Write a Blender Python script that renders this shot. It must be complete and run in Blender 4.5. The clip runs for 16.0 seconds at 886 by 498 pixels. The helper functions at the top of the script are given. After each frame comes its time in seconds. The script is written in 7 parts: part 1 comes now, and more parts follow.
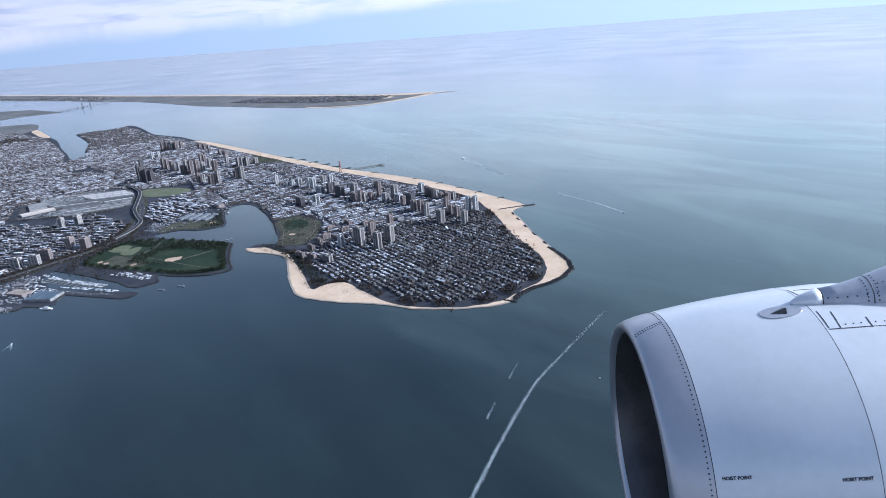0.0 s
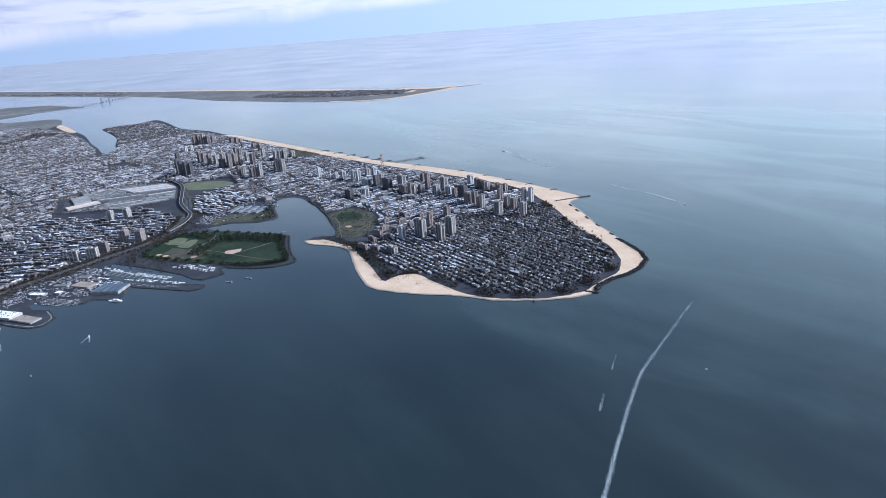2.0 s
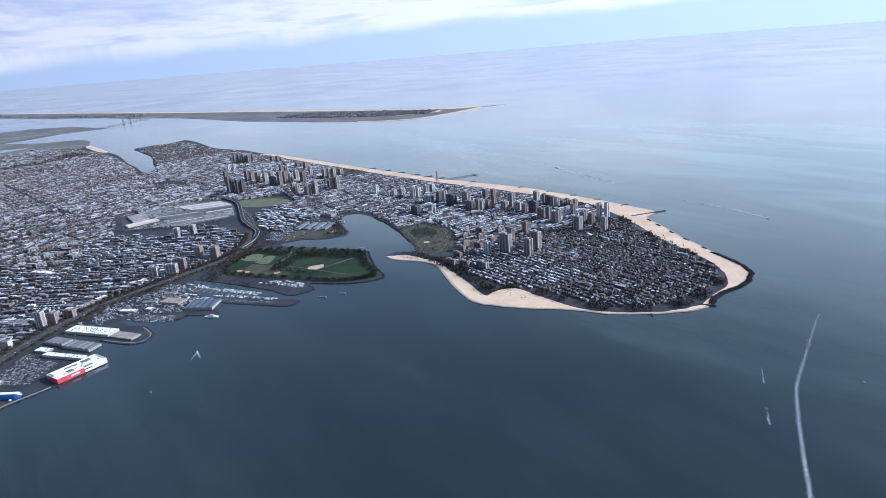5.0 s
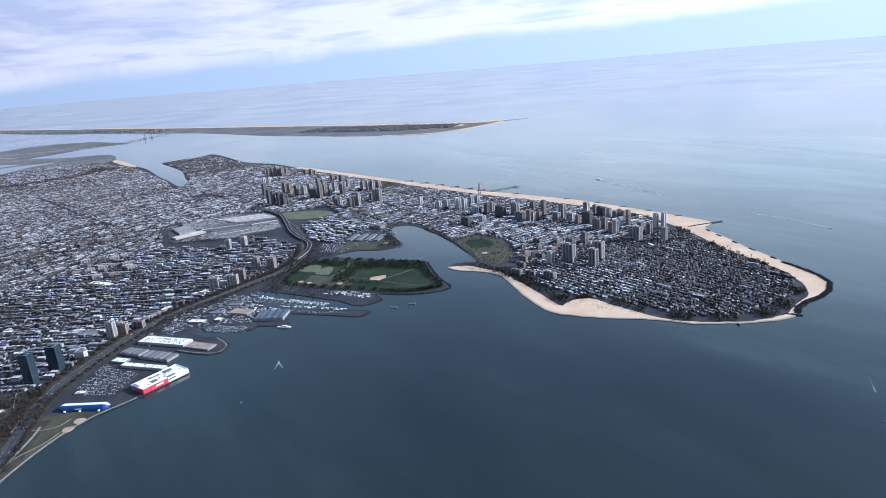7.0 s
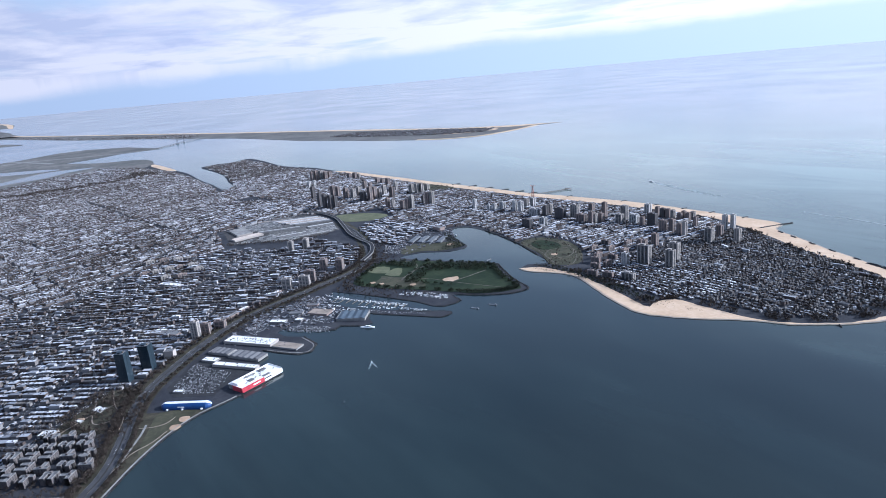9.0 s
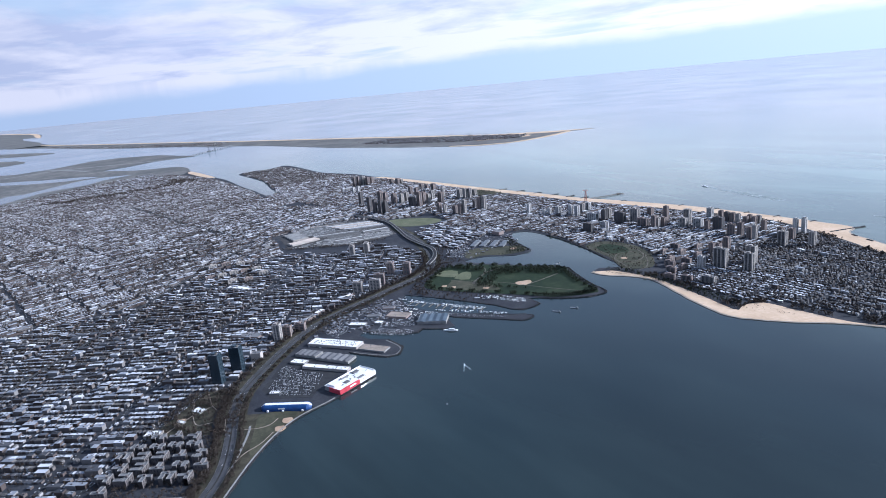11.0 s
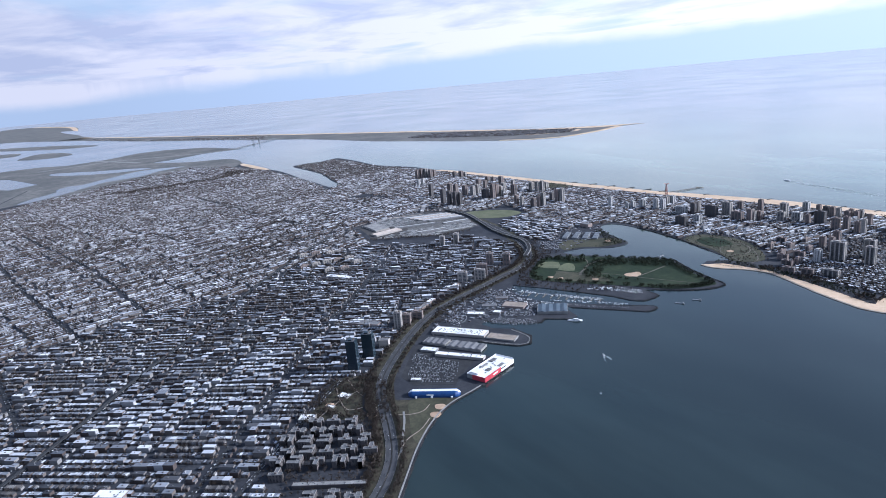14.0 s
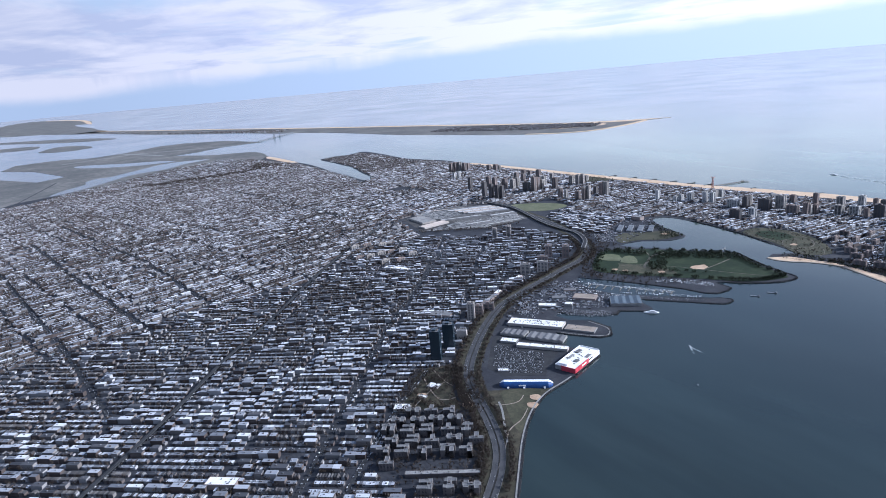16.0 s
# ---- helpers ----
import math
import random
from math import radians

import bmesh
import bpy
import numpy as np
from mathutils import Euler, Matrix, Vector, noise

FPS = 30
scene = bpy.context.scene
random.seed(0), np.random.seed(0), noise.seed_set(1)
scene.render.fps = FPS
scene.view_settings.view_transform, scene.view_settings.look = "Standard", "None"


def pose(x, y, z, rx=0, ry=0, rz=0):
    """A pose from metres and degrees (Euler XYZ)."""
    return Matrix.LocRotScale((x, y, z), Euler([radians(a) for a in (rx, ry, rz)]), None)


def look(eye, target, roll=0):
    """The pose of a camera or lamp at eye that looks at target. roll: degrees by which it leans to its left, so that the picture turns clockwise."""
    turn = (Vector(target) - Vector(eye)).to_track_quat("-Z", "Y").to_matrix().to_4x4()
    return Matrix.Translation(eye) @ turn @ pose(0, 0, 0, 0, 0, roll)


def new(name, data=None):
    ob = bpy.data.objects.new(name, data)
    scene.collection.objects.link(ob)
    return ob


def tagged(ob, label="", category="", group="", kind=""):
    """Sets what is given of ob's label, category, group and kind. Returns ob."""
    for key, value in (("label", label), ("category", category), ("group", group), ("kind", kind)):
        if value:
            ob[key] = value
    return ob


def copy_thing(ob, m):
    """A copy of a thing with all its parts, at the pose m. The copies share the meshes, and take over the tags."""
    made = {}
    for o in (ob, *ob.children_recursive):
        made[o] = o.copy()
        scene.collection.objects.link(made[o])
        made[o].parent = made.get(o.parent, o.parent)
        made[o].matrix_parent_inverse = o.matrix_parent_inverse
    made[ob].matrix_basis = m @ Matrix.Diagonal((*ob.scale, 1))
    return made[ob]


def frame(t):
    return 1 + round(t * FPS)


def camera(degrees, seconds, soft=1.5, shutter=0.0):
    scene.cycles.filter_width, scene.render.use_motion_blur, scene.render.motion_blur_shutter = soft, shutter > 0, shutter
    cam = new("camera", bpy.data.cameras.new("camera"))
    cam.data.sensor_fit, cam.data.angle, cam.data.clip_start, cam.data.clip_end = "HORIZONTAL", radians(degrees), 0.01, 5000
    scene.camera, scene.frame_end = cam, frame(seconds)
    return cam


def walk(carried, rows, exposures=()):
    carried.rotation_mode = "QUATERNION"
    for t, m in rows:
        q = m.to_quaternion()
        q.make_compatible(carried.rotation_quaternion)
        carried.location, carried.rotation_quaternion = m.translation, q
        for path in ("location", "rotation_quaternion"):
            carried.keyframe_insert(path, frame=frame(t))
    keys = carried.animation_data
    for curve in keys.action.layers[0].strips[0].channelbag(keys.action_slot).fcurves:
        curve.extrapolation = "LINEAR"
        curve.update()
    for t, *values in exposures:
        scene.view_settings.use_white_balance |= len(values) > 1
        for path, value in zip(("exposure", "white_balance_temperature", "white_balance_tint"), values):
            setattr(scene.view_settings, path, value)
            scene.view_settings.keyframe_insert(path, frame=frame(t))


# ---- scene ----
# The land is laid out in plan to the scale of one unit for ten metres, as it spans forty kilometres.
PATH = [
    (0, (-250.97, 99.15, 89.44), (-235.280, 88.626, 82.881), -4.26),
    (0.5, (-246.83, 103.93, 89.21), (-231.125, 93.472, 82.576), -4.31),
    (1, (-242.72, 108.74, 88.99), (-227.003, 98.319, 82.308), -4.35),
    (1.5, (-238.64, 113.55, 88.78), (-222.912, 103.158, 82.093), -4.45),
    (2, (-234.59, 118.38, 88.58), (-218.850, 108.005, 81.909), -4.51),
    (2.5, (-230.58, 123.23, 88.40), (-214.807, 112.870, 81.765), -4.53),
    (3, (-226.60, 128.09, 88.22), (-210.783, 117.757, 81.657), -4.58),
    (3.5, (-222.65, 132.97, 88.06), (-206.807, 122.629, 81.572), -4.70),
    (4, (-218.74, 137.86, 87.90), (-202.882, 127.457, 81.555), -4.69),
    (6.5, (-199.67, 162.55, 87.30), (-183.710, 151.922, 81.623), -4.69),
    (7, (-195.96, 167.54, 87.21), (-179.909, 156.995, 81.617), -4.77),
    (7.5, (-192.27, 172.54, 87.14), (-176.148, 162.084, 81.602), -4.88),
    (8, (-188.63, 177.55, 87.07), (-172.429, 167.180, 81.594), -4.93),
    (8.5, (-185.01, 182.58, 87.02), (-168.741, 172.303, 81.580), -4.96),
    (9, (-181.43, 187.63, 86.98), (-165.088, 177.434, 81.592), -5.08),
    (11.5, (-164.02, 213.09, 86.92), (-147.347, 203.293, 81.816), -5.31),
    (12, (-160.63, 218.23, 86.95), (-143.920, 208.542, 81.772), -5.28),
    (12.5, (-157.29, 223.38, 86.98), (-140.522, 213.816, 81.737), -5.38),
    (13, (-153.97, 228.55, 87.03), (-137.146, 219.105, 81.754), -5.29),
    (13.5, (-150.69, 233.73, 87.08), (-133.800, 224.378, 81.849), -5.20),
    (14, (-147.43, 238.93, 87.15), (-130.501, 229.631, 81.980), -5.20),
    (14.5, (-144.22, 244.15, 87.23), (-127.244, 234.853, 82.176), -5.25),
    (15, (-141.03, 249.38, 87.31), (-124.042, 240.102, 82.291), -5.12),
    (15.5, (-137.88, 254.62, 87.41), (-120.875, 245.413, 82.325), -5.10),
    (16, (-134.77, 259.88, 87.53), (-117.769, 250.768, 82.229), -5.06),
]
cam = camera(68.8, 16.0, 0.9)
walk(cam, [(t, look(eye, target, roll)) for t, eye, target, roll in PATH], [(0, 0.56, 4950, 10), (16, 0.54, 5120, 12)])

# ---- light ----
SUN_AZ, SUN_EL = radians(207), radians(25)  # compass bearing and height of the sun
sun_way = Vector((math.sin(SUN_AZ) * math.cos(SUN_EL), math.cos(SUN_AZ) * math.cos(SUN_EL), math.sin(SUN_EL)))
sun_data = bpy.data.lights.new("sun", "SUN")
sun_data.energy, sun_data.angle, sun_data.color = 5.4, radians(0.6), (1.0, 0.91, 0.80)
sun = new("sun", sun_data)
sun.matrix_world = Matrix.Translation((0, 0, 400)) @ (-sun_way).to_track_quat("-Z", "Y").to_matrix().to_4x4()


def node(tree, kind, **values):
    n = tree.nodes.new(kind)
    for key, value in values.items():
        if key in n.inputs:
            n.inputs[key].default_value = value
    return n


def make_world():
    world = bpy.data.worlds.new("sky")
    scene.world = world
    world.use_nodes = True
    tree = world.node_tree
    tree.nodes.clear()
    link = tree.links.new
    coord = node(tree, "ShaderNodeTexCoord")
    split = node(tree, "ShaderNodeSeparateXYZ")
    link(coord.outputs["Generated"], split.inputs[0])
    up = node(tree, "ShaderNodeMath")
    up.operation = "MAXIMUM"
    up.inputs[1].default_value = 0.03
    link(split.outputs["Z"], up.inputs[0])
    way = node(tree, "ShaderNodeCombineXYZ")
    link(split.outputs["X"], way.inputs[0])
    link(split.outputs["Y"], way.inputs[1])
    link(up.outputs[0], way.inputs[2])
    sky = node(tree, "ShaderNodeTexSky")
    sky.sky_type = "NISHITA"
    sky.sun_disc = False
    sky.sun_elevation, sky.sun_rotation = SUN_EL, SUN_AZ
    sky.air_density, sky.dust_density, sky.ozone_density = 1.2, 2.2, 1.5
    link(way.outputs[0], sky.inputs[0])
    # a deck of cloud: the direction is carried up to a level sheet
    lift = node(tree, "ShaderNodeMath")
    lift.inputs[1].default_value = 0.09
    link(up.outputs[0], lift.inputs[0])
    flat = node(tree, "ShaderNodeVectorMath")
    flat.operation = "DIVIDE"
    comb = node(tree, "ShaderNodeCombineXYZ")
    for i in range(3):
        link(lift.outputs[0], comb.inputs[i])
    link(way.outputs[0], flat.inputs[0])
    link(comb.outputs[0], flat.inputs[1])
    # the deck ends in a ragged edge low over the sea, higher towards the south
    south = node(tree, "ShaderNodeMapRange")
    south.inputs["From Min"].default_value, south.inputs["From Max"].default_value = 0.0, -1.0
    south.inputs["To Min"].default_value, south.inputs["To Max"].default_value = 0.004, 0.037
    link(split.outputs["Y"], south.inputs["Value"])
    tufts = node(tree, "ShaderNodeTexNoise", Scale=7.0, Detail=7.0, Roughness=0.55)
    squash = node(tree, "ShaderNodeMapping")
    squash.inputs["Scale"].default_value = (1.0, 1.0, 3.0)
    link(coord.outputs["Generated"], squash.inputs[0])
    link(squash.outputs[0], tufts.inputs["Vector"])
    ragged_edge = node(tree, "ShaderNodeMath")
    ragged_edge.operation = "MULTIPLY_ADD"
    ragged_edge.inputs[1].default_value = 0.03
    link(tufts.outputs["Fac"], ragged_edge.inputs[0])
    link(south.outputs[0], ragged_edge.inputs[2])
    rise = node(tree, "ShaderNodeMath")
    rise.operation = "SUBTRACT"
    link(split.outputs["Z"], rise.inputs[0])
    link(ragged_edge.outputs[0], rise.inputs[1])
    band = node(tree, "ShaderNodeMapRange")
    band.interpolation_type = "SMOOTHSTEP"
    band.inputs["From Min"].default_value, band.inputs["From Max"].default_value = -0.022, 0.0
    link(rise.outputs[0], band.inputs["Value"])
    thin = node(tree, "ShaderNodeMapRange")
    thin.inputs["From Min"].default_value, thin.inputs["From Max"].default_value = 0.13, 0.34
    thin.inputs["To Min"].default_value, thin.inputs["To Max"].default_value = 1.0, 0.15
    link(split.outputs["Z"], thin.inputs["Value"])
    amount = node(tree, "ShaderNodeMath")
    amount.operation = "MULTIPLY"
    link(band.outputs[0], amount.inputs[0])
    link(thin.outputs[0], amount.inputs[1])
    # gaps of clear blue further up
    gaps = node(tree, "ShaderNodeTexNoise", Scale=0.75, Detail=5.0, Roughness=0.55, Distortion=0.4)
    link(flat.outputs[0], gaps.inputs["Vector"])
    clear = node(tree, "ShaderNodeMapRange")
    clear.inputs["From Min"].default_value, clear.inputs["From Max"].default_value = 0.52, 0.68
    clear.inputs["To Min"].default_value, clear.inputs["To Max"].default_value = 1.0, 0.25
    link(gaps.outputs["Fac"], clear.inputs["Value"])
    less = node(tree, "ShaderNodeMath")
    less.operation = "MULTIPLY"
    link(amount.outputs[0], less.inputs[0])
    link(clear.outputs[0], less.inputs[1])
    shade = node(tree, "ShaderNodeTexNoise", Scale=0.95, Detail=6.0, Roughness=0.56, Distortion=0.3)
    link(flat.outputs[0], shade.inputs["Vector"])
    rim = node(tree, "ShaderNodeMapRange")  # the lit rim of the deck
    rim.inputs["From Min"].default_value, rim.inputs["From Max"].default_value = 0.0, 0.03
    rim.inputs["To Min"].default_value, rim.inputs["To Max"].default_value = 0.14, 0.0
    link(rise.outputs[0], rim.inputs["Value"])
    lighter = node(tree, "ShaderNodeMath")
    link(shade.outputs["Fac"], lighter.inputs[0])
    link(rim.outputs[0], lighter.inputs[1])
    tone = node(tree, "ShaderNodeValToRGB")
    tone.color_ramp.elements[0].position, tone.color_ramp.elements[1].position = 0.38, 0.56
    tone.color_ramp.elements[0].color = (*CLOUD_DARK, 1)
    tone.color_ramp.elements[1].color = (*CLOUD_LIGHT, 1)
    link(lighter.outputs[0], tone.inputs[0])
    # haze: the air whitens towards the horizon
    haze = node(tree, "ShaderNodeMapRange")
    haze.inputs["From Min"].default_value, haze.inputs["From Max"].default_value = 0.0, 0.45
    haze.inputs["To Min"].default_value, haze.inputs["To Max"].default_value = 0.92, 0.10
    link(split.outputs["Z"], haze.inputs["Value"])
    mixed = node(tree, "ShaderNodeMix")
    mixed.data_type = "RGBA"
    link(haze.outputs[0], mixed.inputs["Factor"])
    link(sky.outputs[0], mixed.inputs["A"])
    # thin cloud and haze glow towards the sun
    near = node(tree, "ShaderNodeVectorMath")
    near.operation = "DOT_PRODUCT"
    near.inputs[1].default_value = sun_way
    link(coord.outputs["Generated"], near.inputs[0])
    glow = node(tree, "ShaderNodeMapRange")
    glow.inputs["From Min"].default_value, glow.inputs["From Max"].default_value = -0.4, 0.8
    glow.inputs["To Min"].default_value, glow.inputs["To Max"].default_value = 0.84, 1.45
    link(near.outputs["Value"], glow.inputs["Value"])
    scaled = node(tree, "ShaderNodeVectorMath")
    scaled.operation = "SCALE"
    low_air = node(tree, "ShaderNodeMix")  # blue sea haze under the paler air
    low_air.data_type = "RGBA"
    low_air.inputs["A"].default_value, low_air.inputs["B"].default_value = (*HAZE_LOW, 1), (*HAZE, 1)
    height = node(tree, "ShaderNodeMapRange")
    height.inputs["From Min"].default_value, height.inputs["From Max"].default_value = 0.0, 0.09
    link(split.outputs["Z"], height.inputs["Value"])
    link(height.outputs[0], low_air.inputs["Factor"])
    link(low_air.outputs["Result"], scaled.inputs[0])
    link(glow.outputs[0], scaled.inputs["Scale"])
    link(scaled.outputs[0], mixed.inputs["B"])
    both = node(tree, "ShaderNodeMix")
    both.data_type = "RGBA"
    link(less.outputs[0], both.inputs["Factor"])
    link(mixed.outputs["Result"], both.inputs["A"])
    lit = node(tree, "ShaderNodeVectorMath")
    lit.operation = "SCALE"
    link(tone.outputs[0], lit.inputs[0])
    link(glow.outputs[0], lit.inputs["Scale"])
    link(lit.outputs[0], both.inputs["B"])
    back = node(tree, "ShaderNodeBackground")
    back.inputs["Strength"].default_value = 0.1
    link(both.outputs["Result"], back.inputs["Color"])
    out = node(tree, "ShaderNodeOutputWorld")
    link(back.outputs[0], out.inputs["Surface"])


HAZE, HAZE_LOW = (4.75, 5.35, 6.2), (4.25, 4.75, 5.6)
CLOUD_DARK, CLOUD_LIGHT = (4.5, 4.45, 5.1), (6.6, 6.0, 5.9)
make_world()


# ---- materials ----
def material(name, colours, scale=1.0, rough=0.8, metal=0.0, fine=6.0, bump=0.0, island=0.0, stretch=(1, 1, 1), turn=0.0, ior=1.45, spread=(0.35, 0.65), random_object=0.0):
    """Colours run through a ramp by coarse and fine noise, plus a share of chance for each piece."""
    m = bpy.data.materials.new(name)
    m.use_nodes = True
    tree = m.node_tree
    link = tree.links.new
    shader = tree.nodes["Principled BSDF"]
    shader.inputs["Roughness"].default_value, shader.inputs["Metallic"].default_value, shader.inputs["IOR"].default_value = rough, metal, ior
    shader.inputs["Specular IOR Level"].default_value = 0.18 if rough > 0.7 else 0.5  # matt, porous surfaces
    coord = node(tree, "ShaderNodeTexCoord")
    place = node(tree, "ShaderNodeMapping")
    place.inputs["Scale"].default_value, place.inputs["Rotation"].default_value = stretch, (0, 0, turn)
    link(coord.outputs["Object"], place.inputs[0])
    coarse = node(tree, "ShaderNodeTexNoise", Scale=scale, Detail=4.0, Roughness=0.6)
    grain = node(tree, "ShaderNodeTexNoise", Scale=scale * fine, Detail=3.0, Roughness=0.6)
    link(place.outputs[0], coarse.inputs["Vector"])
    link(place.outputs[0], grain.inputs["Vector"])
    mix = node(tree, "ShaderNodeMix")
    mix.inputs["Factor"].default_value = 0.35
    link(coarse.outputs["Fac"], mix.inputs["A"])
    link(grain.outputs["Fac"], mix.inputs["B"])
    value = mix.outputs["Result"]
    if island or random_object:
        geo = node(tree, "ShaderNodeNewGeometry") if island else node(tree, "ShaderNodeObjectInfo")
        chance = node(tree, "ShaderNodeMix")
        chance.inputs["Factor"].default_value = island or random_object
        link(value, chance.inputs["A"])
        link(geo.outputs["Random Per Island" if island else "Random"], chance.inputs["B"])
        value = chance.outputs["Result"]
    ramp = node(tree, "ShaderNodeValToRGB")
    lo, hi = (0.12, 0.9) if (island or random_object) else spread
    els = ramp.color_ramp.elements
    while len(els) < len(colours):
        els.new(0.5)
    for i, c in enumerate(colours):
        els[i].position = lo + (hi - lo) * i / max(1, len(colours) - 1)
        els[i].color = (*c, 1)
    link(value, ramp.inputs[0])
    link(ramp.outputs[0], shader.inputs["Base Color"])
    if bump:
        b = node(tree, "ShaderNodeBump", Strength=bump, Distance=0.05)
        link(grain.outputs["Fac"], b.inputs["Height"])
        link(b.outputs[0], shader.inputs["Normal"])
    return m


def sea_material():
    m = material("sea_water", [(0.010, 0.018, 0.021), (0.018, 0.029, 0.031), (0.030, 0.045, 0.045)], scale=0.0035, fine=9, rough=0.16, stretch=(0.45, 1.3, 1), turn=radians(-25), ior=1.33)
    tree = m.node_tree
    link = tree.links.new
    coord = node(tree, "ShaderNodeTexCoord")
    swell = node(tree, "ShaderNodeTexNoise", Scale=1.1, Detail=6.0, Roughness=0.65)
    link(coord.outputs["Object"], swell.inputs["Vector"])
    b = node(tree, "ShaderNodeBump", Strength=0.055, Distance=0.12)
    link(swell.outputs["Fac"], b.inputs["Height"])
    reach = node(tree, "ShaderNodeVectorMath")
    reach.operation = "LENGTH"
    link(coord.outputs["Object"], reach.inputs[0])
    calm = node(tree, "ShaderNodeMapRange")  # the open ocean lies smoother than the bay's chop
    calm.inputs["From Min"].default_value, calm.inputs["From Max"].default_value = 250.0, 1100.0
    calm.inputs["To Min"].default_value, calm.inputs["To Max"].default_value = 0.055, 0.006
    link(reach.outputs["Value"], calm.inputs["Value"])
    link(calm.outputs[0], b.inputs["Strength"])
    shader = tree.nodes["Principled BSDF"]
    link(b.outputs[0], shader.inputs["Normal"])
    # stirred sand plus painted haze make the ocean side paler, greener than the bay
    off = node(tree, "ShaderNodeVectorMath")
    off.operation = "DOT_PRODUCT"
    off.inputs[1].default_value = (0.25, -0.97, 0.0)
    drift = node(tree, "ShaderNodeTexNoise", Scale=0.012, Detail=5.0, Roughness=0.6, Distortion=1.2)
    link(coord.outputs["Object"], off.inputs[0])
    link(coord.outputs["Object"], drift.inputs["Vector"])
    wobble = node(tree, "ShaderNodeMath")
    wobble.operation = "MULTIPLY_ADD"
    wobble.inputs[1].default_value = 90.0
    link(drift.outputs["Fac"], wobble.inputs[0])
    link(off.outputs["Value"], wobble.inputs[2])
    outer = node(tree, "ShaderNodeMapRange")
    outer.inputs["From Min"].default_value, outer.inputs["From Max"].default_value = 10.0, 330.0
    link(wobble.outputs[0], outer.inputs["Value"])
    tint = node(tree, "ShaderNodeMix")
    tint.data_type = "RGBA"
    tint.inputs["B"].default_value = (0.21, 0.265, 0.22, 1)
    link(outer.outputs[0], tint.inputs["Factor"])
    link(shader.inputs["Base Color"].links[0].from_socket, tint.inputs["A"])
    # further out: deeper blue water, with the horizon's haze mixed into its colour
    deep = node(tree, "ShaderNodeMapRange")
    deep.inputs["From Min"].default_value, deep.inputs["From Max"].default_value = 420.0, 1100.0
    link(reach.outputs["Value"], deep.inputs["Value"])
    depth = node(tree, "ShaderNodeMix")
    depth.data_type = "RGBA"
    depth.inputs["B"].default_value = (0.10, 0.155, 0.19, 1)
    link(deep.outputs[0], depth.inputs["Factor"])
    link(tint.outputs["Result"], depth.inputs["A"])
    # long streaks where currents drag the stirred sand along the shore
    drag = node(tree, "ShaderNodeMapping")
    drag.inputs["Scale"].default_value, drag.inputs["Rotation"].default_value = (0.28, 1.0, 1.0), (0, 0, radians(-14))
    link(coord.outputs["Object"], drag.inputs[0])
    streak = node(tree, "ShaderNodeTexNoise", Scale=0.016, Detail=7.0, Roughness=0.55, Distortion=1.6)
    link(drag.outputs[0], streak.inputs["Vector"])
    bands = node(tree, "ShaderNodeMapRange")
    bands.inputs["From Min"].default_value, bands.inputs["From Max"].default_value = 0.42, 0.62
    bands.inputs["To Min"].default_value, bands.inputs["To Max"].default_value = 0.82, 1.06
    link(streak.outputs["Fac"], bands.inputs["Value"])
    streaked = node(tree, "ShaderNodeVectorMath")
    streaked.operation = "SCALE"
    link(depth.outputs["Result"], streaked.inputs[0])
    link(bands.outputs[0], streaked.inputs["Scale"])
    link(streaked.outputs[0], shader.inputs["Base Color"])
    # smooth and ruffled patches
    patch = node(tree, "ShaderNodeTexNoise", Scale=0.006, Detail=5.0, Roughness=0.6)
    link(coord.outputs["Object"], patch.inputs["Vector"])
    rng = node(tree, "ShaderNodeMapRange")
    rng.inputs["From Min"].default_value, rng.inputs["From Max"].default_value = 0.35, 0.65
    rng.inputs["To Min"].default_value, rng.inputs["To Max"].default_value = 0.095, 0.13
    link(patch.outputs["Fac"], rng.inputs["Value"])
    still = node(tree, "ShaderNodeMapRange")
    still.inputs["From Min"].default_value, still.inputs["From Max"].default_value = 300.0, 1300.0
    still.inputs["To Min"].default_value, still.inputs["To Max"].default_value = 1.0, 1.3
    link(reach.outputs["Value"], still.inputs["Value"])
    gloss = node(tree, "ShaderNodeMath")
    gloss.operation = "MULTIPLY"
    link(rng.outputs[0], gloss.inputs[0])
    link(still.outputs[0], gloss.inputs[1])
    link(gloss.outputs[0], shader.inputs["Roughness"])
    return m


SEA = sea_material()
STREETS = material("streets_and_yards", [(0.022, 0.024, 0.030), (0.034, 0.036, 0.043), (0.054, 0.055, 0.060)], scale=0.12, fine=12)
MARSH = material("marsh_grass", [(0.085, 0.087, 0.085), (0.125, 0.122, 0.114), (0.19, 0.182, 0.165)], scale=0.02, fine=8)
SAND = material("beach_sand", [(0.45, 0.325, 0.215), (0.53, 0.395, 0.27), (0.61, 0.475, 0.34)], scale=0.08, fine=10)
WET_SAND = material("wet_sand", [(0.20, 0.165, 0.125), (0.27, 0.225, 0.175), (0.34, 0.285, 0.225)], scale=0.2, fine=6, rough=0.5)
GRASS = material("park_grass", [(0.010, 0.019, 0.010), (0.018, 0.030, 0.014), (0.036, 0.046, 0.024)], scale=0.07, fine=7)
TURF = material("sports_turf", [(0.085, 0.094, 0.055), (0.11, 0.118, 0.070), (0.145, 0.147, 0.092)], scale=0.15, fine=8)
BALLAST = material("rail_ballast", [(0.034, 0.033, 0.034), (0.056, 0.053, 0.051), (0.092, 0.086, 0.080)], scale=0.35, fine=8, stretch=(2.2, 0.5, 1), turn=radians(-18))
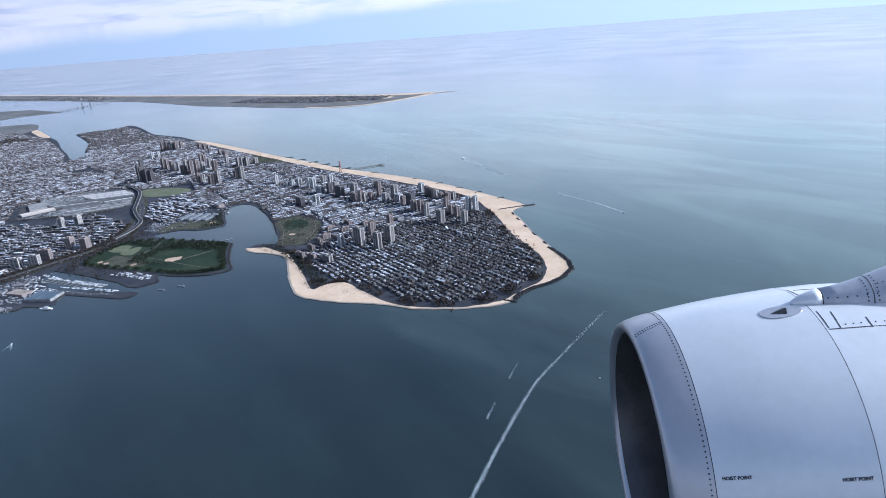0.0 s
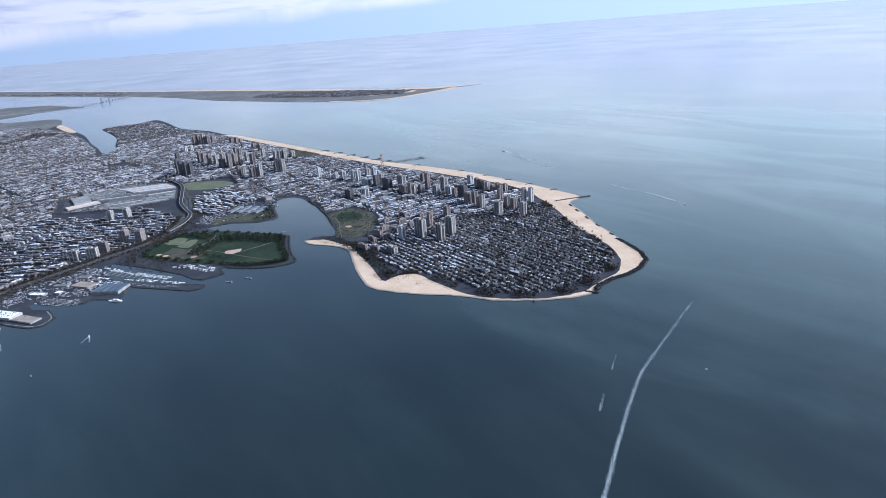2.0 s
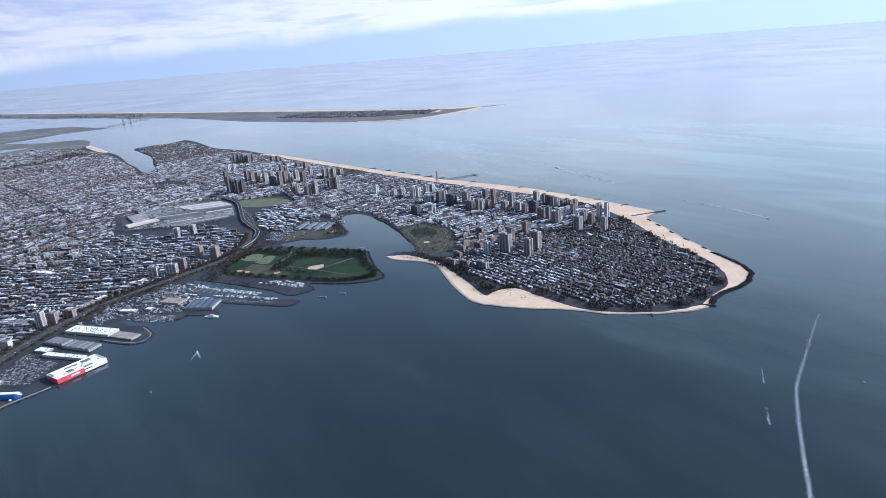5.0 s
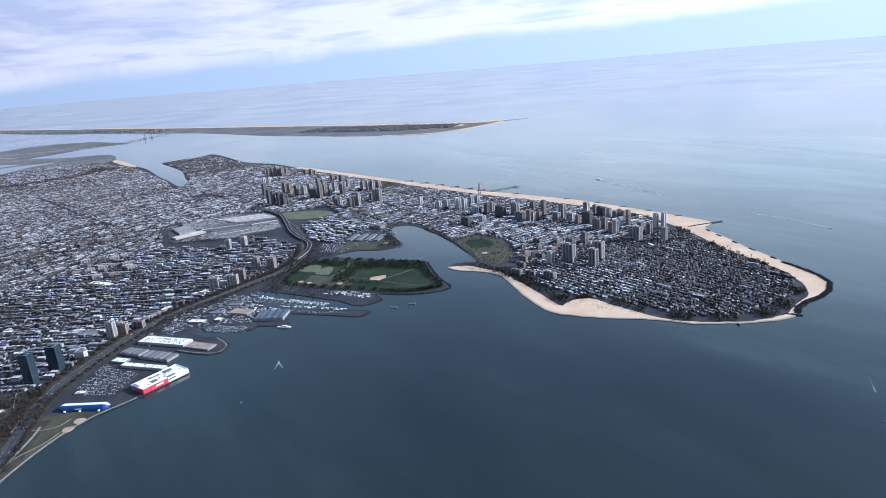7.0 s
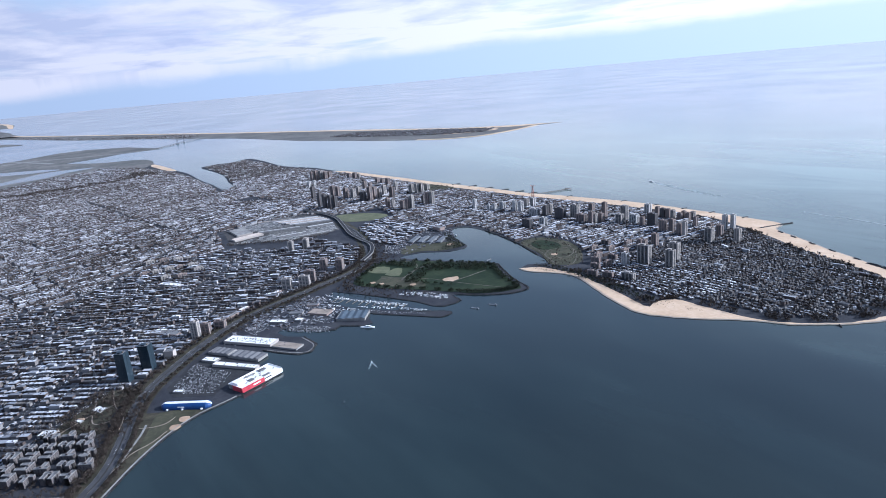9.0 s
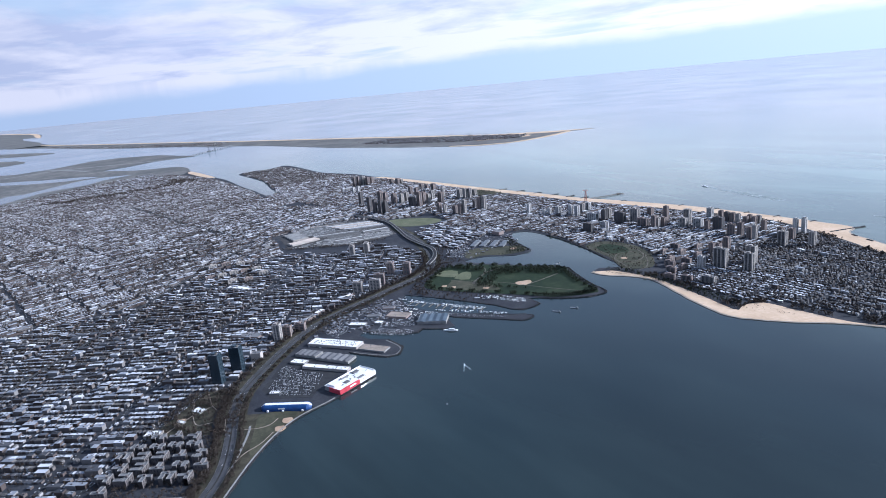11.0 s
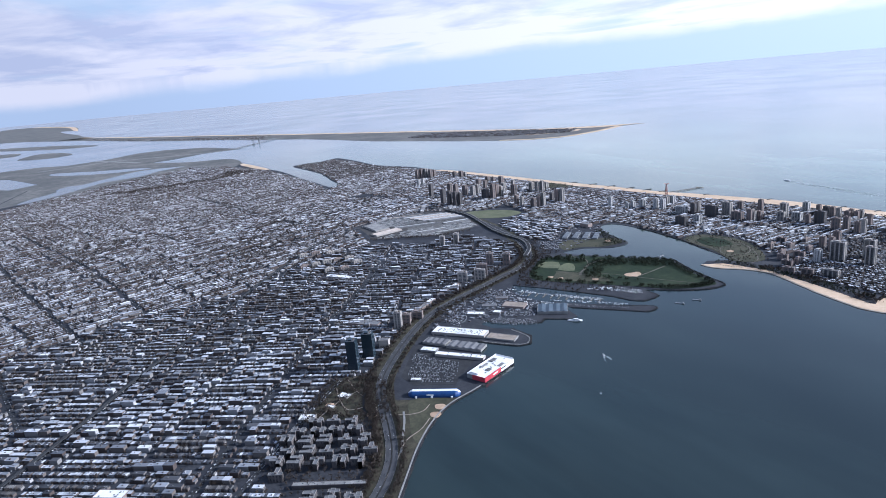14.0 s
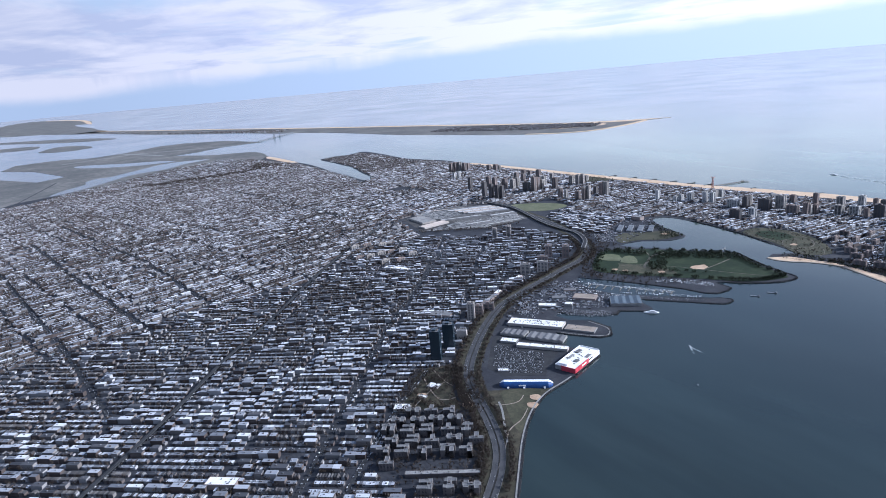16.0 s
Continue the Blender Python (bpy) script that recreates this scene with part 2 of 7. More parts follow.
VERGE = material("winter_verge", [(0.026, 0.026, 0.019), (0.045, 0.042, 0.029), (0.075, 0.066, 0.047)], scale=0.25, fine=9)
DRY_GRASS = material("dry_grass", [(0.036, 0.037, 0.024), (0.055, 0.055, 0.036), (0.088, 0.082, 0.055)], scale=0.12, fine=9)
BARE = material("bare_ground", [(0.30, 0.21, 0.14), (0.40, 0.29, 0.20), (0.48, 0.36, 0.26)], scale=0.2, fine=8)
ASPHALT = material("asphalt", [(0.022, 0.023, 0.026), (0.032, 0.033, 0.036), (0.048, 0.048, 0.050)], scale=0.3, fine=10)
CONCRETE = material("concrete", [(0.15, 0.15, 0.147), (0.21, 0.207, 0.20), (0.28, 0.275, 0.265)], scale=0.5, fine=10)
ROCK = material("breakwater_rock", [(0.022, 0.022, 0.024), (0.042, 0.041, 0.042), (0.075, 0.072, 0.07)], scale=0.8, island=0.5)
SILVER_ROOFS = material("silver_roofs", [(0.20, 0.21, 0.235), (0.33, 0.345, 0.375), (0.47, 0.485, 0.52), (0.68, 0.69, 0.715)], scale=0.02, island=0.7)
GREY_ROOFS = material("grey_roofs", [(0.085, 0.091, 0.107), (0.135, 0.143, 0.163), (0.195, 0.206, 0.23), (0.29, 0.305, 0.335)], scale=0.02, island=0.7)
DARK_ROOFS = material("tarred_roofs", [(0.028, 0.030, 0.036), (0.052, 0.055, 0.063), (0.085, 0.085, 0.093)], scale=0.02, island=0.7)
WALLS = material("house_walls", [(0.055, 0.045, 0.042), (0.085, 0.070, 0.066), (0.125, 0.112, 0.106), (0.19, 0.186, 0.186), (0.36, 0.36, 0.37)], scale=0.02, island=0.75)
HOUSE_WALL = material("row_house_wall", [(0.055, 0.045, 0.042), (0.085, 0.070, 0.066), (0.125, 0.112, 0.106), (0.19, 0.186, 0.186), (0.36, 0.36, 0.37)], scale=0.3, random_object=0.8)
HOUSE_ROOF = material("row_house_roof", [(0.05, 0.053, 0.06), (0.13, 0.138, 0.155), (0.29, 0.305, 0.335), (0.46, 0.485, 0.53), (0.66, 0.685, 0.73)], scale=0.3, random_object=0.8)
BOAT_HULLS = material("laid_up_boats", [(0.03, 0.05, 0.09), (0.12, 0.14, 0.16), (0.35, 0.36, 0.37), (0.6, 0.6, 0.6), (0.8, 0.8, 0.8)], scale=0.05, island=0.85, rough=0.4)
TAN_ROOF = material("tan_roof", [(0.36, 0.30, 0.25), (0.45, 0.385, 0.33), (0.53, 0.46, 0.40)], scale=0.15)
DARK_STEEL = material("dark_steel", [(0.025, 0.027, 0.03), (0.045, 0.047, 0.05)], scale=1.0, rough=0.7)
DARK_BRICK = material("dark_brown_brick", [(0.078, 0.071, 0.071), (0.112, 0.101, 0.099), (0.15, 0.134, 0.128)], scale=0.3, random_object=0.4)
SCRUB = material("dune_scrub", [(0.055, 0.055, 0.045), (0.085, 0.082, 0.066), (0.12, 0.115, 0.095)], scale=0.1, island=0.4)
ROAD_GREY = material("worn_road", [(0.042, 0.043, 0.047), (0.058, 0.059, 0.063), (0.08, 0.08, 0.083)], scale=0.3, fine=10)
SHINGLE = material("pitched_roofs", [(0.026, 0.027, 0.031), (0.044, 0.043, 0.046), (0.072, 0.068, 0.067), (0.15, 0.148, 0.148)], scale=0.02, island=0.75)
TWIGS = material("bare_trees", [(0.030, 0.025, 0.022), (0.048, 0.039, 0.033), (0.075, 0.060, 0.048)], scale=0.1, island=0.4)
EVERGREEN = material("evergreen_scrub", [(0.014, 0.019, 0.012), (0.024, 0.030, 0.018), (0.040, 0.043, 0.027)], scale=0.1, island=0.4)
BRICK = material("red_brown_brick", [(0.17, 0.138, 0.125), (0.23, 0.187, 0.168), (0.30, 0.248, 0.222)], scale=0.3, random_object=0.4)
TAN_BRICK = material("tan_brick", [(0.26, 0.24, 0.215), (0.33, 0.305, 0.28), (0.40, 0.37, 0.345)], scale=0.3, random_object=0.4)
WHITE_BRICK = material("white_brick", [(0.38, 0.375, 0.36), (0.45, 0.44, 0.43), (0.53, 0.52, 0.505)], scale=0.3, random_object=0.4)
DARK_GLASS = material("dark_glass", [(0.015, 0.022, 0.03), (0.025, 0.035, 0.045)], scale=0.6, rough=0.12)
WINDOWS = material("dull_window_rows", [(0.035, 0.040, 0.048), (0.060, 0.067, 0.077), (0.10, 0.108, 0.118)], scale=1.6, fine=5, rough=0.4)
RAIL_CARS = material("rail_cars", [(0.10, 0.105, 0.11), (0.20, 0.205, 0.21), (0.34, 0.335, 0.325), (0.50, 0.49, 0.47)], scale=0.05, island=0.8, rough=0.5)
EARTH_PATH = material("worn_earth_path", [(0.075, 0.070, 0.055), (0.11, 0.10, 0.08), (0.15, 0.135, 0.11)], scale=0.3, fine=8)
BLUE_GLASS = material("blue_glass_wall", [(0.018, 0.028, 0.038), (0.030, 0.044, 0.056)], scale=0.6, rough=0.15)
ROOF_FELT = material("roof_felt", [(0.09, 0.09, 0.095), (0.14, 0.14, 0.145), (0.20, 0.20, 0.20)], scale=0.5, random_object=0.4)
WHITE_ROOF = material("white_roof_coating", [(0.62, 0.62, 0.62), (0.72, 0.72, 0.71), (0.80, 0.80, 0.79)], scale=0.3, fine=7)
RED_PAINT = material("red_cladding", [(0.30, 0.035, 0.05), (0.40, 0.05, 0.07), (0.46, 0.09, 0.10)], scale=0.5)
BLUE_FABRIC = material("blue_fabric", [(0.006, 0.032, 0.12), (0.009, 0.045, 0.16), (0.015, 0.065, 0.21)], scale=0.4, rough=0.5)
TEAL_ROOF = material("blue_grey_metal_roof", [(0.040, 0.058, 0.078), (0.060, 0.082, 0.105), (0.09, 0.115, 0.14)], scale=0.5, rough=0.6)
BROWN_ROOF = material("brown_roof", [(0.19, 0.16, 0.13), (0.26, 0.22, 0.18), (0.32, 0.27, 0.23)], scale=0.5)
WHITE_PAINT = material("white_paint", [(0.68, 0.68, 0.67), (0.80, 0.80, 0.79)], scale=1.0, rough=0.4)
STEEL = material("painted_steel", [(0.10, 0.11, 0.12), (0.17, 0.18, 0.19)], scale=1.0, rough=0.5)
RED_STEEL = material("red_steel", [(0.25, 0.08, 0.06), (0.36, 0.12, 0.09)], scale=1.0, rough=0.5)
TIMBER = material("weathered_timber", [(0.09, 0.075, 0.06), (0.15, 0.13, 0.105), (0.20, 0.175, 0.145)], scale=1.2)
FOAM = material("boat_wake_foam", [(0.22, 0.28, 0.28), (0.38, 0.43, 0.43), (0.60, 0.64, 0.63)], scale=0.9, fine=6, rough=0.6)
CAR_PAINT = material("car_paint", [(0.02, 0.02, 0.024), (0.05, 0.055, 0.065), (0.14, 0.145, 0.155), (0.32, 0.325, 0.335), (0.62, 0.62, 0.63)], scale=0.05, island=0.8, rough=0.35)
CAR_COAT = material("parked_car_coat", [(0.03, 0.03, 0.035), (0.12, 0.12, 0.13), (0.35, 0.35, 0.36), (0.65, 0.65, 0.65)], scale=0.05, random_object=0.85, rough=0.35)


# ---- shaping helpers ----
def finish(name, bm, mats, parent=None, label="", category="", group="", kind=""):
    mesh = bpy.data.meshes.new(name)
    bm.to_mesh(mesh)
    bm.free()
    for m in mats if isinstance(mats, (list, tuple)) else [mats]:
        mesh.materials.append(m)
    ob = new(name, mesh)
    if parent:
        ob.parent = parent
    return tagged(ob, label, category, group, kind)


def part(name, bm, mat, parent, label=""):
    return finish(name, bm, mat, parent, label)


def shared(name, mesh, parent, m):
    """A piece of its own on a mesh that its like share."""
    ob = new(name, mesh)
    ob.parent = parent
    ob.matrix_basis = m
    return ob


def thing(name, m, label, category, group="", kind=""):
    ob = new(name)
    ob.matrix_basis = m
    ob.empty_display_size = 0.2
    return tagged(ob, label, category, group, kind)


def box(bm, size, at=(0, 0, 0), turn=0.0, slot=0, bevel=0.0):
    """A box that stands on the height at[2]."""
    m = Matrix.Translation((at[0], at[1], at[2] + size[2] / 2)) @ Matrix.Rotation(turn, 4, "Z") @ Matrix.Diagonal((*size, 1))
    made = bmesh.ops.create_cube(bm, size=1.0, matrix=m)["verts"]
    faces = {f for v in made for f in v.link_faces}
    for f in faces:
        f.material_index = slot
    if bevel:
        bmesh.ops.bevel(bm, geom=list({e for v in made for e in v.link_edges}), offset=bevel, segments=1, affect="EDGES")
    return made


def beam(bm, a, b, r, sides=5, slot=0, r2=None):
    a, b = Vector(a), Vector(b)
    m = Matrix.Translation((a + b) / 2) @ (b - a).to_track_quat("Z", "Y").to_matrix().to_4x4()
    made = bmesh.ops.create_cone(bm, cap_ends=True, segments=sides, radius1=r, radius2=r if r2 is None else r2, depth=(b - a).length, matrix=m)["verts"]
    for f in {f for v in made for f in v.link_faces}:
        f.material_index = slot


def box_mesh(name, size, mat):
    bm = bmesh.new()
    box(bm, size)
    mesh = bpy.data.meshes.new(name)
    bm.to_mesh(mesh)
    bm.free()
    mesh.materials.append(mat)
    return mesh


def glide(points, steps=4, closed=False):
    """A smooth line through the given places."""
    p = [Vector((x, y)) for x, y in points]
    n = len(p)
    out = []
    for i in range(n if closed else n - 1):
        if closed:
            a, b, c, d = p[i - 1], p[i], p[(i + 1) % n], p[(i + 2) % n]
        else:
            a, b, c, d = p[max(i - 1, 0)], p[i], p[i + 1], p[min(i + 2, n - 1)]
        for k in range(steps):
            t = k / steps
            out.append(0.5 * (2 * b + (c - a) * t + (2 * a - 5 * b + 4 * c - d) * t * t + (3 * b - a - 3 * c + d) * t**3))
    if not closed:
        out.append(p[-1])
    return [(v.x, v.y) for v in out]


def ragged(line, amount, seed=0.0):
    """Small irregularities along a shoreline."""
    return [(x + amount * noise.noise((x * 0.35, y * 0.35, seed)), y + amount * noise.noise((x * 0.35, y * 0.35, seed + 9.0))) for x, y in line]


def sheet(name, line, top, bottom, mat, label, category, kind="structure"):
    """A level piece of ground with a real edge."""
    bm = bmesh.new()
    verts = [bm.verts.new((x, y, top)) for x, y in line]
    face = bm.faces.new(verts)
    if face.normal.z < 0 or sum(a[0] * b[1] - b[0] * a[1] for a, b in zip(line, line[1:] + line[:1])) < 0:
        bmesh.ops.reverse_faces(bm, faces=[face])
    side = bmesh.ops.extrude_edge_only(bm, edges=list(bm.edges))
    for v in side["geom"]:
        if isinstance(v, bmesh.types.BMVert):
            v.co.z = bottom
    bmesh.ops.triangulate(bm, faces=[f for f in bm.faces if len(f.verts) > 4])
    bmesh.ops.recalc_face_normals(bm, faces=list(bm.faces))
    for f in bm.faces:
        if abs(f.normal.z) > 0.9 and f.normal.z < 0:
            f.normal_flip()
    return finish(name, bm, mat, None, label, category, "", kind)


def ribbon_mesh(bm, line, width, z, thick=0.06, shift=0.0, slot=0):
    """A road bed along a line, with thickness."""
    pts = [Vector((x, y)) for x, y in line]
    rows = []
    for i, p in enumerate(pts):
        d = (pts[min(i + 1, len(pts) - 1)] - pts[max(i - 1, 0)]).normalized()
        n = Vector((-d.y, d.x))
        h = z(i / (len(pts) - 1)) if callable(z) else z
        a, b = p + n * (shift - width / 2), p + n * (shift + width / 2)
        rows.append([bm.verts.new((q.x, q.y, hh)) for q, hh in ((a, h), (b, h), (b, h - thick), (a, h - thick))])
    for r, s in zip(rows, rows[1:]):
        for k in range(4):
            f = bm.faces.new((r[k], r[(k + 1) % 4], s[(k + 1) % 4], s[k]))
            f.material_index = slot
    bmesh.ops.recalc_face_normals(bm, faces=list(bm.faces))


def inside(x, y, poly):
    hit = False
    for (ax, ay), (bx, by) in zip(poly, poly[1:] + poly[:1]):
        if (ay > y) != (by > y) and x < (bx - ax) * (y - ay) / (by - ay) + ax:
            hit = not hit
    return hit


def inside_many(xy, poly):
    x, y = xy[:, 0], xy[:, 1]
    hit = np.zeros(len(xy), bool)
    for (ax, ay), (bx, by) in zip(poly, poly[1:] + poly[:1]):
        if ay == by:
            continue
        hit ^= ((ay > y) != (by > y)) & (x < (bx - ax) * (y - ay) / (by - ay) + ax)
    return hit


def gap_to(xy, line):
    """The distance from each place to a line."""
    best = np.full(len(xy), 1e9)
    for (ax, ay), (bx, by) in zip(line, line[1:]):
        d = np.array((bx - ax, by - ay), float)
        t = np.clip(((xy - (ax, ay)) @ d) / max(d @ d, 1e-9), 0, 1)
        best = np.minimum(best, np.hypot(*(xy - (ax, ay) - t[:, None] * d).T))
    return best


def mass(name, verts, faces, slots, mats, label, category, smooth=False):
    mesh = bpy.data.meshes.new(name)
    mesh.from_pydata(verts.tolist(), [], faces if isinstance(faces, list) else faces.tolist())
    for m in mats:
        mesh.materials.append(m)
    if slots is not None:
        mesh.polygons.foreach_set("material_index", np.asarray(slots, np.int32))
    mesh.update()
    return tagged(new(name, mesh), label, category, "", "stuff")


def boxes_mass(name, rows, mats, label, category):
    """Rows of x, y, z, width, depth, height, turn, pitch: block buildings, those with a pitch under a ridge roof."""
    r = np.asarray(rows, float)
    n = len(r)
    c, s = np.cos(r[:, 6]), np.sin(r[:, 6])
    hw, hd = r[:, 3] / 2, r[:, 4] / 2
    v = np.zeros((n, 10, 3))
    for k, (sx, sy) in enumerate(((-1, -1), (1, -1), (1, 1), (-1, 1))):
        for lift in (0, 4):
            v[:, k + lift, 0] = r[:, 0] + sx * hw * c - sy * hd * s
            v[:, k + lift, 1] = r[:, 1] + sx * hw * s + sy * hd * c
            v[:, k + lift, 2] = r[:, 2] + (r[:, 5] if lift else 0)
    for k, sy in ((8, -1), (9, 1)):  # the ends of the ridge
        v[:, k, 0] = r[:, 0] - sy * hd * s
        v[:, k, 1] = r[:, 1] + sy * hd * c
        v[:, k, 2] = r[:, 2] + r[:, 5] + r[:, 7]
    flat = [(0, 1, 5, 4), (1, 2, 6, 5), (2, 3, 7, 6), (3, 0, 4, 7), (4, 5, 6, 7)]
    ridge = [(0, 1, 5, 4), (1, 2, 6, 5), (2, 3, 7, 6), (3, 0, 4, 7), (4, 5, 8), (6, 7, 9), (5, 6, 9, 8), (7, 4, 8, 9)]
    faces, slots = [], []
    pitched = r[:, 7] > 0
    for i in range(n):
        o = i * 10
        if pitched[i]:
            faces += [tuple(o + k for k in f) for f in ridge]
            slots += [0] * 6 + [2, 2]
        else:
            faces += [tuple(o + k for k in f) for f in flat]
            slots += [0] * 4 + [1]
    if r.shape[1] > 8:  # the kind of roof, by its slot
        slots = np.array(slots)
        ends = np.cumsum(np.where(pitched, 8, 5)) - 1
        slots[ends[~pitched]] = r[~pitched, 8]
    # drop the unused ridge places of flat roofs
    keep = np.ones((n, 10), bool)
    keep[~pitched, 8:] = False
    index = np.cumsum(keep.ravel()) - 1
    faces = [tuple(int(index[k]) for k in f) for f in faces]
    return mass(name, v.reshape(-1, 3)[keep.ravel()], faces, slots, mats, label, category)


def trees_mass(name, places, sizes, twigs, mats, label, category, seed=1):
    """Bare trees: a tapered trunk, two limbs and a loose crown of many small clumps."""
    rng = np.random.default_rng(seed)
    p = np.asarray(places, float)
    h = np.asarray(sizes, float)
    n = len(p)
    ang = rng.uniform(0, 6.283, n)
    vs, fs, base = [], [], 0
    # trunk and limbs as three-sided spikes
    for limb in range(3):
        a0 = ang + limb * 2.4
        lean = 0.0 if limb == 0 else 0.28
        root = p + np.c_[np.zeros(n), np.zeros(n), (0.0 if limb == 0 else 0.3) * h]
        tip = p + np.c_[np.cos(a0) * lean * h, np.sin(a0) * lean * h, (0.75 if limb == 0 else 0.8) * h]
        v = np.zeros((n, 4, 3))
        for k in range(3):
            q = a0 + k * 2.094
            v[:, k] = root + np.c_[np.cos(q), np.sin(q), 0 * q] * (0.05 if limb == 0 else 0.03) * h[:, None]
        v[:, 3] = tip
        vs.append(v.reshape(-1, 3))
        o = base + np.arange(n)[:, None] * 4
        for f in ((0, 1, 3), (1, 2, 3), (2, 0, 3)):
            fs.append(o + np.array(f))
        base += 4 * n
    wood = 9 * n
    # the crown
    d = rng.normal(size=(n, twigs, 3))
    d /= np.linalg.norm(d, axis=2, keepdims=True)
    rad = rng.uniform(0.35, 1.0, (n, twigs, 1)) ** 0.6 * rng.uniform(0.75, 1.15, (n, 1, 1))
    c = p[:, None] + d * rad * np.array((0.42, 0.42, 0.34)) * h[:, None, None] + np.array((0, 0, 0.62)) * h[:, None, None]
    size = rng.uniform(0.10, 0.19, (n, twigs, 1)) * h[:, None, None] * (26 / twigs) ** 0.5
    e1 = rng.normal(size=(n, twigs, 3)) * size
    e2 = rng.normal(size=(n, twigs, 3)) * size
    v = np.stack([c - e1 * 0.6, c + e1 * 0.5 + e2 * 0.3, c - e2 * 0.2 + e1 * 0.1 + np.array((0, 0, 1)) * size * 0.8], axis=2)
    vs.append(v.reshape(-1, 3))
    fs.append(base + np.arange(n * twigs * 3).reshape(-1, 3))
    return mass(name, np.concatenate(vs), np.concatenate(fs), None, mats, label, category)


# ---- water and land ----
bm = bmesh.new()
rings = [0, 60, 140, 260, 420, 700, 1100, 1700, 2600, 3800, 5600]
last = [bm.verts.new((0, 0, 0))]
for r in rings[1:]:
    ring = [bm.verts.new((r * math.cos(a * math.tau / 72), r * math.sin(a * math.tau / 72), 0)) for a in range(72)]
    for k in range(72):
        if len(last) == 1:
            bm.faces.new((last[0], ring[k], ring[(k + 1) % 72]))
        else:
            bm.faces.new((last[k], ring[k], ring[(k + 1) % 72], last[(k + 1) % 72]))
    last = ring
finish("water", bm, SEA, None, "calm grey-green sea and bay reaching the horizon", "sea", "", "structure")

LAND = 0.15
SHORE_WEST = [(-190, 420), (-150, 335), (-110, 264), (-75, 226), (-38, 195.5), (-29.5, 188.5), (-20.5, 181), (-13.5, 174), (-8.5, 167.5), (-5.5, 161.5), (-4, 155.5), (-2.6, 150.5), (3, 135)]
SHORE_PIERS = [(8, 134.6), (13, 138), (19, 139), (21, 137), (25, 134), (20, 131), (13, 126), (12, 122), (17, 118), (26, 119), (31, 124), (37, 125), (39, 122), (31, 116), (24, 108), (26, 105), (20, 99), (20, 95), (29, 93), (31, 91.5), (27.6, 90.4), (20.2, 84.6), (13, 79), (6.8, 74.4), (6, 72), (7, 69), (8.5, 68.2), (11.4, 70.4), (16.4, 76), (24.9, 83), (33.8, 89.4), (39.4, 93.8), (50, 97), (60, 95), (64, 91), (51.4, 83.7), (38.8, 77.2), (26.4, 71.5), (18.6, 69.9), (14.9, 67.1), (14.4, 62), (15.6, 58.7), (23, 58)]
SHORE_PARK = [(21, 55), (15, 50), (9, 43), (7, 38), (7, 32), (14, 30), (22, 28), (33, 24), (42, 20), (50, 24), (61, 32), (71, 38), (78, 43), (87, 46)]
SHORE_CREEK = [(87, 41), (85, 33), (77, 25), (75, 18), (77, 12), (87, 9), (97, 6), (108, 0), (112, -5), (108, -11), (94, -12), (82, -11), (60, -7), (40, -1), (26, 3), (27, 7), (31, 12)]
SHORE_GATE = [(29, 18), (22, 17), (14, 12), (5, 9), (-6, 12), (-19, 17), (-32, 21), (-39, 22), (-46, 20), (-56, 14), (-64, 7), (-71, 2), (-79, -2), (-84, -7), (-89, -12), (-94, -19), (-97, -26), (-97, -31), (-95, -36), (-94, -43), (-95, -50), (-94, -57), (-91, -65), (-84, -70), (-76, -73), (-66, -77), (-57, -81), (-47, -85), (-32, -93), (-16, -101)]
SHORE_OCEAN = [(-12, -112), (6, -113), (25, -113), (50, -112), (76, -110), (101, -105), (128, -99), (156, -92), (194, -88), (234, -82), (284, -77), (339, -71), (376, -66), (402, -60)]
SHORE_EAST = [(442, -57), (467, -49), (499, -42), (552, -44), (609, -43), (608, -30), (598, -13), (600, 2), (594, 20), (549, 20), (493, 21), (440, 31), (405, 35), (393, 47), (437, 46), (489, 46), (556, 43), (620, 48), (689, 53), (759, 45), (802, 54), (827, 96), (859, 118), (902, 139)]
SHORE_BAY = [(910, 105), (947, 56), (944, -2), (1068, 31), (1132, 89), (1134, 137), (1072, 197), (1053, 248), (1092, 288), (1094, 328), (1086, 354), (1008, 367), (932, 321), (800, 282), (775, 312), (869, 357), (1100, 420), (1240, 700), (-190, 700)]
ocean_line = glide(SHORE_GATE + SHORE_OCEAN, 4)
west_line = glide(SHORE_WEST, 3)
mainland = west_line + SHORE_PIERS + glide(SHORE_PARK, 3) + glide(SHORE_CREEK, 3) + ocean_line + glide(SHORE_EAST, 3) + SHORE_BAY
mainland = ragged(mainland, 0.5)
sheet("ground", mainland, LAND, -0.6, STREETS, "built-up shore of dark streets and yards by the bay", "ground")

BEACH_BACK = [(395, -57), (320, -65), (265, -71), (218, -76), (178, -81), (144, -86), (115, -92), (88, -97), (62, -101), (39, -104), (17, -103), (-5, -95), (-16, -91), (-33, -82), (-45, -76.5), (-59, -72), (-67, -69), (-76, -64.5), (-84, -59), (-90, -52), (-92.3, -47), (-93.4, -39), (-95, -31), (-95.2, -27), (-93.2, -20), (-89.1, -12.9), (-84.2, -7.9), (-79.3, -3.3), (-73, 0.3), (-64, 2.4), (-50, 3.2), (-41, 4.2), (-37.6, 10), (-39, 16.2), (-31, 14.6), (-15, 10.8), (-4, 8.8), (5, 7), (13, 8), (24, 11)]
sand_line = ragged(ocean_line, 0.5)
sand_line = [(x, y) for x, y in sand_line if x < 396]
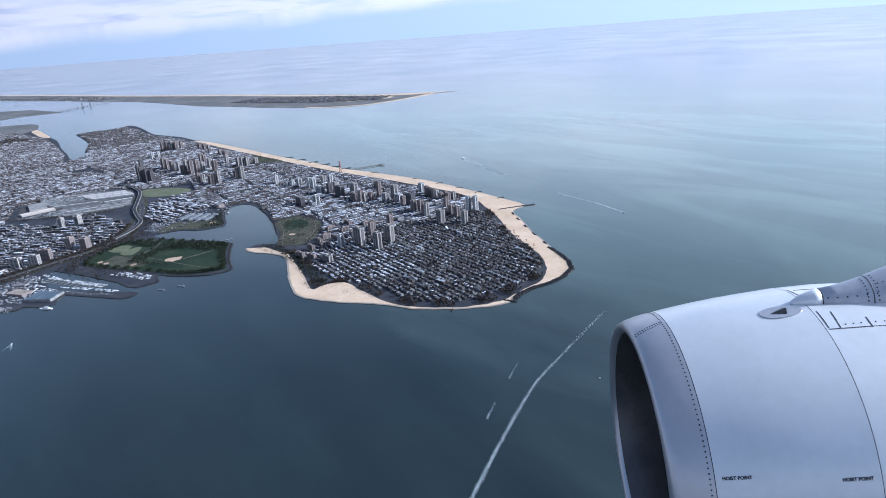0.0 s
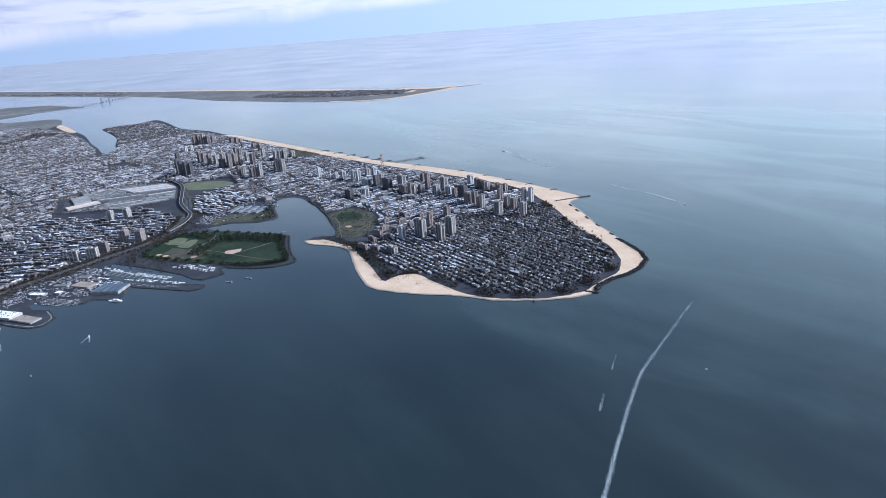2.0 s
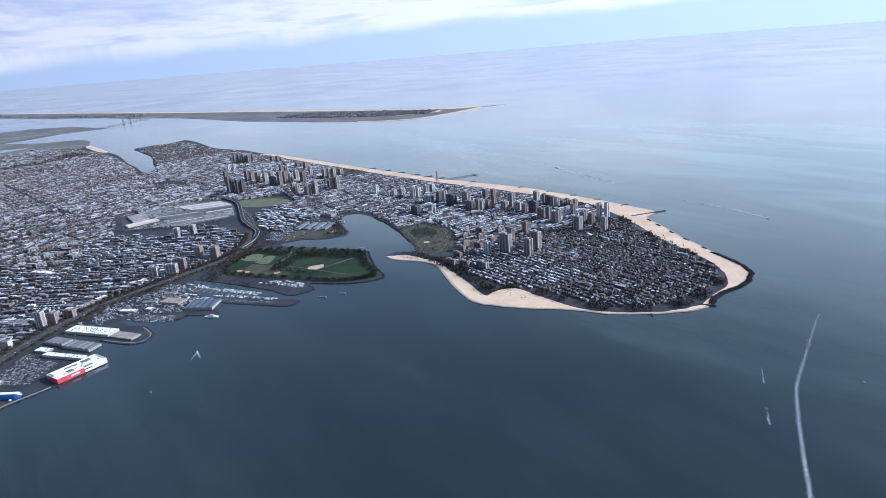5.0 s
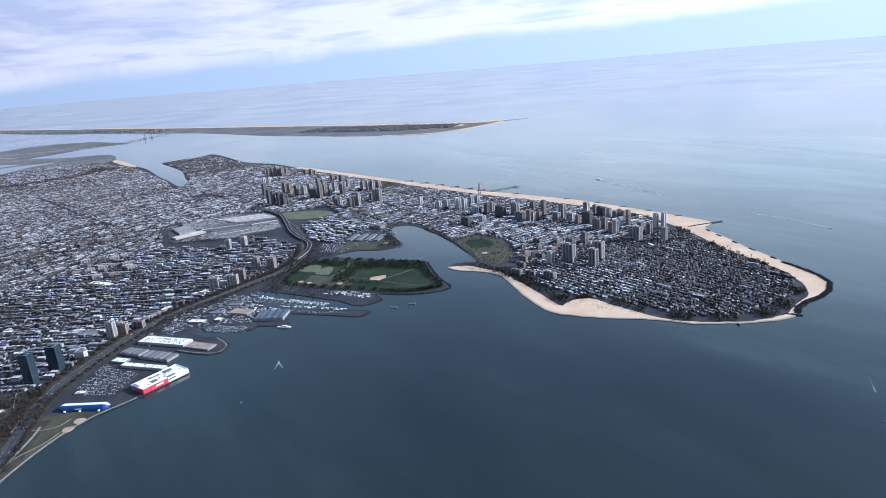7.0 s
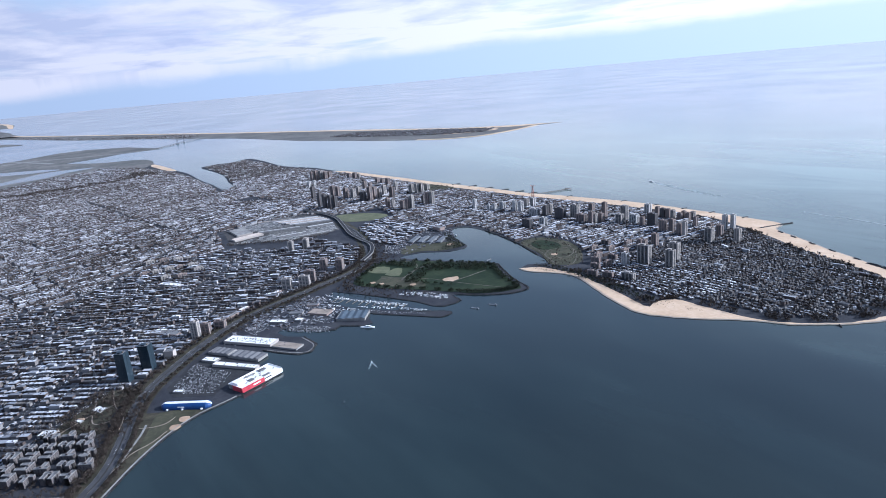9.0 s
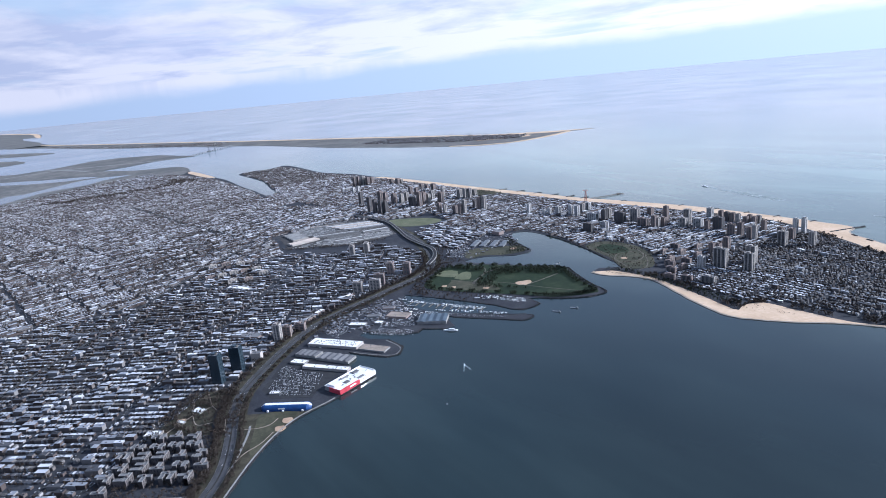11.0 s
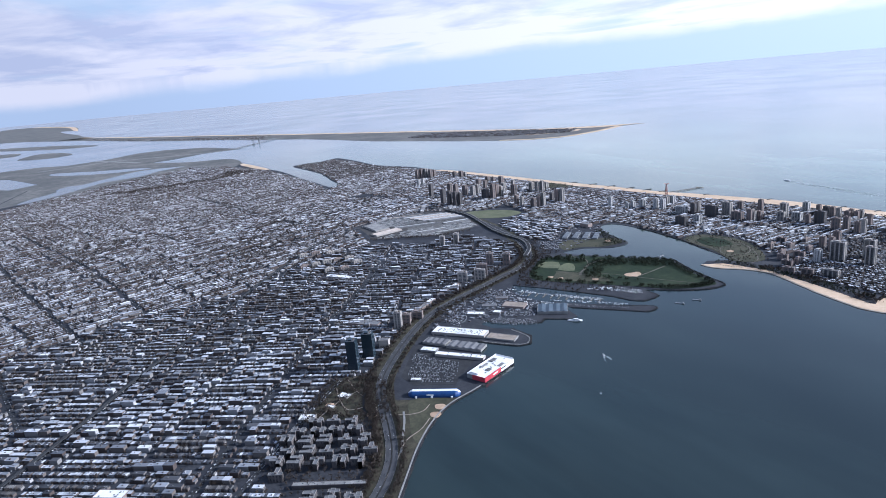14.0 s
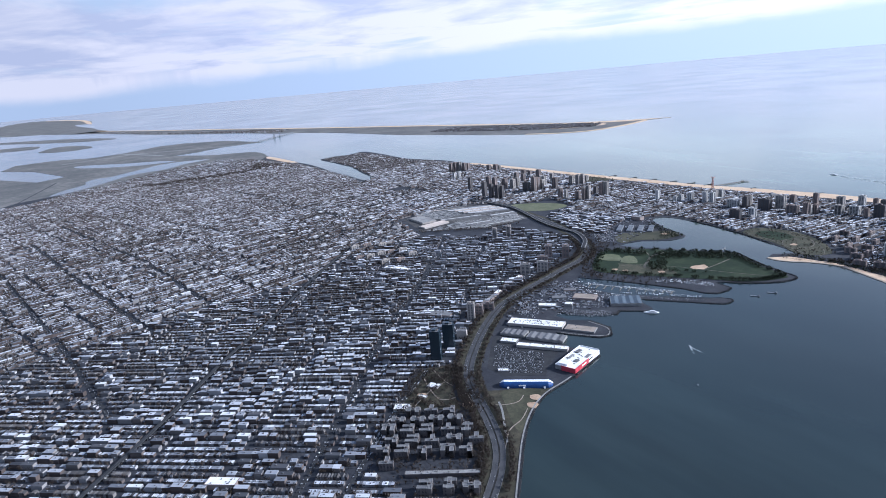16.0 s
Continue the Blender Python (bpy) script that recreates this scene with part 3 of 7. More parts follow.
sheet("beach", sand_line + ragged(glide(BEACH_BACK, 3), 0.7, 4.0), LAND + 0.05, LAND - 0.5, SAND, "wide pale sand beach along the ocean", "beach")

bm = bmesh.new()
ribbon_mesh(bm, [p for p in sand_line if p[0] < 394], 1.5, LAND + 0.03, 0.4)
finish("wet_beach", bm, WET_SAND, None, "dark wet sand where the waves run out", "beach", "", "structure")

ROCK_N = [(2100, 290), (1900, 205), (1480, 78), (1250, -22), (1112, -62), (1045, -92), (960, -122), (850, -145), (760, -160), (655, -195), (535, -242), (486, -297), (490, -350), (505, -400), (496, -440)]
ROCK_S = [(528, -412), (600, -356), (694, -321), (851, -264), (1000, -204), (1170, -138), (1400, -58), (1690, 54), (2100, 195)]
sheet("ground", ragged(glide(ROCK_N, 3) + glide(ROCK_S, 3), 3.0), LAND, -0.6, MARSH, "low barrier spit of scrub and houses across the inlet", "land")
sheet("beach", ragged(glide(ROCK_S, 3) + glide([(2100, 207), (1690, 66), (1400, -45), (1170, -124), (1000, -189), (851, -248), (694, -304), (606, -336), (556, -366), (524, -390), (506, -422), (494, -446)], 3), 1.0), LAND + 0.06, LAND - 0.4, SAND, "thin strip of pale sand along the far spit", "beach")
sheet("beach", ragged(glide([(606, -308), (556, -362), (522, -350), (556, -292)], 4, True), 4.0), LAND + 0.08, LAND - 0.4, SAND, "pale open sand among the scrub of the spit", "sand")
bm = bmesh.new()
ribbon_mesh(bm, glide([(545, -240), (510, -262), (488, -294), (487, -330), (494, -370), (506, -410)], 5), 7.0, LAND + 0.07, 0.4)
finish("beach", bm, SAND, None, "curved pale beach at the tip of the spit", "beach", "", "structure")
sheet("beach", ragged(glide([(600, 46), (640, 46.5), (690, 49.5), (706, 52), (690, 58), (650, 56), (612, 53)], 3, True), 0.6), LAND + 0.1, LAND - 0.4, SAND, "small pale beach on the far inlet", "beach")
sheet("ground", ragged(glide([(2010, 180), (2357, 207), (2981, 258), (2934, 195), (3666, 212), (4340, 373), (4480, 523), (3905, 591), (3000, 540), (2483, 481), (2312, 377), (2114, 282)], 4, True), 9.0), LAND, -0.6, MARSH, "distant low barrier island in haze", "land")
sheet("beach", glide([(2934, 195), (3666, 212), (4340, 373), (4300, 390), (3640, 236), (2950, 212)], 3, True), LAND + 0.1, LAND - 0.4, SAND, "pale beach of the distant island", "beach")
for k, ring in enumerate(([(1300, 262), (1350, 235), (1450, 262), (1480, 300), (1390, 330), (1320, 312)], [(1500, 350), (1600, 340), (1660, 420), (1560, 440)], [(1560, 180), (1760, 260), (1960, 400), (2000, 470), (1800, 380), (1600, 260)])):
    sheet("ground", ragged(glide(ring, 4, True), 8.0, k), LAND, -0.6, MARSH, "flat marsh island of brown grass in the bay", "marsh")
marsh_shore = [p for p in ragged(glide(SHORE_EAST, 3) + SHORE_BAY[:15], 0.5) if p[0] > 690 and p[1] > 40 or p[0] > 850]
sheet("ground", marsh_shore + [(740, 290), (600, 320), (615, 285), (645, 240), (712, 172), (728, 118), (700, 85), (672, 72)], LAND + 0.05, LAND - 0.7, MARSH, "old airfield and salt marsh of brown grass", "marsh")
sheet("ground", [(775, 312), (869, 357), (1099, 421), (1235, 690), (600, 690), (545, 385), (562, 345), (600, 322), (740, 292)], LAND + 0.04, LAND - 0.3, MARSH, "wide salt marsh at the edge of the city", "marsh")
sheet("water", ragged(glide([(812, 150), (845, 170), (880, 215), (930, 262), (905, 270), (850, 235), (815, 190)], 3, True), 2.5), LAND + 0.1, LAND - 0.4, SEA, "narrow tidal pool in the marsh", "creek")
sheet("water", ragged(glide([(612, 296), (632, 268), (675, 238), (712, 210), (724, 172), (756, 146), (775, 112), (792, 140), (792, 170), (752, 208), (722, 234), (722, 250), (700, 262), (678, 262), (650, 282)], 3, True), 2.0), LAND + 0.09, LAND - 0.4, SEA, "winding tidal creek through the marsh", "creek")

# ---- parks and open ground ----
park_ring = glide([(67, 80), (79, 68), (85, 57), (76, 44), (60, 33), (50, 26), (42, 22), (33, 26), (22, 30), (10, 33), (10, 38), (12, 43), (17, 50), (26, 56), (42, 67), (55, 76)], 3, True)
sheet("park", park_ring, LAND + 0.06, LAND - 0.3, GRASS, "green playing fields of a waterside park", "park")
sheet("park", glide([(77.1, 68), (80.5, 61), (75.1, 57.3), (68.6, 63.2)], 2, True), LAND + 0.10, LAND, TURF, "pale worn ball field in the park", "field")
sheet("park", glide([(67.0, 64.4), (72, 56.9), (69, 54.2), (60.8, 60.5)], 2, True), LAND + 0.10, LAND, TURF, "pale worn ball field beside a path", "field")
sheet("park", glide([(58, 74), (64, 68), (66, 66), (58, 62), (46, 58), (40, 60), (48, 68)], 3, True), LAND + 0.09, LAND, DRY_GRASS, "olive outfield of the ball diamonds", "field")
sheet("infield", ragged(glide([(42, 50), (38.7, 50.4), (36.5, 48), (37.5, 45), (40.1, 43.0), (41.5, 45.5)], 4, True), 0.8, 2.0), LAND + 0.13, LAND, BARE, "bare tan patch in the playing fields", "infield")
for line, wide in (([(54, 63), (56.7, 60.4), (60, 55), (62.8, 50.9), (64, 46), (63.6, 41)], 1.0), ([(63, 68), (58, 61), (46, 53), (30, 46), (14, 38)], 0.3), ([(62.8, 50.9), (70, 46), (80, 48)], 0.4), ([(36.5, 47.4), (37, 40), (38.4, 29.3)], 0.55)):
    bm = bmesh.new()
    ribbon_mesh(bm, glide(line, 5), wide, LAND + 0.12 + wide * 0.006, 0.06)
    finish("path", bm, EARTH_PATH, None, "worn earth path through the park", "path", "", "structure")
sheet("park", glide([(205, 25), (195, 10), (182, 3), (174, 5), (172.5, 18), (182, 29), (195, 29)], 4, True), LAND + 0.06, LAND - 0.3, TURF, "oval of pale green sports turf", "field")
sheet("park", glide([(79, 14), (88, 11), (94, 18), (102, 30), (98, 38), (89, 42), (87, 33), (80, 25)], 3, True), LAND + 0.06, LAND - 0.3, DRY_GRASS, "rough grass point by the creek", "field")
sheet("park", glide([(61, -9), (40, -3), (28, 3), (22, 5), (15, -4), (28, -18), (44, -25), (60, -22)], 3, True), LAND + 0.06, LAND - 0.3, DRY_GRASS, "worn brown grass of a creekside park", "field")
sheet("park", glide([(55, -11), (44, -7), (38, -14), (46, -20), (56, -18)], 4, True), LAND + 0.1, LAND - 0.3, GRASS, "darker green pitch in the creekside park", "field")
for line in ([(60, -10), (44, -6), (30, 0), (20, 4)], [(30, 0), (26, -8), (32, -17), (46, -23)], [(36, -3), (40, -10), (36, -19)], [(56, -20), (44, -22), (30, -16), (18, -4), (16, 4)]):
    bm = bmesh.new()
    ribbon_mesh(bm, glide(line, 5), 0.4, LAND + 0.115, 0.06)
    finish("path", bm, EARTH_PATH, None, "worn path round the creekside park", "path", "", "structure")
sheet("park", glide([(206, -71), (226, -51), (238, -60), (262, -69), (240, -74), (220, -76)], 3, True), LAND + 0.055, LAND - 0.3, DRY_GRASS, "open brown ground behind the beach", "field")
sheet("park", glide([(3, 171), (-2.5, 162.5), (-6.5, 167.5), (-11.5, 173.5), (-18, 179.5), (-13, 179), (-4, 175)], 4, True), LAND + 0.06, LAND - 0.3, DRY_GRASS, "waterside lawn with two ball diamonds", "field")
sheet("park", glide([(29, 183), (26, 175), (17, 174), (6, 177), (-1, 181), (8, 194), (11, 199), (21, 191)], 4, True), LAND + 0.06, LAND - 0.3, VERGE, "brown winter grass of a wooded city park", "park")
for line in ([(28, 180), (18, 181), (8, 180), (1, 182)], [(18, 181), (16, 187), (10, 196)], [(8, 180), (9, 187), (16, 187), (24, 185)]):
    bm = bmesh.new()
    ribbon_mesh(bm, glide(line, 5), 0.28, LAND + 0.12, 0.06)
    finish("path", bm, BROWN_ROOF, None, "winding pale path through the city park", "path", "", "structure")
for x, y, r in ((-5.4, 166.2, 1.5), (-8.4, 169.3, 1.5), (2.4, 183, 1.5), (15, 190.5, 1.4), (61, 73.4, 1.2), (56.8, 71.5, 1.2), (45.7, 62.3, 1.4), (86, 16, 1.8), (33, -6, 1.5)):
    ring = [(x + r * (1 + 0.15 * math.sin(3 * a)) * math.cos(a), y + r * math.sin(a)) for a in (k * math.tau / 20 for k in range(20))]
    sheet("infield", ring, LAND + 0.14, LAND, BARE, "bare tan earth of a ball diamond", "infield")

for x, y, l, turn in ((985, 120, 170, 62), (1000, 180, 150, 20), (1010, 230, 120, 105)):
    c, s = math.cos(radians(turn)), math.sin(radians(turn))
    sheet("runway", [(x + u * l / 2 * c - v * s, y + u * l / 2 * s + v * c) for u, v in ((-1, -4), (1, -4), (1, 4), (-1, 4))], LAND + 0.12 + 0.004 * turn / 20, LAND, CONCRETE, "disused pale concrete runway", "runway")
bm = bmesh.new()
ribbon_mesh(bm, glide([(-1.5, 175.5), (-6, 177.5), (-13, 181.5), (-19, 185)], 5), 0.55, LAND + 0.14, 0.1)
finish("pavement", bm, CONCRETE, None, "pale strip of pavement beside the parkway", "path", "", "structure")

# ---- roads ----
PARKWAY = [(-150, 350), (-105, 282), (-62, 230), (-34, 200), (-25, 191.5), (-17, 186.5), (-7, 182.5), (2, 179.5), (12, 176), (22, 170.5), (35, 159.5), (48, 146.5), (59, 132.5), (67, 115), (72, 101), (77, 88), (82, 74), (90, 63), (103, 54), (125, 45), (150, 38), (184, 33)]
parkway = glide(PARKWAY, 5)
bm = bmesh.new()
ribbon_mesh(bm, parkway, 7.6, LAND + 0.035, 0.1)
finish("verge", bm, VERGE, None, "brown winter grass verge beside the parkway", "verge", "", "structure")
shore_side = [(x + 0.7, y + 0.6) for x, y in west_line if y > 158 and x > -150]
road_side = [(x, y) for x, y in parkway if -150 < x < 8]
sheet("verge", shore_side + road_side[::-1], LAND + 0.042, LAND - 0.2, VERGE, "strip of worn olive lawn between parkway and sea wall", "verge")
for shift in (-1.5, 1.5):
    bm = bmesh.new()
    ribbon_mesh(bm, parkway, 0.035, LAND + 0.172, 0.01, shift)
    finish("road_line", bm, CONCRETE, None, "thin white edge line of the carriageway", "road line", "", "structure")
for line in ([(-2, 177.5), (-4, 174.5), (-4.5, 171), (-2.5, 168)], [(-30, 197), (-22, 188), (-15, 181.6), (-12.5, 176), (-9, 171.5)]):
    bm = bmesh.new()
    ribbon_mesh(bm, glide(line, 5), 0.24, LAND + 0.12, 0.06)
    finish("path", bm, BROWN_ROOF, None, "pale curved path across the waterside lawn", "path", "", "structure")
for shift in (-0.85, 0.85):
    bm = bmesh.new()
    ribbon_mesh(bm, parkway, 1.35, LAND + 0.16, 0.12, shift)
    finish("road", bm, ROAD_GREY, None, "grey three-lane carriageway of the shore parkway", "road", "", "structure")
bm = bmesh.new()
ribbon_mesh(bm, parkway, 0.1, LAND + 0.2, 0.14, 0.0)
finish("median", bm, ROCK, None, "grey concrete barrier between the carriageways", "barrier", "", "structure")
service = glide([(-40, 210), (-22, 196), (-8, 188.5), (5, 184), (14, 180.5), (25, 174), (38, 163), (52, 149), (63, 134), (71, 117), (77, 101), (84, 84)], 5)
bm = bmesh.new()
ribbon_mesh(bm, service, 0.9, LAND + 0.13, 0.1)
finish("road", bm, ASPHALT, None, "two-lane service road beside the parkway", "road", "", "structure")
bm = bmesh.new()
ribbon_mesh(bm, [(x + 0.45, y + 0.4) for x, y in west_line if -80 < x < 0 and y > 150], 0.34, LAND + 0.16, 0.16)
finish("pavement", bm, CONCRETE, None, "pale concrete promenade along the sea wall", "path", "", "structure")
AVENUES = [[(0, 293), (22, 275), (49, 253), (78, 232), (105, 209), (142, 181), (190, 140), (214, 115)], [(300, 316), (265, 308), (186, 292), (140, 282), (60, 268)], [(360, 300), (218, 271), (125, 250)], [(420, 285), (251, 242), (142, 225)], [(150, 104), (131, 121), (71, 174), (22, 211), (-25, 247), (-60, 276)], [(28, 182), (9, 203), (-9, 220), (-40, 248)], [(470, 150), (330, 130), (240, 112)], [(250, 420), (235, 250), (222, 110), (205, 40)], [(360, 400), (345, 240), (330, 100), (318, 30)]]
for line in AVENUES[1:]:
    bm = bmesh.new()
    ribbon_mesh(bm, glide(line, 4), 1.25, LAND + 0.078, 0.05)
    finish("road", bm, ASPHALT, None, "broad dark avenue between rows of houses", "road", "", "structure")
# elevated railway: a deck on bents
elevated = glide(AVENUES[0], 6)
rail = thing("elevated_railway", pose(0, 0, 0), "dark steel elevated railway above an avenue of low houses", "railway")
bm = bmesh.new()
ribbon_mesh(bm, elevated, 1.25, 0.95, 0.14)
part("deck", bm, DARK_STEEL, rail)
for shift in (-0.3, 0.3):
    bm = bmesh.new()
    ribbon_mesh(bm, elevated, 0.22, 1.0, 0.04, shift)
    part("track", bm, ASPHALT, rail, "dark track bed")
bent = box_mesh("bent", (1.3, 0.16, 0.85), DARK_STEEL)
for (ax, ay), (bx, by) in zip(elevated, elevated[1:]):
    n = max(1, int(math.hypot(bx - ax, by - ay) / 3.2))
    for k in range(n):
        shared("bent", bent, rail, pose(ax + (bx - ax) * k / n, ay + (by - ay) * k / n, LAND - 0.05, 0, 0, math.degrees(math.atan2(by - ay, bx - ax)) + 90))
# the viaduct that curves to the depot
curve = glide([(94, 62), (104, 52), (118, 45), (132, 44), (150, 42), (172, 36), (196, 30), (215, 30), (236, 34)], 6)
viaduct = thing("railway_viaduct", pose(0, 0, 0), "pale concrete viaduct curving towards the rail depot", "viaduct")
bm = bmesh.new()
ribbon_mesh(bm, curve, 2.1, 1.1, 0.3)
part("deck", bm, CONCRETE, viaduct)
bm = bmesh.new()
ribbon_mesh(bm, curve, 1.5, 1.13, 0.02)
part("roadway", bm, ASPHALT, viaduct)
pier_mesh = box_mesh("pier", (1.8, 0.4, 0.85), CONCRETE)
for (ax, ay), (bx, by) in list(zip(curve, curve[1:]))[::2]:
    shared("pier", pier_mesh, viaduct, pose(ax, ay, LAND - 0.05, 0, 0, math.degrees(math.atan2(by - ay, bx - ax)) + 90))


# ---- towers ----
def apartment_tower(x, y, height, width, depth, turn, wall, label, group, glassy=False):
    """A slab or point block: body, parapet, bulkhead, a window band for each storey and piers between."""
    t = thing("apartment_tower", pose(x, y, LAND - 0.02, 0, 0, turn), label, "apartment building", group)
    bm = bmesh.new()
    box(bm, (width, depth, height))
    part("body", bm, wall, t)
    bm = bmesh.new()
    for sx, sy, w, d in ((0, depth / 2 - 0.06, width + 0.12, 0.16), (0, 0.06 - depth / 2, width + 0.12, 0.16), (width / 2 - 0.06, 0, 0.16, depth - 0.2), (0.06 - width / 2, 0, 0.16, depth - 0.2)):
        box(bm, (w, d, 0.2), (sx, sy, height - 0.02))
    part("parapet", bm, wall, t)
    bm = bmesh.new()
    box(bm, (width - 0.32, depth - 0.32, 0.03), (0, 0, height))
    part("roof", bm, ROOF_FELT, t, "grey felt roof")
    bm = bmesh.new()
    box(bm, (min(width * 0.35, 2.2), depth * 0.5, 0.5), (width * 0.08, 0, height + 0.02), 0, 0, 0.03)
    part("bulkhead", bm, wall, t)
    bm = bmesh.new()
    beam(bm, (-width * 0.25, 0, height), (-width * 0.25, 0, height + 0.45), 0.22, 8)
    part("water_tank", bm, TIMBER, t, "round timber water tank")
    storeys = max(3, int(height / (0.42 if x < 20 else 0.62)))
    step = (height - 0.25) / storeys
    band = box_mesh("window_band", (width + 0.04, depth + 0.04, step * (0.72 if glassy else 0.54)), BLUE_GLASS if glassy else WINDOWS)
    for k in range(storeys):
        shared("window_band", band, t, Matrix.Translation((0, 0, 0.2 + k * step)))
    n = max(2, int(width / (1.6 if glassy else 1.45)))
    wide = 0.12 if glassy else 0.5
    pm = box_mesh("pier", (wide, depth + 0.1, height - 0.05), wall)
    for k in range(n + 1):
        shared("pier", pm, t, Matrix.Translation(((k / n - 0.5) * (width - wide), 0, 0)))
    n = max(1, int(depth / 1.45))
    pm = box_mesh("pier", (width + 0.1, wide, height - 0.05), wall)
    for k in range(n + 1):
        shared("pier", pm, t, Matrix.Translation((0, (k / n - 0.5) * (depth - wide), 0)))
    return t


TOWERS_GATE = [(-5, -22, 7.9, 5.4, 2.4, 8, "t"), (-16, -25, 7.2, 3.4, 2.2, 8, "t"), (-11, -34, 7.4, 4.0, 2.4, 8, "t"), (9, -46, 5.4, 2.6, 2.2, 8, "b"), (10, -37, 4.4, 2.2, 2.0, 8, "b"), (-1, -15, 5.3, 2.4, 2.2, 8, "w"), (-14, -2, 2.6, 5.4, 2.0, 8, "t")]
TOWERS_SHORE = [(60.5, -58.2, 6.2, 2.5, 2.2, 5, "b"), (59.7, -60.3, 5, 1.7, 2, 5, "t"), (63.6, -71.4, 8.6, 2.3, 2, 5, "b"), (59.1, -63.9, 4.4, 2.5, 2.2, 5, "b"), (49, -67.2, 4.9, 3.6, 2.6, 5, "t"), (52.8, -75.1, 7.5, 3.4, 2.6, 5, "t"), (44, -72.5, 4.3, 4.4, 2.6, 5, "w"), (37.6, -71.1, 4.2, 1.9, 2, 5, "b"), (51.3, -92.1, 5.4, 2.9, 2.5, 5, "w"), (32.3, -72.7, 6.5, 4.8, 2.6, 5, "d"), (43.8, -90.8, 5, 2, 2, 5, "b"), (39.3, -89.5, 5, 2.5, 2.2, 5, "d"), (36.3, -90.1, 4.9, 2.2, 2, 5, "b"), (32.9, -89.6, 4.9, 1.9, 2, 5, "t"), (28.7, -89.7, 3.9, 2.2, 2, 5, "b"), (28.6, -92.8, 4.3, 1.9, 2, 5, "b"), (25.5, -92.1, 3.9, 1.9, 2, 5, "b"), (25.2, -95.3, 3.9, 2.2, 2, 5, "t"), (9, -67.3, 6.7, 1.7, 2, 5, "t"), (11.9, -67.6, 5.1, 2.3, 2, 5, "b"), (14.6, -83.1, 5.2, 1.8, 2, 5, "b"), (-5.5, -65.5, 6.4, 3.6, 2.6, 5, "t"), (1.6, -87.7, 7.1, 1.8, 2, 5, "w"), (-1.3, -89.9, 7.3, 1.8, 2, 5, "w"), (-14.8, -72.8, 6.1, 2.4, 2.1, 5, "t"), (3.8, -32.9, 6, 1.8, 2, 5, "b"), (-3, -77, 4.9, 2.4, 2.2, 5, "b"), (3, -78, 4.4, 2.4, 2.2, 5, "b"), (22, -68, 5.4, 3, 2.4, 5, "b"), (18, -69.5, 6.2, 2.4, 2.2, 5, "b")]
TOWERS_CONEY = [(144.7, -42.4, 5.8, 2, 2, 5, "w"), (133.1, -45, 2.9, 2.2, 2, 5, "w"), (131.6, -47.9, 3.6, 1.9, 2, 5, "w"), (126.4, -50.1, 4.9, 2.9, 2.5, 5, "w"), (118.8, -53.4, 5.9, 2.2, 2, 5, "w"), (114.8, -54.6, 5.9, 2.5, 2.2, 5, "w"), (120.1, -63.7, 5, 2.6, 2.2, 5, "t"), (119.3, -68, 5, 2.6, 2.2, 5, "w"), (98.2, -51.1, 4.3, 6, 2.6, 5, "w"), (93, -54.8, 6, 2.7, 2.3, 5, "d"), (93.7, -59.2, 6, 2.1, 2, 5, "t"), (82.4, -56.2, 5.9, 6.4, 2.6, 5, "d"), (77.6, -39.3, 4.4, 3.4, 2.6, 5, "w"), (81.7, -31.6, 4.4, 5.6, 2.6, 5, "d"), (77.7, -63, 7.1, 4.7, 2.6, 5, "t"), (67.5, -57.8, 4.1, 5.7, 2.6, 5, "b"), (81.8, -80.1, 4, 2.7, 2.4, 5, "b")]
TOWERS_VILLAGE = [(243, 20.6, 10.1, 2.9, 2.5, 12, "d"), (234.1, 20.8, 9.9, 2.5, 2.2, 12, "d"), (230.5, 18.1, 9.1, 2.9, 2.5, 12, "d"), (229.2, 15.3, 8.3, 2.5, 2.2, 12, "d"), (254.9, -4.8, 7.6, 3.4, 2.6, 12, "b"), (249.6, -8.3, 7.1, 3, 2.6, 12, "t"), (251.8, -13.9, 7.2, 3.1, 2.6, 12, "t"), (231.4, -7.1, 6.9, 4.8, 2.6, 12, "d"), (228.3, -11.4, 10.2, 2.9, 2.6, 12, "b"), (231, -16.3, 9, 3, 2.6, 12, "b"), (231.3, -20.5, 7, 2.6, 2.3, 12, "t"), (238.2, -27.6, 7.6, 3.1, 2.6, 12, "t"), (224.9, -27.2, 7.8, 3.7, 2.6, 12, "b"), (247.7, -43, 6.5, 2.4, 2.1, 12, "t"), (194.5, -7.1, 6.9, 2.4, 2.1, 12, "b"), (191.4, -9.3, 5.7, 1.7, 2, 12, "t"), (182.6, -11.8, 5.6, 2.7, 2.4, 12, "b"), (178.2, -12.8, 7.1, 2, 2, 12, "b"), (177.1, -15.5, 9.3, 2.4, 2, 12, "t"), (185.8, -29.5, 5.4, 2.1, 2, 12, "d"), (180.2, -29.3, 8.4, 2.4, 2.1, 12, "b"), (177.7, -31.3, 9.1, 2.7, 2.4, 12, "t"), (228.7, -45.7, 6.3, 3.1, 2.6, 12, "t"), (223.1, -46.8, 7.1, 2.7, 2.3, 12, "t"), (221.9, -50, 7.1, 2.7, 2.3, 12, "t"), (227.9, -58.4, 4.3, 3.1, 2.6, 12, "t")]
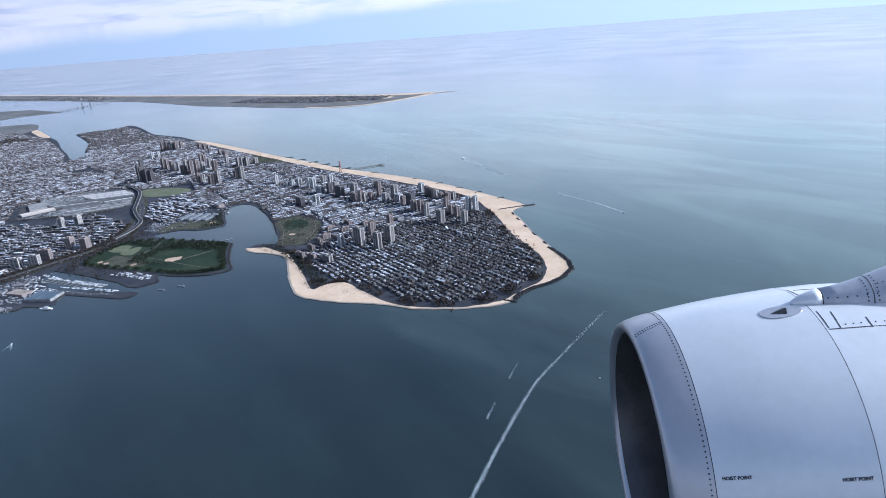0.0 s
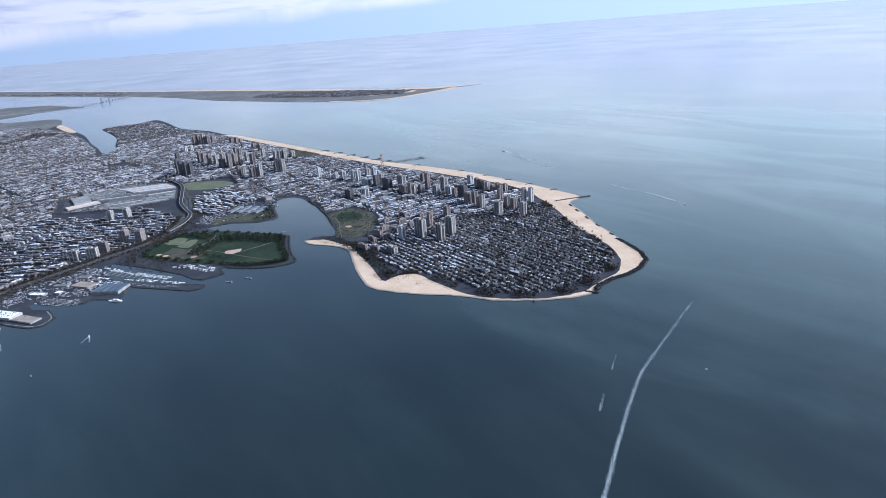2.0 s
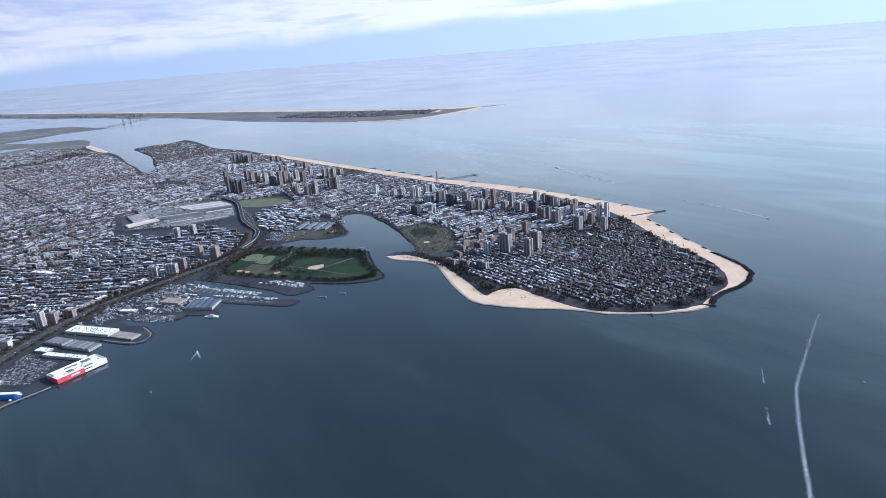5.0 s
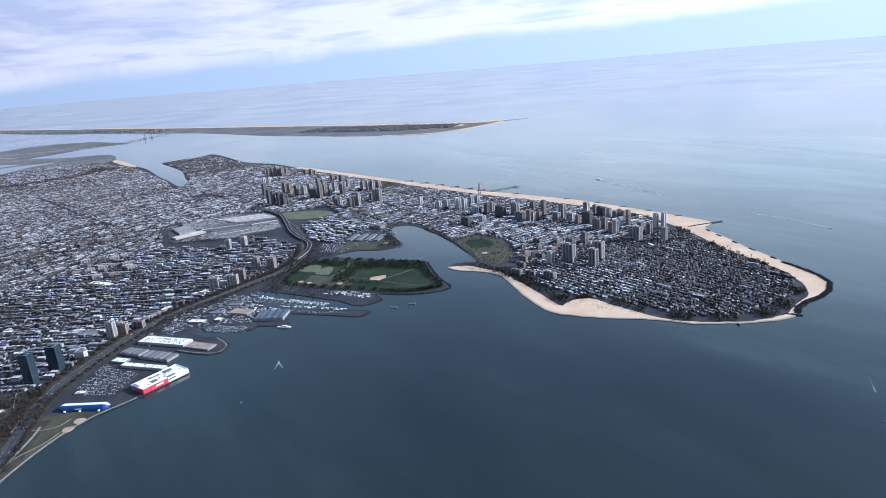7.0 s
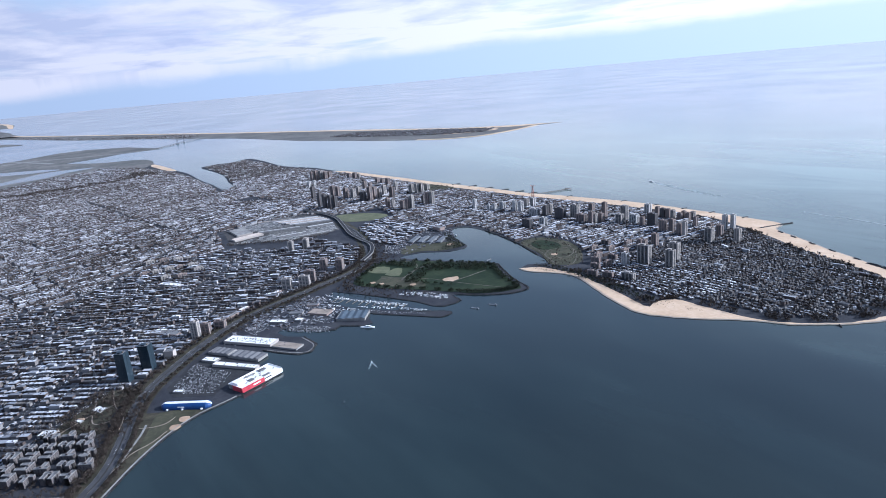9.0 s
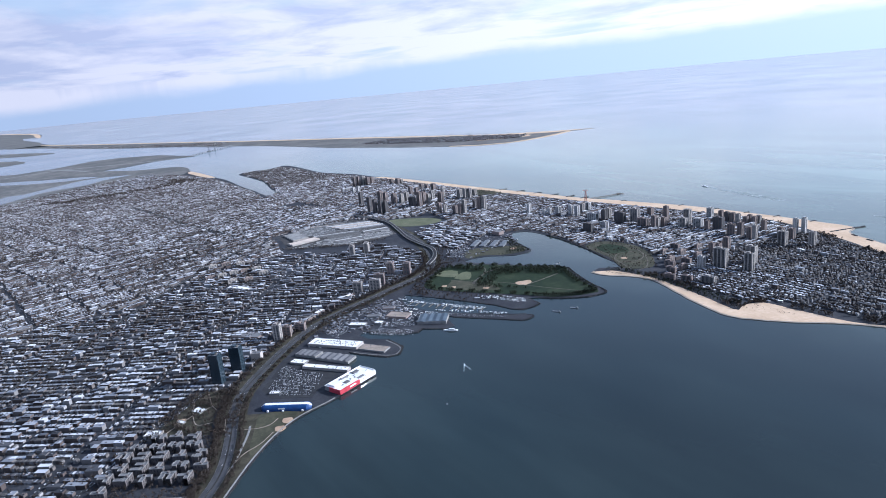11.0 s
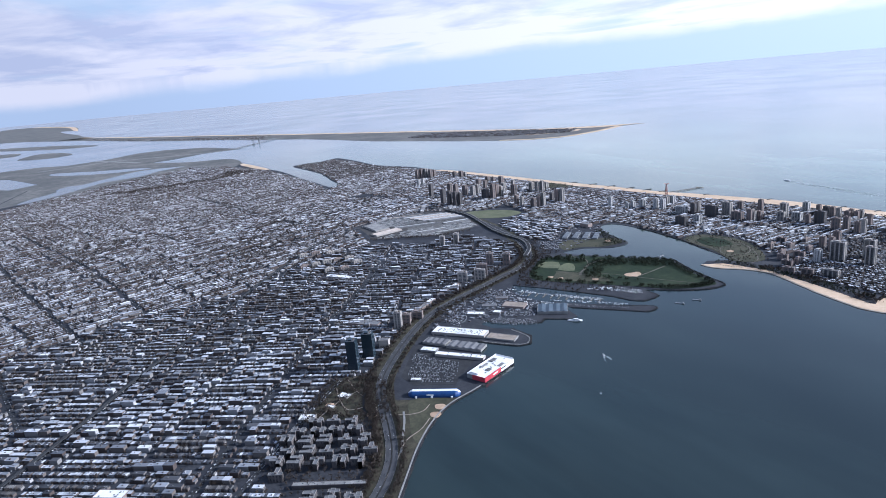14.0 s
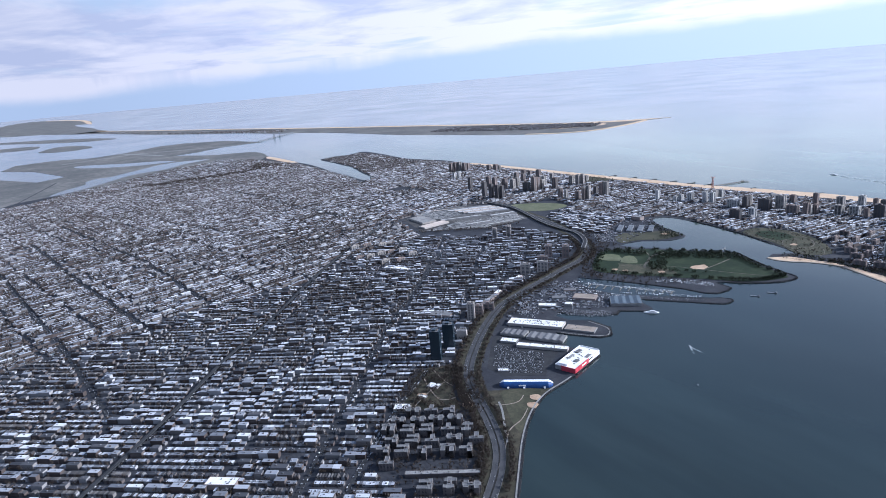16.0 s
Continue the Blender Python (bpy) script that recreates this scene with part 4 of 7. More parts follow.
TOWERS_EAST = [(274.1, 12.9, 9.4, 2.7, 2.4, 12, "d"), (272.8, -2.5, 7.8, 3.5, 2.6, 12, "b"), (266.7, -4, 7.3, 3.1, 2.6, 12, "b"), (273.8, -50.3, 5.9, 3.3, 2.6, 12, "b"), (277.9, -31.8, 5.9, 2.9, 2.5, 12, "b"), (269.1, -32, 5.8, 2.4, 2.1, 12, "b"), (362.9, -22.4, 7.6, 3.2, 2.6, 12, "b"), (362.1, -25.8, 8.1, 2.8, 2.4, 12, "b"), (361, -29.7, 8.1, 3.2, 2.6, 12, "t"), (356.7, -32.2, 7.1, 3.2, 2.6, 12, "b"), (358.5, -37.2, 6.1, 2.8, 2.4, 12, "b"), (343.4, -49.1, 4, 3.2, 2.6, 12, "b"), (335.2, -50.8, 5, 3.6, 2.6, 12, "b"), (334.2, -54.2, 3.5, 2.3, 2, 12, "t"), (330.8, -6.5, 4.8, 2.2, 2, 12, "w"), (332, -11.5, 4.8, 2.2, 2, 12, "w"), (297, -52.8, 3.3, 3, 2.6, 12, "b"), (290, -53.9, 2.8, 2.6, 2.2, 12, "b")]
TOWERS_BAY = [(142, 80, 5.6, 3.0, 2.4, -38, "t"), (141, 72, 5.6, 4.0, 2.4, -38, "t"), (96, 81, 5.6, 3.6, 3.0, -38, "b"), (91, 75, 5.2, 4.2, 3.0, -38, "b"), (86, 92, 4.8, 4.6, 2.4, 52, "b"), (80, 97, 4.8, 4.6, 2.4, 52, "t"), (83, 104, 4.6, 4.0, 2.4, 52, "t"), (38, 168, 8.5, 3.4, 3.0, 52, "g"), (33, 175.5, 9.8, 3.0, 3.0, 52, "g"), (55, 149, 6.0, 2.6, 2.4, 52, "t"), (56, 145, 3.9, 3.0, 2.2, 52, "b"), (58, 139.5, 2.8, 4.0, 2.2, 52, "b")]
KINDS = {"t": (TAN_BRICK, "tan brick apartment tower with rows of dark windows"), "b": (BRICK, "red-brown brick apartment tower with rows of windows"), "w": (WHITE_BRICK, "white brick apartment tower with rows of dark windows"), "d": (DARK_BRICK, "broad dark brick apartment tower near the rail depot"), "g": (BLUE_GLASS, "dark blue glass tower beside the city park")}
for rows, group in ((TOWERS_GATE, "towers on the point"), (TOWERS_SHORE, "towers behind the beach"), (TOWERS_CONEY, "towers behind the beach"), (TOWERS_VILLAGE, "towers by the rail depot"), (TOWERS_EAST, "towers by the rail depot"), (TOWERS_BAY, "towers near the parkway")):
    for x, y, h, w, d, turn, k in rows:
        apartment_tower(x, y, h, w, d, turn, *KINDS[k], group, k == "g")


# ---- the city's small buildings ----
TALL = [(r[0], r[1], max(r[3], r[4]) / 2 + 1.0) for r in TOWERS_GATE + TOWERS_SHORE + TOWERS_CONEY + TOWERS_VILLAGE + TOWERS_EAST + TOWERS_BAY]
LOT = [(22, 166), (38, 153.5), (49, 138), (54, 128), (62, 112), (66, 100), (70, 88), (60, 92), (54, 92), (36, 84), (30, 92), (28, 100), (30, 108), (40, 120), (26, 136), (12, 142), (2, 150), (2, 156), (10, 172)]
PARK_CITY = [(30, 185), (27, 174), (17, 172), (4, 177), (-3, 181), (8, 196), (11, 201), (22, 193)]
HAVEN = [(12, 201), (9, 197), (-3, 182), (-26, 194), (-36, 204), (-10, 219), (1, 208)]
DEPOT = [(224, 92), (230, 66), (228, 41), (214, 32), (190, 34), (169, 39), (165, 52), (166, 68), (174, 78), (188, 98)]
CREEK_PARK = [(64, -6), (40, 1), (20, 9), (12, -4), (26, -20), (44, -27), (62, -24)]
OPEN = [LOT, PARK_CITY, HAVEN, DEPOT, CREEK_PARK, [(95, 60), (60, 90), (5, 60), (5, 25), (45, 15), (80, 40)], [(207, 27), (196, 8), (183, 1), (172, 3), (170, 20), (181, 31), (196, 31)], [(72, 12), (88, 6), (98, 4), (112, -3), (120, 0), (121, 6), (116, 26), (104, 36), (88, 48), (84, 30)]]
rng = np.random.default_rng(7)


def blocks(zone, origin, turn, long, deep, lane, cross, tall_share, pitch_share, coarse=1.0, low=0.62, high=0.95, loose=0.0, terraced=0.75, roofing=(0.42, 0.33, 0.25)):
    """Rows of houses back to back in street blocks that fill a zone of the plan; also places for trees."""
    c, s = math.cos(radians(turn)), math.sin(radians(turn))
    z = np.array(zone, float) - origin
    uv = np.c_[z[:, 0] * c + z[:, 1] * s, -z[:, 0] * s + z[:, 1] * c]
    lo, hi = uv.min(0), uv.max(0)
    rows, woods = [], []
    v = lo[1]
    while v < hi[1]:
        u = lo[0] + rng.uniform(0, 2)
        while u < hi[0]:
            for side in (-1, 1):
                k = u
                vv = v + side * (deep / 2 - 0.62)
                tall_block = rng.random() < tall_share * 0.7
                set_back = rng.uniform(-0.12, 0.12)
                terrace = rng.random() < terraced  # alike houses wall to wall
                tw, td, th = rng.uniform(0.5, 0.72) * coarse, rng.uniform(1.0, 1.32), rng.uniform(low, high) * 0.9
                tp = rng.uniform(0.25, 0.4) if rng.random() < pitch_share else 0.0
                district = noise.noise(((u * c - v * s + origin[0]) * 0.016, (u * s + v * c + origin[1]) * 0.016, 5.0))
                mix = np.array(roofing) * (math.exp(1.1 * district), 1.0, math.exp(-1.3 * district))
                mix = mix / mix.sum()
                tone = rng.choice((1, 3, 4), p=mix)
                while k < u + long - 0.4:
                    big = rng.random() < (0.5 if tall_block else tall_share * 0.25)
                    kind = tone if rng.random() < 0.75 else rng.choice((1, 3, 4), p=mix)
                    if big:
                        w, d, h, p = rng.uniform(1.6, 4.2), rng.uniform(1.2, 1.7), rng.uniform(1.0, 1.6), 0.0
                        kind = rng.choice((1, 3, 4), p=mix)
                    elif terrace:
                        w, d, h, p = tw * rng.uniform(0.94, 1.06), td * rng.uniform(0.97, 1.03), th * rng.uniform(0.96, 1.04), tp
                    else:
                        w, d, h = rng.uniform(0.5, 0.85) * coarse, rng.uniform(0.95, 1.35), rng.uniform(low, high) * 0.9
                        p = rng.uniform(0.25, 0.42) if rng.random() < pitch_share else 0.0
                    if rng.random() > 0.04:
                        rows.append((k + w / 2, vv - set_back * side, LAND - 0.03, w * (0.985 if terrace or rng.random() < 0.6 else 0.82), d, h, 0.0, p, kind))
                        if not p and rng.random() < (0.9 if big else 0.3):
                            q = rows[-1]
                            rows.append((q[0] + rng.uniform(-0.2, 0.2) * w, q[1] + rng.uniform(-0.2, 0.2), LAND + h - 0.05, rng.uniform(0.2, 0.34), rng.uniform(0.2, 0.34), rng.uniform(0.15, 0.32), 0.0, 0.0, 3))
                    if rng.random() < 0.42:
                        woods.append((k + rng.uniform(0, w), v + side * (deep / 2 + 0.30 + rng.uniform(-0.05, 0.1))))
                    if rng.random() < 0.30:
                        woods.append((k + rng.uniform(0, w), v + rng.uniform(-0.35, 0.35)))
                    k += w
            u += long + cross
        v += deep + lane
    r = np.array(rows)
    w = np.array(woods)
    xy = np.c_[r[:, 0] * c - r[:, 1] * s, r[:, 0] * s + r[:, 1] * c] + origin
    wxy = np.c_[w[:, 0] * c - w[:, 1] * s, w[:, 0] * s + w[:, 1] * c] + origin

    def allowed(p, room):
        ok = inside_many(p, zone) & inside_many(p, mainland)
        for ring in OPEN:
            ok &= ~inside_many(p, ring)
        for x, y, far in TALL:
            ok &= np.hypot(p[:, 0] - x, p[:, 1] - y) > far
        ok &= gap_to(p, parkway) > 2.7 + room
        ok &= gap_to(p, elevated) > 0.9 + room
        ok &= gap_to(p, curve) > 2.0 + room
        for line in AVENUES[1:]:
            ok &= gap_to(p, line) > 0.7 + room
        return ok

    keep = allowed(xy, 0.6)
    r[:, :2], r[:, 6] = xy, radians(turn)
    if loose:
        r[:, :2] += rng.normal(size=(len(r), 2)) * loose
        r[:, 6] += rng.normal(size=len(r)) * loose * 0.8
        r[:, 3:5] *= rng.uniform(0.7, 1.05, (len(r), 2))
    green = np.array([noise.noise((x * 0.014, y * 0.014, 11.0)) for x, y in wxy])  # some districts are leafier
    return r[keep], wxy[allowed(wxy, 0.0) & (rng.random(len(wxy)) < 0.62 + 0.9 * green)]


ZONE_BENSON = [(-40, 212), (-20, 200), (5, 186), (30, 172), (50, 152), (66, 132), (78, 104), (86, 84), (100, 62), (120, 52), (160, 62), (150, 84), (175, 105), (170, 150), (140, 182), (140, 232), (128, 262), (110, 345), (-60, 345), (-95, 292)]
ZONE_GRAVES = [(142, 182), (172, 150), (178, 106), (238, 96), (252, 40), (268, 8), (300, 36), (330, 60), (330, 360), (150, 360), (112, 345), (130, 262), (142, 232)]
ZONE_FAR = [(331, 60), (336, 42), (390, 55), (432, 49), (520, 49), (596, 52), (640, 62), (692, 74), (728, 110), (706, 172), (640, 238), (612, 280), (575, 310), (560, 345), (540, 380), (331, 380)]
WOODS = [(600, 215), (590, 180), (588, 140), (606, 96), (640, 84), (600, 60), (578, 96), (566, 140), (566, 190), (580, 225)]
ZONE_NORTH = [(112, 347), (330, 362), (540, 384), (540, 470), (60, 470)]
ZONE_CONEY = [(26, -6), (62, -10), (96, -15), (112, -14), (118, 0), (130, 20), (165, 14), (172, 1), (184, -1), (205, -4), (228, -50), (214, -71), (176, -78), (142, -83), (112, -89), (86, -94), (40, -100), (15, -99), (0, -90), (5, -60), (12, -20)]
ZONE_BRIGHTON = [(206, -3), (198, 7), (209, 26), (216, 32), (230, 28), (262, 11), (300, 34), (335, 40), (388, 52), (403, 34), (436, 30), (436, -50), (390, -54), (318, -62), (262, -68), (234, -58)]
ZONE_MANHATTAN = [(438, 30), (495, 19), (550, 18), (590, 17), (598, 4), (594, -14), (600, -34), (552, -38), (500, -36), (468, -42), (438, -50)]
ZONE_GATE = [(11, -20), (4, -62), (-2, -90), (-16, -88), (-33, -81), (-46, -76), (-60, -71), (-72, -65), (-82, -58), (-88, -48), (-89, -36), (-89, -28), (-85, -16), (-76, -7), (-62, -4), (-44, 0), (-36, 8), (-20, 6), (4, 2)]
ZONE_CREEK = [(106, 38), (122, 8), (122, -2), (150, 10), (168, 10), (160, 34), (128, 42)]
ZONE_FIELD = [(231, 40), (218, 33), (230, 28), (262, 12), (300, 40), (330, 62), (300, 90), (240, 98), (226, 98)]
# Cloud shade and far haze go into the roof mix: darker near, paler far.
SILVERED, MIXED, LEAFY = (0.58, 0.29, 0.13), (0.34, 0.36, 0.30), (0.2, 0.4, 0.4)
near_rows, near_trees = blocks(ZONE_BENSON, (0, 240), 52.5, 21.0, 4.1, 1.25, 1.7, 0.24, 0.22, roofing=MIXED)
mid_rows, mid_trees = blocks(ZONE_GRAVES, (200, 200), 104, 20.0, 4.1, 1.25, 1.7, 0.16, 0.25, roofing=SILVERED)
far_rows, far_trees = blocks(ZONE_FAR, (450, 200), 104, 20.0, 4.8, 1.5, 1.8, 0.14, 0.3, 1.7, roofing=SILVERED)
north_rows, north_trees = blocks(ZONE_NORTH, (300, 420), 104, 20.0, 4.8, 1.5, 1.8, 0.14, 0.3, 1.7, roofing=SILVERED)
coney_rows, coney_trees = blocks(ZONE_CONEY, (60, -50), 89, 22.0, 4.4, 1.5, 2.0, 0.22, 0.10, roofing=SILVERED)
brighton_rows, brighton_trees = blocks(ZONE_BRIGHTON, (330, -10), 98, 18.0, 4.4, 1.4, 1.8, 0.40, 0.20, 1.3, roofing=SILVERED)
manhattan_rows, manhattan_trees = blocks(ZONE_MANHATTAN, (510, -15), 98, 12.0, 5.0, 1.6, 1.8, 0.05, 0.7, 1.3, roofing=MIXED)
creek_rows, creek_trees = blocks(ZONE_CREEK, (140, 20), 20, 10.0, 4.6, 1.4, 1.6, 0.6, 0.05, 1.6, roofing=SILVERED)
field_rows, field_trees = blocks(ZONE_FIELD, (270, 50), 104, 18.0, 4.6, 1.4, 1.7, 0.3, 0.3, 1.2, roofing=SILVERED)
gate_rows, gate_trees = blocks(ZONE_GATE, (-40, -40), 1, 17.0, 3.7, 1.0, 1.4, 0.02, 0.55, 1.3, 0.5, 0.8, 0.22, 0.2, LEAFY)
inner = (gate_rows[:, 0] > -48) & (gate_rows[:, 1] > -26) & (rng.random(len(gate_rows)) < 0.75)
gate_rows[inner, 7], gate_rows[inner, 8] = 0.0, np.where(rng.random(inner.sum()) < 0.65, 1, 3)
marsh_rows, marsh_trees = blocks([(640, 205), (662, 180), (680, 150), (746, 108), (728, 92), (640, 89), (618, 102), (600, 135), (598, 165)], (660, 140), 30, 14.0, 4.2, 1.0, 1.4, 0.05, 0.1, 1.5, roofing=SILVERED)
# the 300 houses that stand nearest are things of their own
close = np.argsort(np.hypot(near_rows[:, 0] + 25, near_rows[:, 1] - 235) + np.where((near_rows[:, 2] > LAND) | (near_rows[:, 7] > 0), 1e6, 0))[:300]
near_rest = np.delete(near_rows, close, axis=0)
for rows, label in ((near_rest, "dense rows of attached brick houses with pale flat roofs"), (mid_rows, "street blocks of small houses with grey and white roofs"), (far_rows, "endless low rooftops reaching towards the marsh"), (north_rows, "low rooftops at the edge of the city"), (marsh_rows, "tight rows of white-roofed houses beside the marsh"), (coney_rows, "low buildings with white roofs behind the beach"), (brighton_rows, "packed apartment houses near the ocean"), (manhattan_rows, "detached houses on the eastern point"), (creek_rows, "flat workshops and stores near the creek"), (field_rows, "rows of houses beside the rail depot"), (gate_rows, "tree-shaded detached houses on the sandy point")):
    boxes_mass("houses", rows, [WALLS, SILVER_ROOFS, SHINGLE, GREY_ROOFS, DARK_ROOFS], label, "houses")
cube = box_mesh("house_wall", (1, 1, 1), HOUSE_WALL)
slab = box_mesh("house_roof", (0.9, 0.94, 0.04), HOUSE_ROOF)
bm = bmesh.new()
for sx, sy, w, d in ((0, 0.49, 1.02, 0.05), (0, -0.49, 1.02, 0.05), (0.49, 0, 0.05, 0.93), (-0.49, 0, 0.05, 0.93)):
    box(bm, (w, d, 0.1), (sx, sy, 0))
edge = bpy.data.meshes.new("house_cornice")
bm.to_mesh(edge)
bm.free()
edge.materials.append(HOUSE_WALL)
stack = box_mesh("chimney", (0.09, 0.09, 0.22), HOUSE_WALL)
door = box_mesh("house_window", (0.34, 0.03, 0.16), DARK_GLASS)
for x, y, z, w, d, hh, turn, _, _ in near_rows[close]:
    big = hh > 1.1
    t = thing("apartment_house" if big else "row_house", Matrix.Translation((x, y, z)) @ Matrix.Rotation(turn, 4, "Z"), "six-storey brick apartment house with a flat roof" if big else "attached brick row house with a flat roof", "apartment building" if big else "house", "apartment houses" if big else "row houses")
    shared("wall", cube, t, Matrix.Diagonal((w, d, hh, 1)))
    shared("roof", slab, t, Matrix.Translation((0, 0, hh - 0.01)) @ Matrix.Diagonal((w, d, 1, 1)))
    shared("cornice", edge, t, Matrix.Translation((0, 0, hh - 0.04)) @ Matrix.Diagonal((w, d, 1, 1)))
    for s in (-1, 1):
        shared("window", door, t, Matrix.Translation((0, s * (d / 2 + 0.005), hh * 0.55)) @ Matrix.Diagonal((w * 2 if big else 1, 1, 1, 1)))
    shared("chimney", stack, t, Matrix.Translation((w * 0.3, d * 0.2, hh)))


def plant(xy, low, high, twigs, seed, label, mats=(TWIGS,)):
    g = np.random.default_rng(seed)
    xy = np.asarray(xy, float)
    trees_mass("trees", np.c_[xy, np.full(len(xy), LAND - 0.02)], g.uniform(low, high, len(xy)), twigs, list(mats), label, "trees", seed)


def scatter(ring, count, seed):
    g = np.random.default_rng(seed)
    p = np.array(ring, float)
    xy = g.uniform(p.min(0), p.max(0), (count * 4, 2))
    return xy[inside_many(xy, ring)][:count]


plant(near_trees, 0.8, 1.5, 16, 11, "bare brown street trees and back-yard trees between the houses")
plant(mid_trees[::1], 0.9, 1.6, 9, 12, "bare street trees among low houses")
plant(np.concatenate([far_trees, north_trees])[::2], 1.0, 1.9, 7, 13, "bare trees between distant rooftops")
plant(np.concatenate([coney_trees[::3], brighton_trees[::2], manhattan_trees]), 0.8, 1.4, 8, 14, "bare trees near the ocean front")
gate_fill = scatter([(-4, -88), (-16, -90), (-33, -83), (-46, -78), (-60, -74), (-72, -68), (-83, -61), (-90, -52), (-91, -36), (-91, -27), (-85, -14), (-76, -6), (-62, -1), (-44, 2), (-38, 10), (-20, 8), (4, 4), (8, -20), (0, -60)], 420, 26)
rim = np.array(BEACH_BACK[9:])
g0 = np.random.default_rng(27)
rim = np.concatenate([rim[:-1] + (rim[1:] - rim[:-1]) * g0.uniform(0, 1, (len(rim) - 1, 1)) for _ in range(60)])
rim = rim + (np.array((-38, -40)) - rim) * g0.uniform(0.012, 0.11, (len(rim), 1))
plant(np.concatenate([gate_trees, gate_trees + 0.4, gate_fill, rim[::2]]), 0.8, 1.5, 12, 15, "bare trees crowding the houses on the point")
belt_xy = np.concatenate([np.array(parkway) + off for off in ((3.1, 2.6), (3.7, 3.2), (-2.6, -2.2), (4.3, 2.2), (2.4, 3.4), (2.1, 1.8), (-2.0, -1.8), (2.7, 2.2), (-3.2, -1.6))])
belt_xy = belt_xy[(belt_xy[:, 1] < 260) & (belt_xy[:, 0] < 120)]
belt_xy = np.concatenate([belt_xy + np.random.default_rng(k).uniform(-0.7, 0.7, belt_xy.shape) for k in range(4)])
belt_xy = belt_xy[inside_many(belt_xy, mainland) & (gap_to(belt_xy, parkway) > 2.0)]
plant(belt_xy, 0.7, 1.2, 20, 16, "bare trees lining the shore parkway")
grove = scatter(PARK_CITY, 520, 17)
middle = np.array((14, 186))
grove = grove[(np.hypot(*(grove - middle).T) > 6.0) | (np.random.default_rng(44).random(len(grove)) < 0.4)]
plant(grove, 0.9, 1.6, 30, 17, "tall bare trees in the city park")
plant(scatter(HAVEN, 520, 18), 0.7, 1.2, 26, 18, "bare trees between the garden apartments")
edge = np.array(park_ring)
edge_in = edge + (np.array((46, 46)) - edge) * 0.05
edge_trees = np.concatenate([edge_in + np.random.default_rng(30 + k).uniform(-1.3, 1.3, edge_in.shape) for k in range(16)] + [scatter([(62, 40), (48, 26), (36, 26), (40, 32), (52, 40)], 190, 19), scatter([(30, 50), (50, 64), (60, 56), (54, 50), (46, 58)], 130, 20), scatter([(66, 44), (58, 36), (52, 42), (57, 50), (62, 52)], 160, 51), scatter([(84, 58), (80, 52), (70, 46), (66, 50), (78, 56)], 90, 52)])
plant(edge_trees[inside_many(edge_trees, mainland)], 0.9, 1.5, 18, 19, "dark bare woods round the waterside fields", (EVERGREEN,))
plant(np.concatenate([scatter([(96, 60), (64, 90), (54, 84), (67, 80), (79, 68), (85, 57), (88, 50)], 320, 28), scatter([(60, 92), (36, 76), (24, 62), (28, 59), (44, 68), (58, 79), (66, 84)], 120, 29)]), 0.7, 1.2, 16, 28, "bare brown woods between the parkway and the park")
creek_xy = np.concatenate([scatter([(76, 13), (88, 10), (98, 7), (106, 3), (106, 8), (92, 14), (80, 26), (88, 40), (84, 34)], 300, 21), scatter([(22, 6), (28, 12), (12, 9), (-6, 10), (-20, 13), (-36, 12), (-36, 8), (-16, 7), (6, 4)], 360, 22)])
plant(creek_xy[inside_many(creek_xy, mainland)], 0.6, 1.2, 14, 21, "dark scrub along the creek banks", (EVERGREEN,))
spit_xy = scatter([(1900, 200), (1480, 74), (1250, -28), (1112, -74), (1045, -106), (965, -149), (850, -184), (740, -198), (650, -234), (560, -284), (515, -330), (520, -370), (600, -385), (700, -340), (830, -285), (980, -225), (1170, -133), (1400, -50), (1690, 66)], 2600, 23)
plant(spit_xy, 0.5, 1.2, 6, 23, "low scrub on the far barrier spit", (SCRUB,))
g = np.random.default_rng(24)
spit_houses = scatter([(740, -205), (650, -240), (560, -290), (520, -335), (540, -365), (640, -320), (760, -250)], 2600, 24)
spit_more = scatter([(1112, -80), (1480, 66), (1900, 195), (1900, 175), (1480, 50), (1170, -115)], 2600, 25)
spit_all = np.concatenate([spit_houses, spit_more])
n = len(spit_all)
boxes_mass("houses", np.c_[spit_all, np.full(n, LAND - 0.03), g.uniform(1.0, 3.0, n), g.uniform(1.0, 2.0, n), g.uniform(0.6, 1.5, n), g.uniform(0, 3, n), np.where(g.random(n) < 0.5, 0.4, 0)], [WALLS, GREY_ROOFS, SHINGLE], "scattered bungalows on the far barrier spit", "houses")
plant(np.concatenate([scatter(CREEK_PARK, 240, 60), scatter([(206, -71), (226, -51), (238, -60), (262, -69), (240, -74), (220, -76)], 160, 61)]), 0.6, 1.1, 12, 60, "scattered bare trees in the creekside park and behind the beach")
plant(np.concatenate([scatter([(-28, 15.5), (-36, 18.5), (-46, 10), (-40, 6)], 50, 62), scatter([(-44, 8), (-56, 6), (-52, 10)], 14, 63), scatter([(10, 9.5), (24, 13), (27, 16), (14, 11.5)], 60, 64)]), 0.2, 0.5, 10, 62, "low dune scrub on the sandy shore", (SCRUB,))
plant(scatter(WOODS, 1500, 41), 1.0, 1.9, 9, 41, "dark bare woods beside the far houses")
plant(scatter([(190, 152), (186, 128), (160, 122), (142, 124), (136, 138), (146, 150), (164, 157)], 420, 42), 0.9, 1.5, 14, 42, "brown bare trees between the apartment slabs")
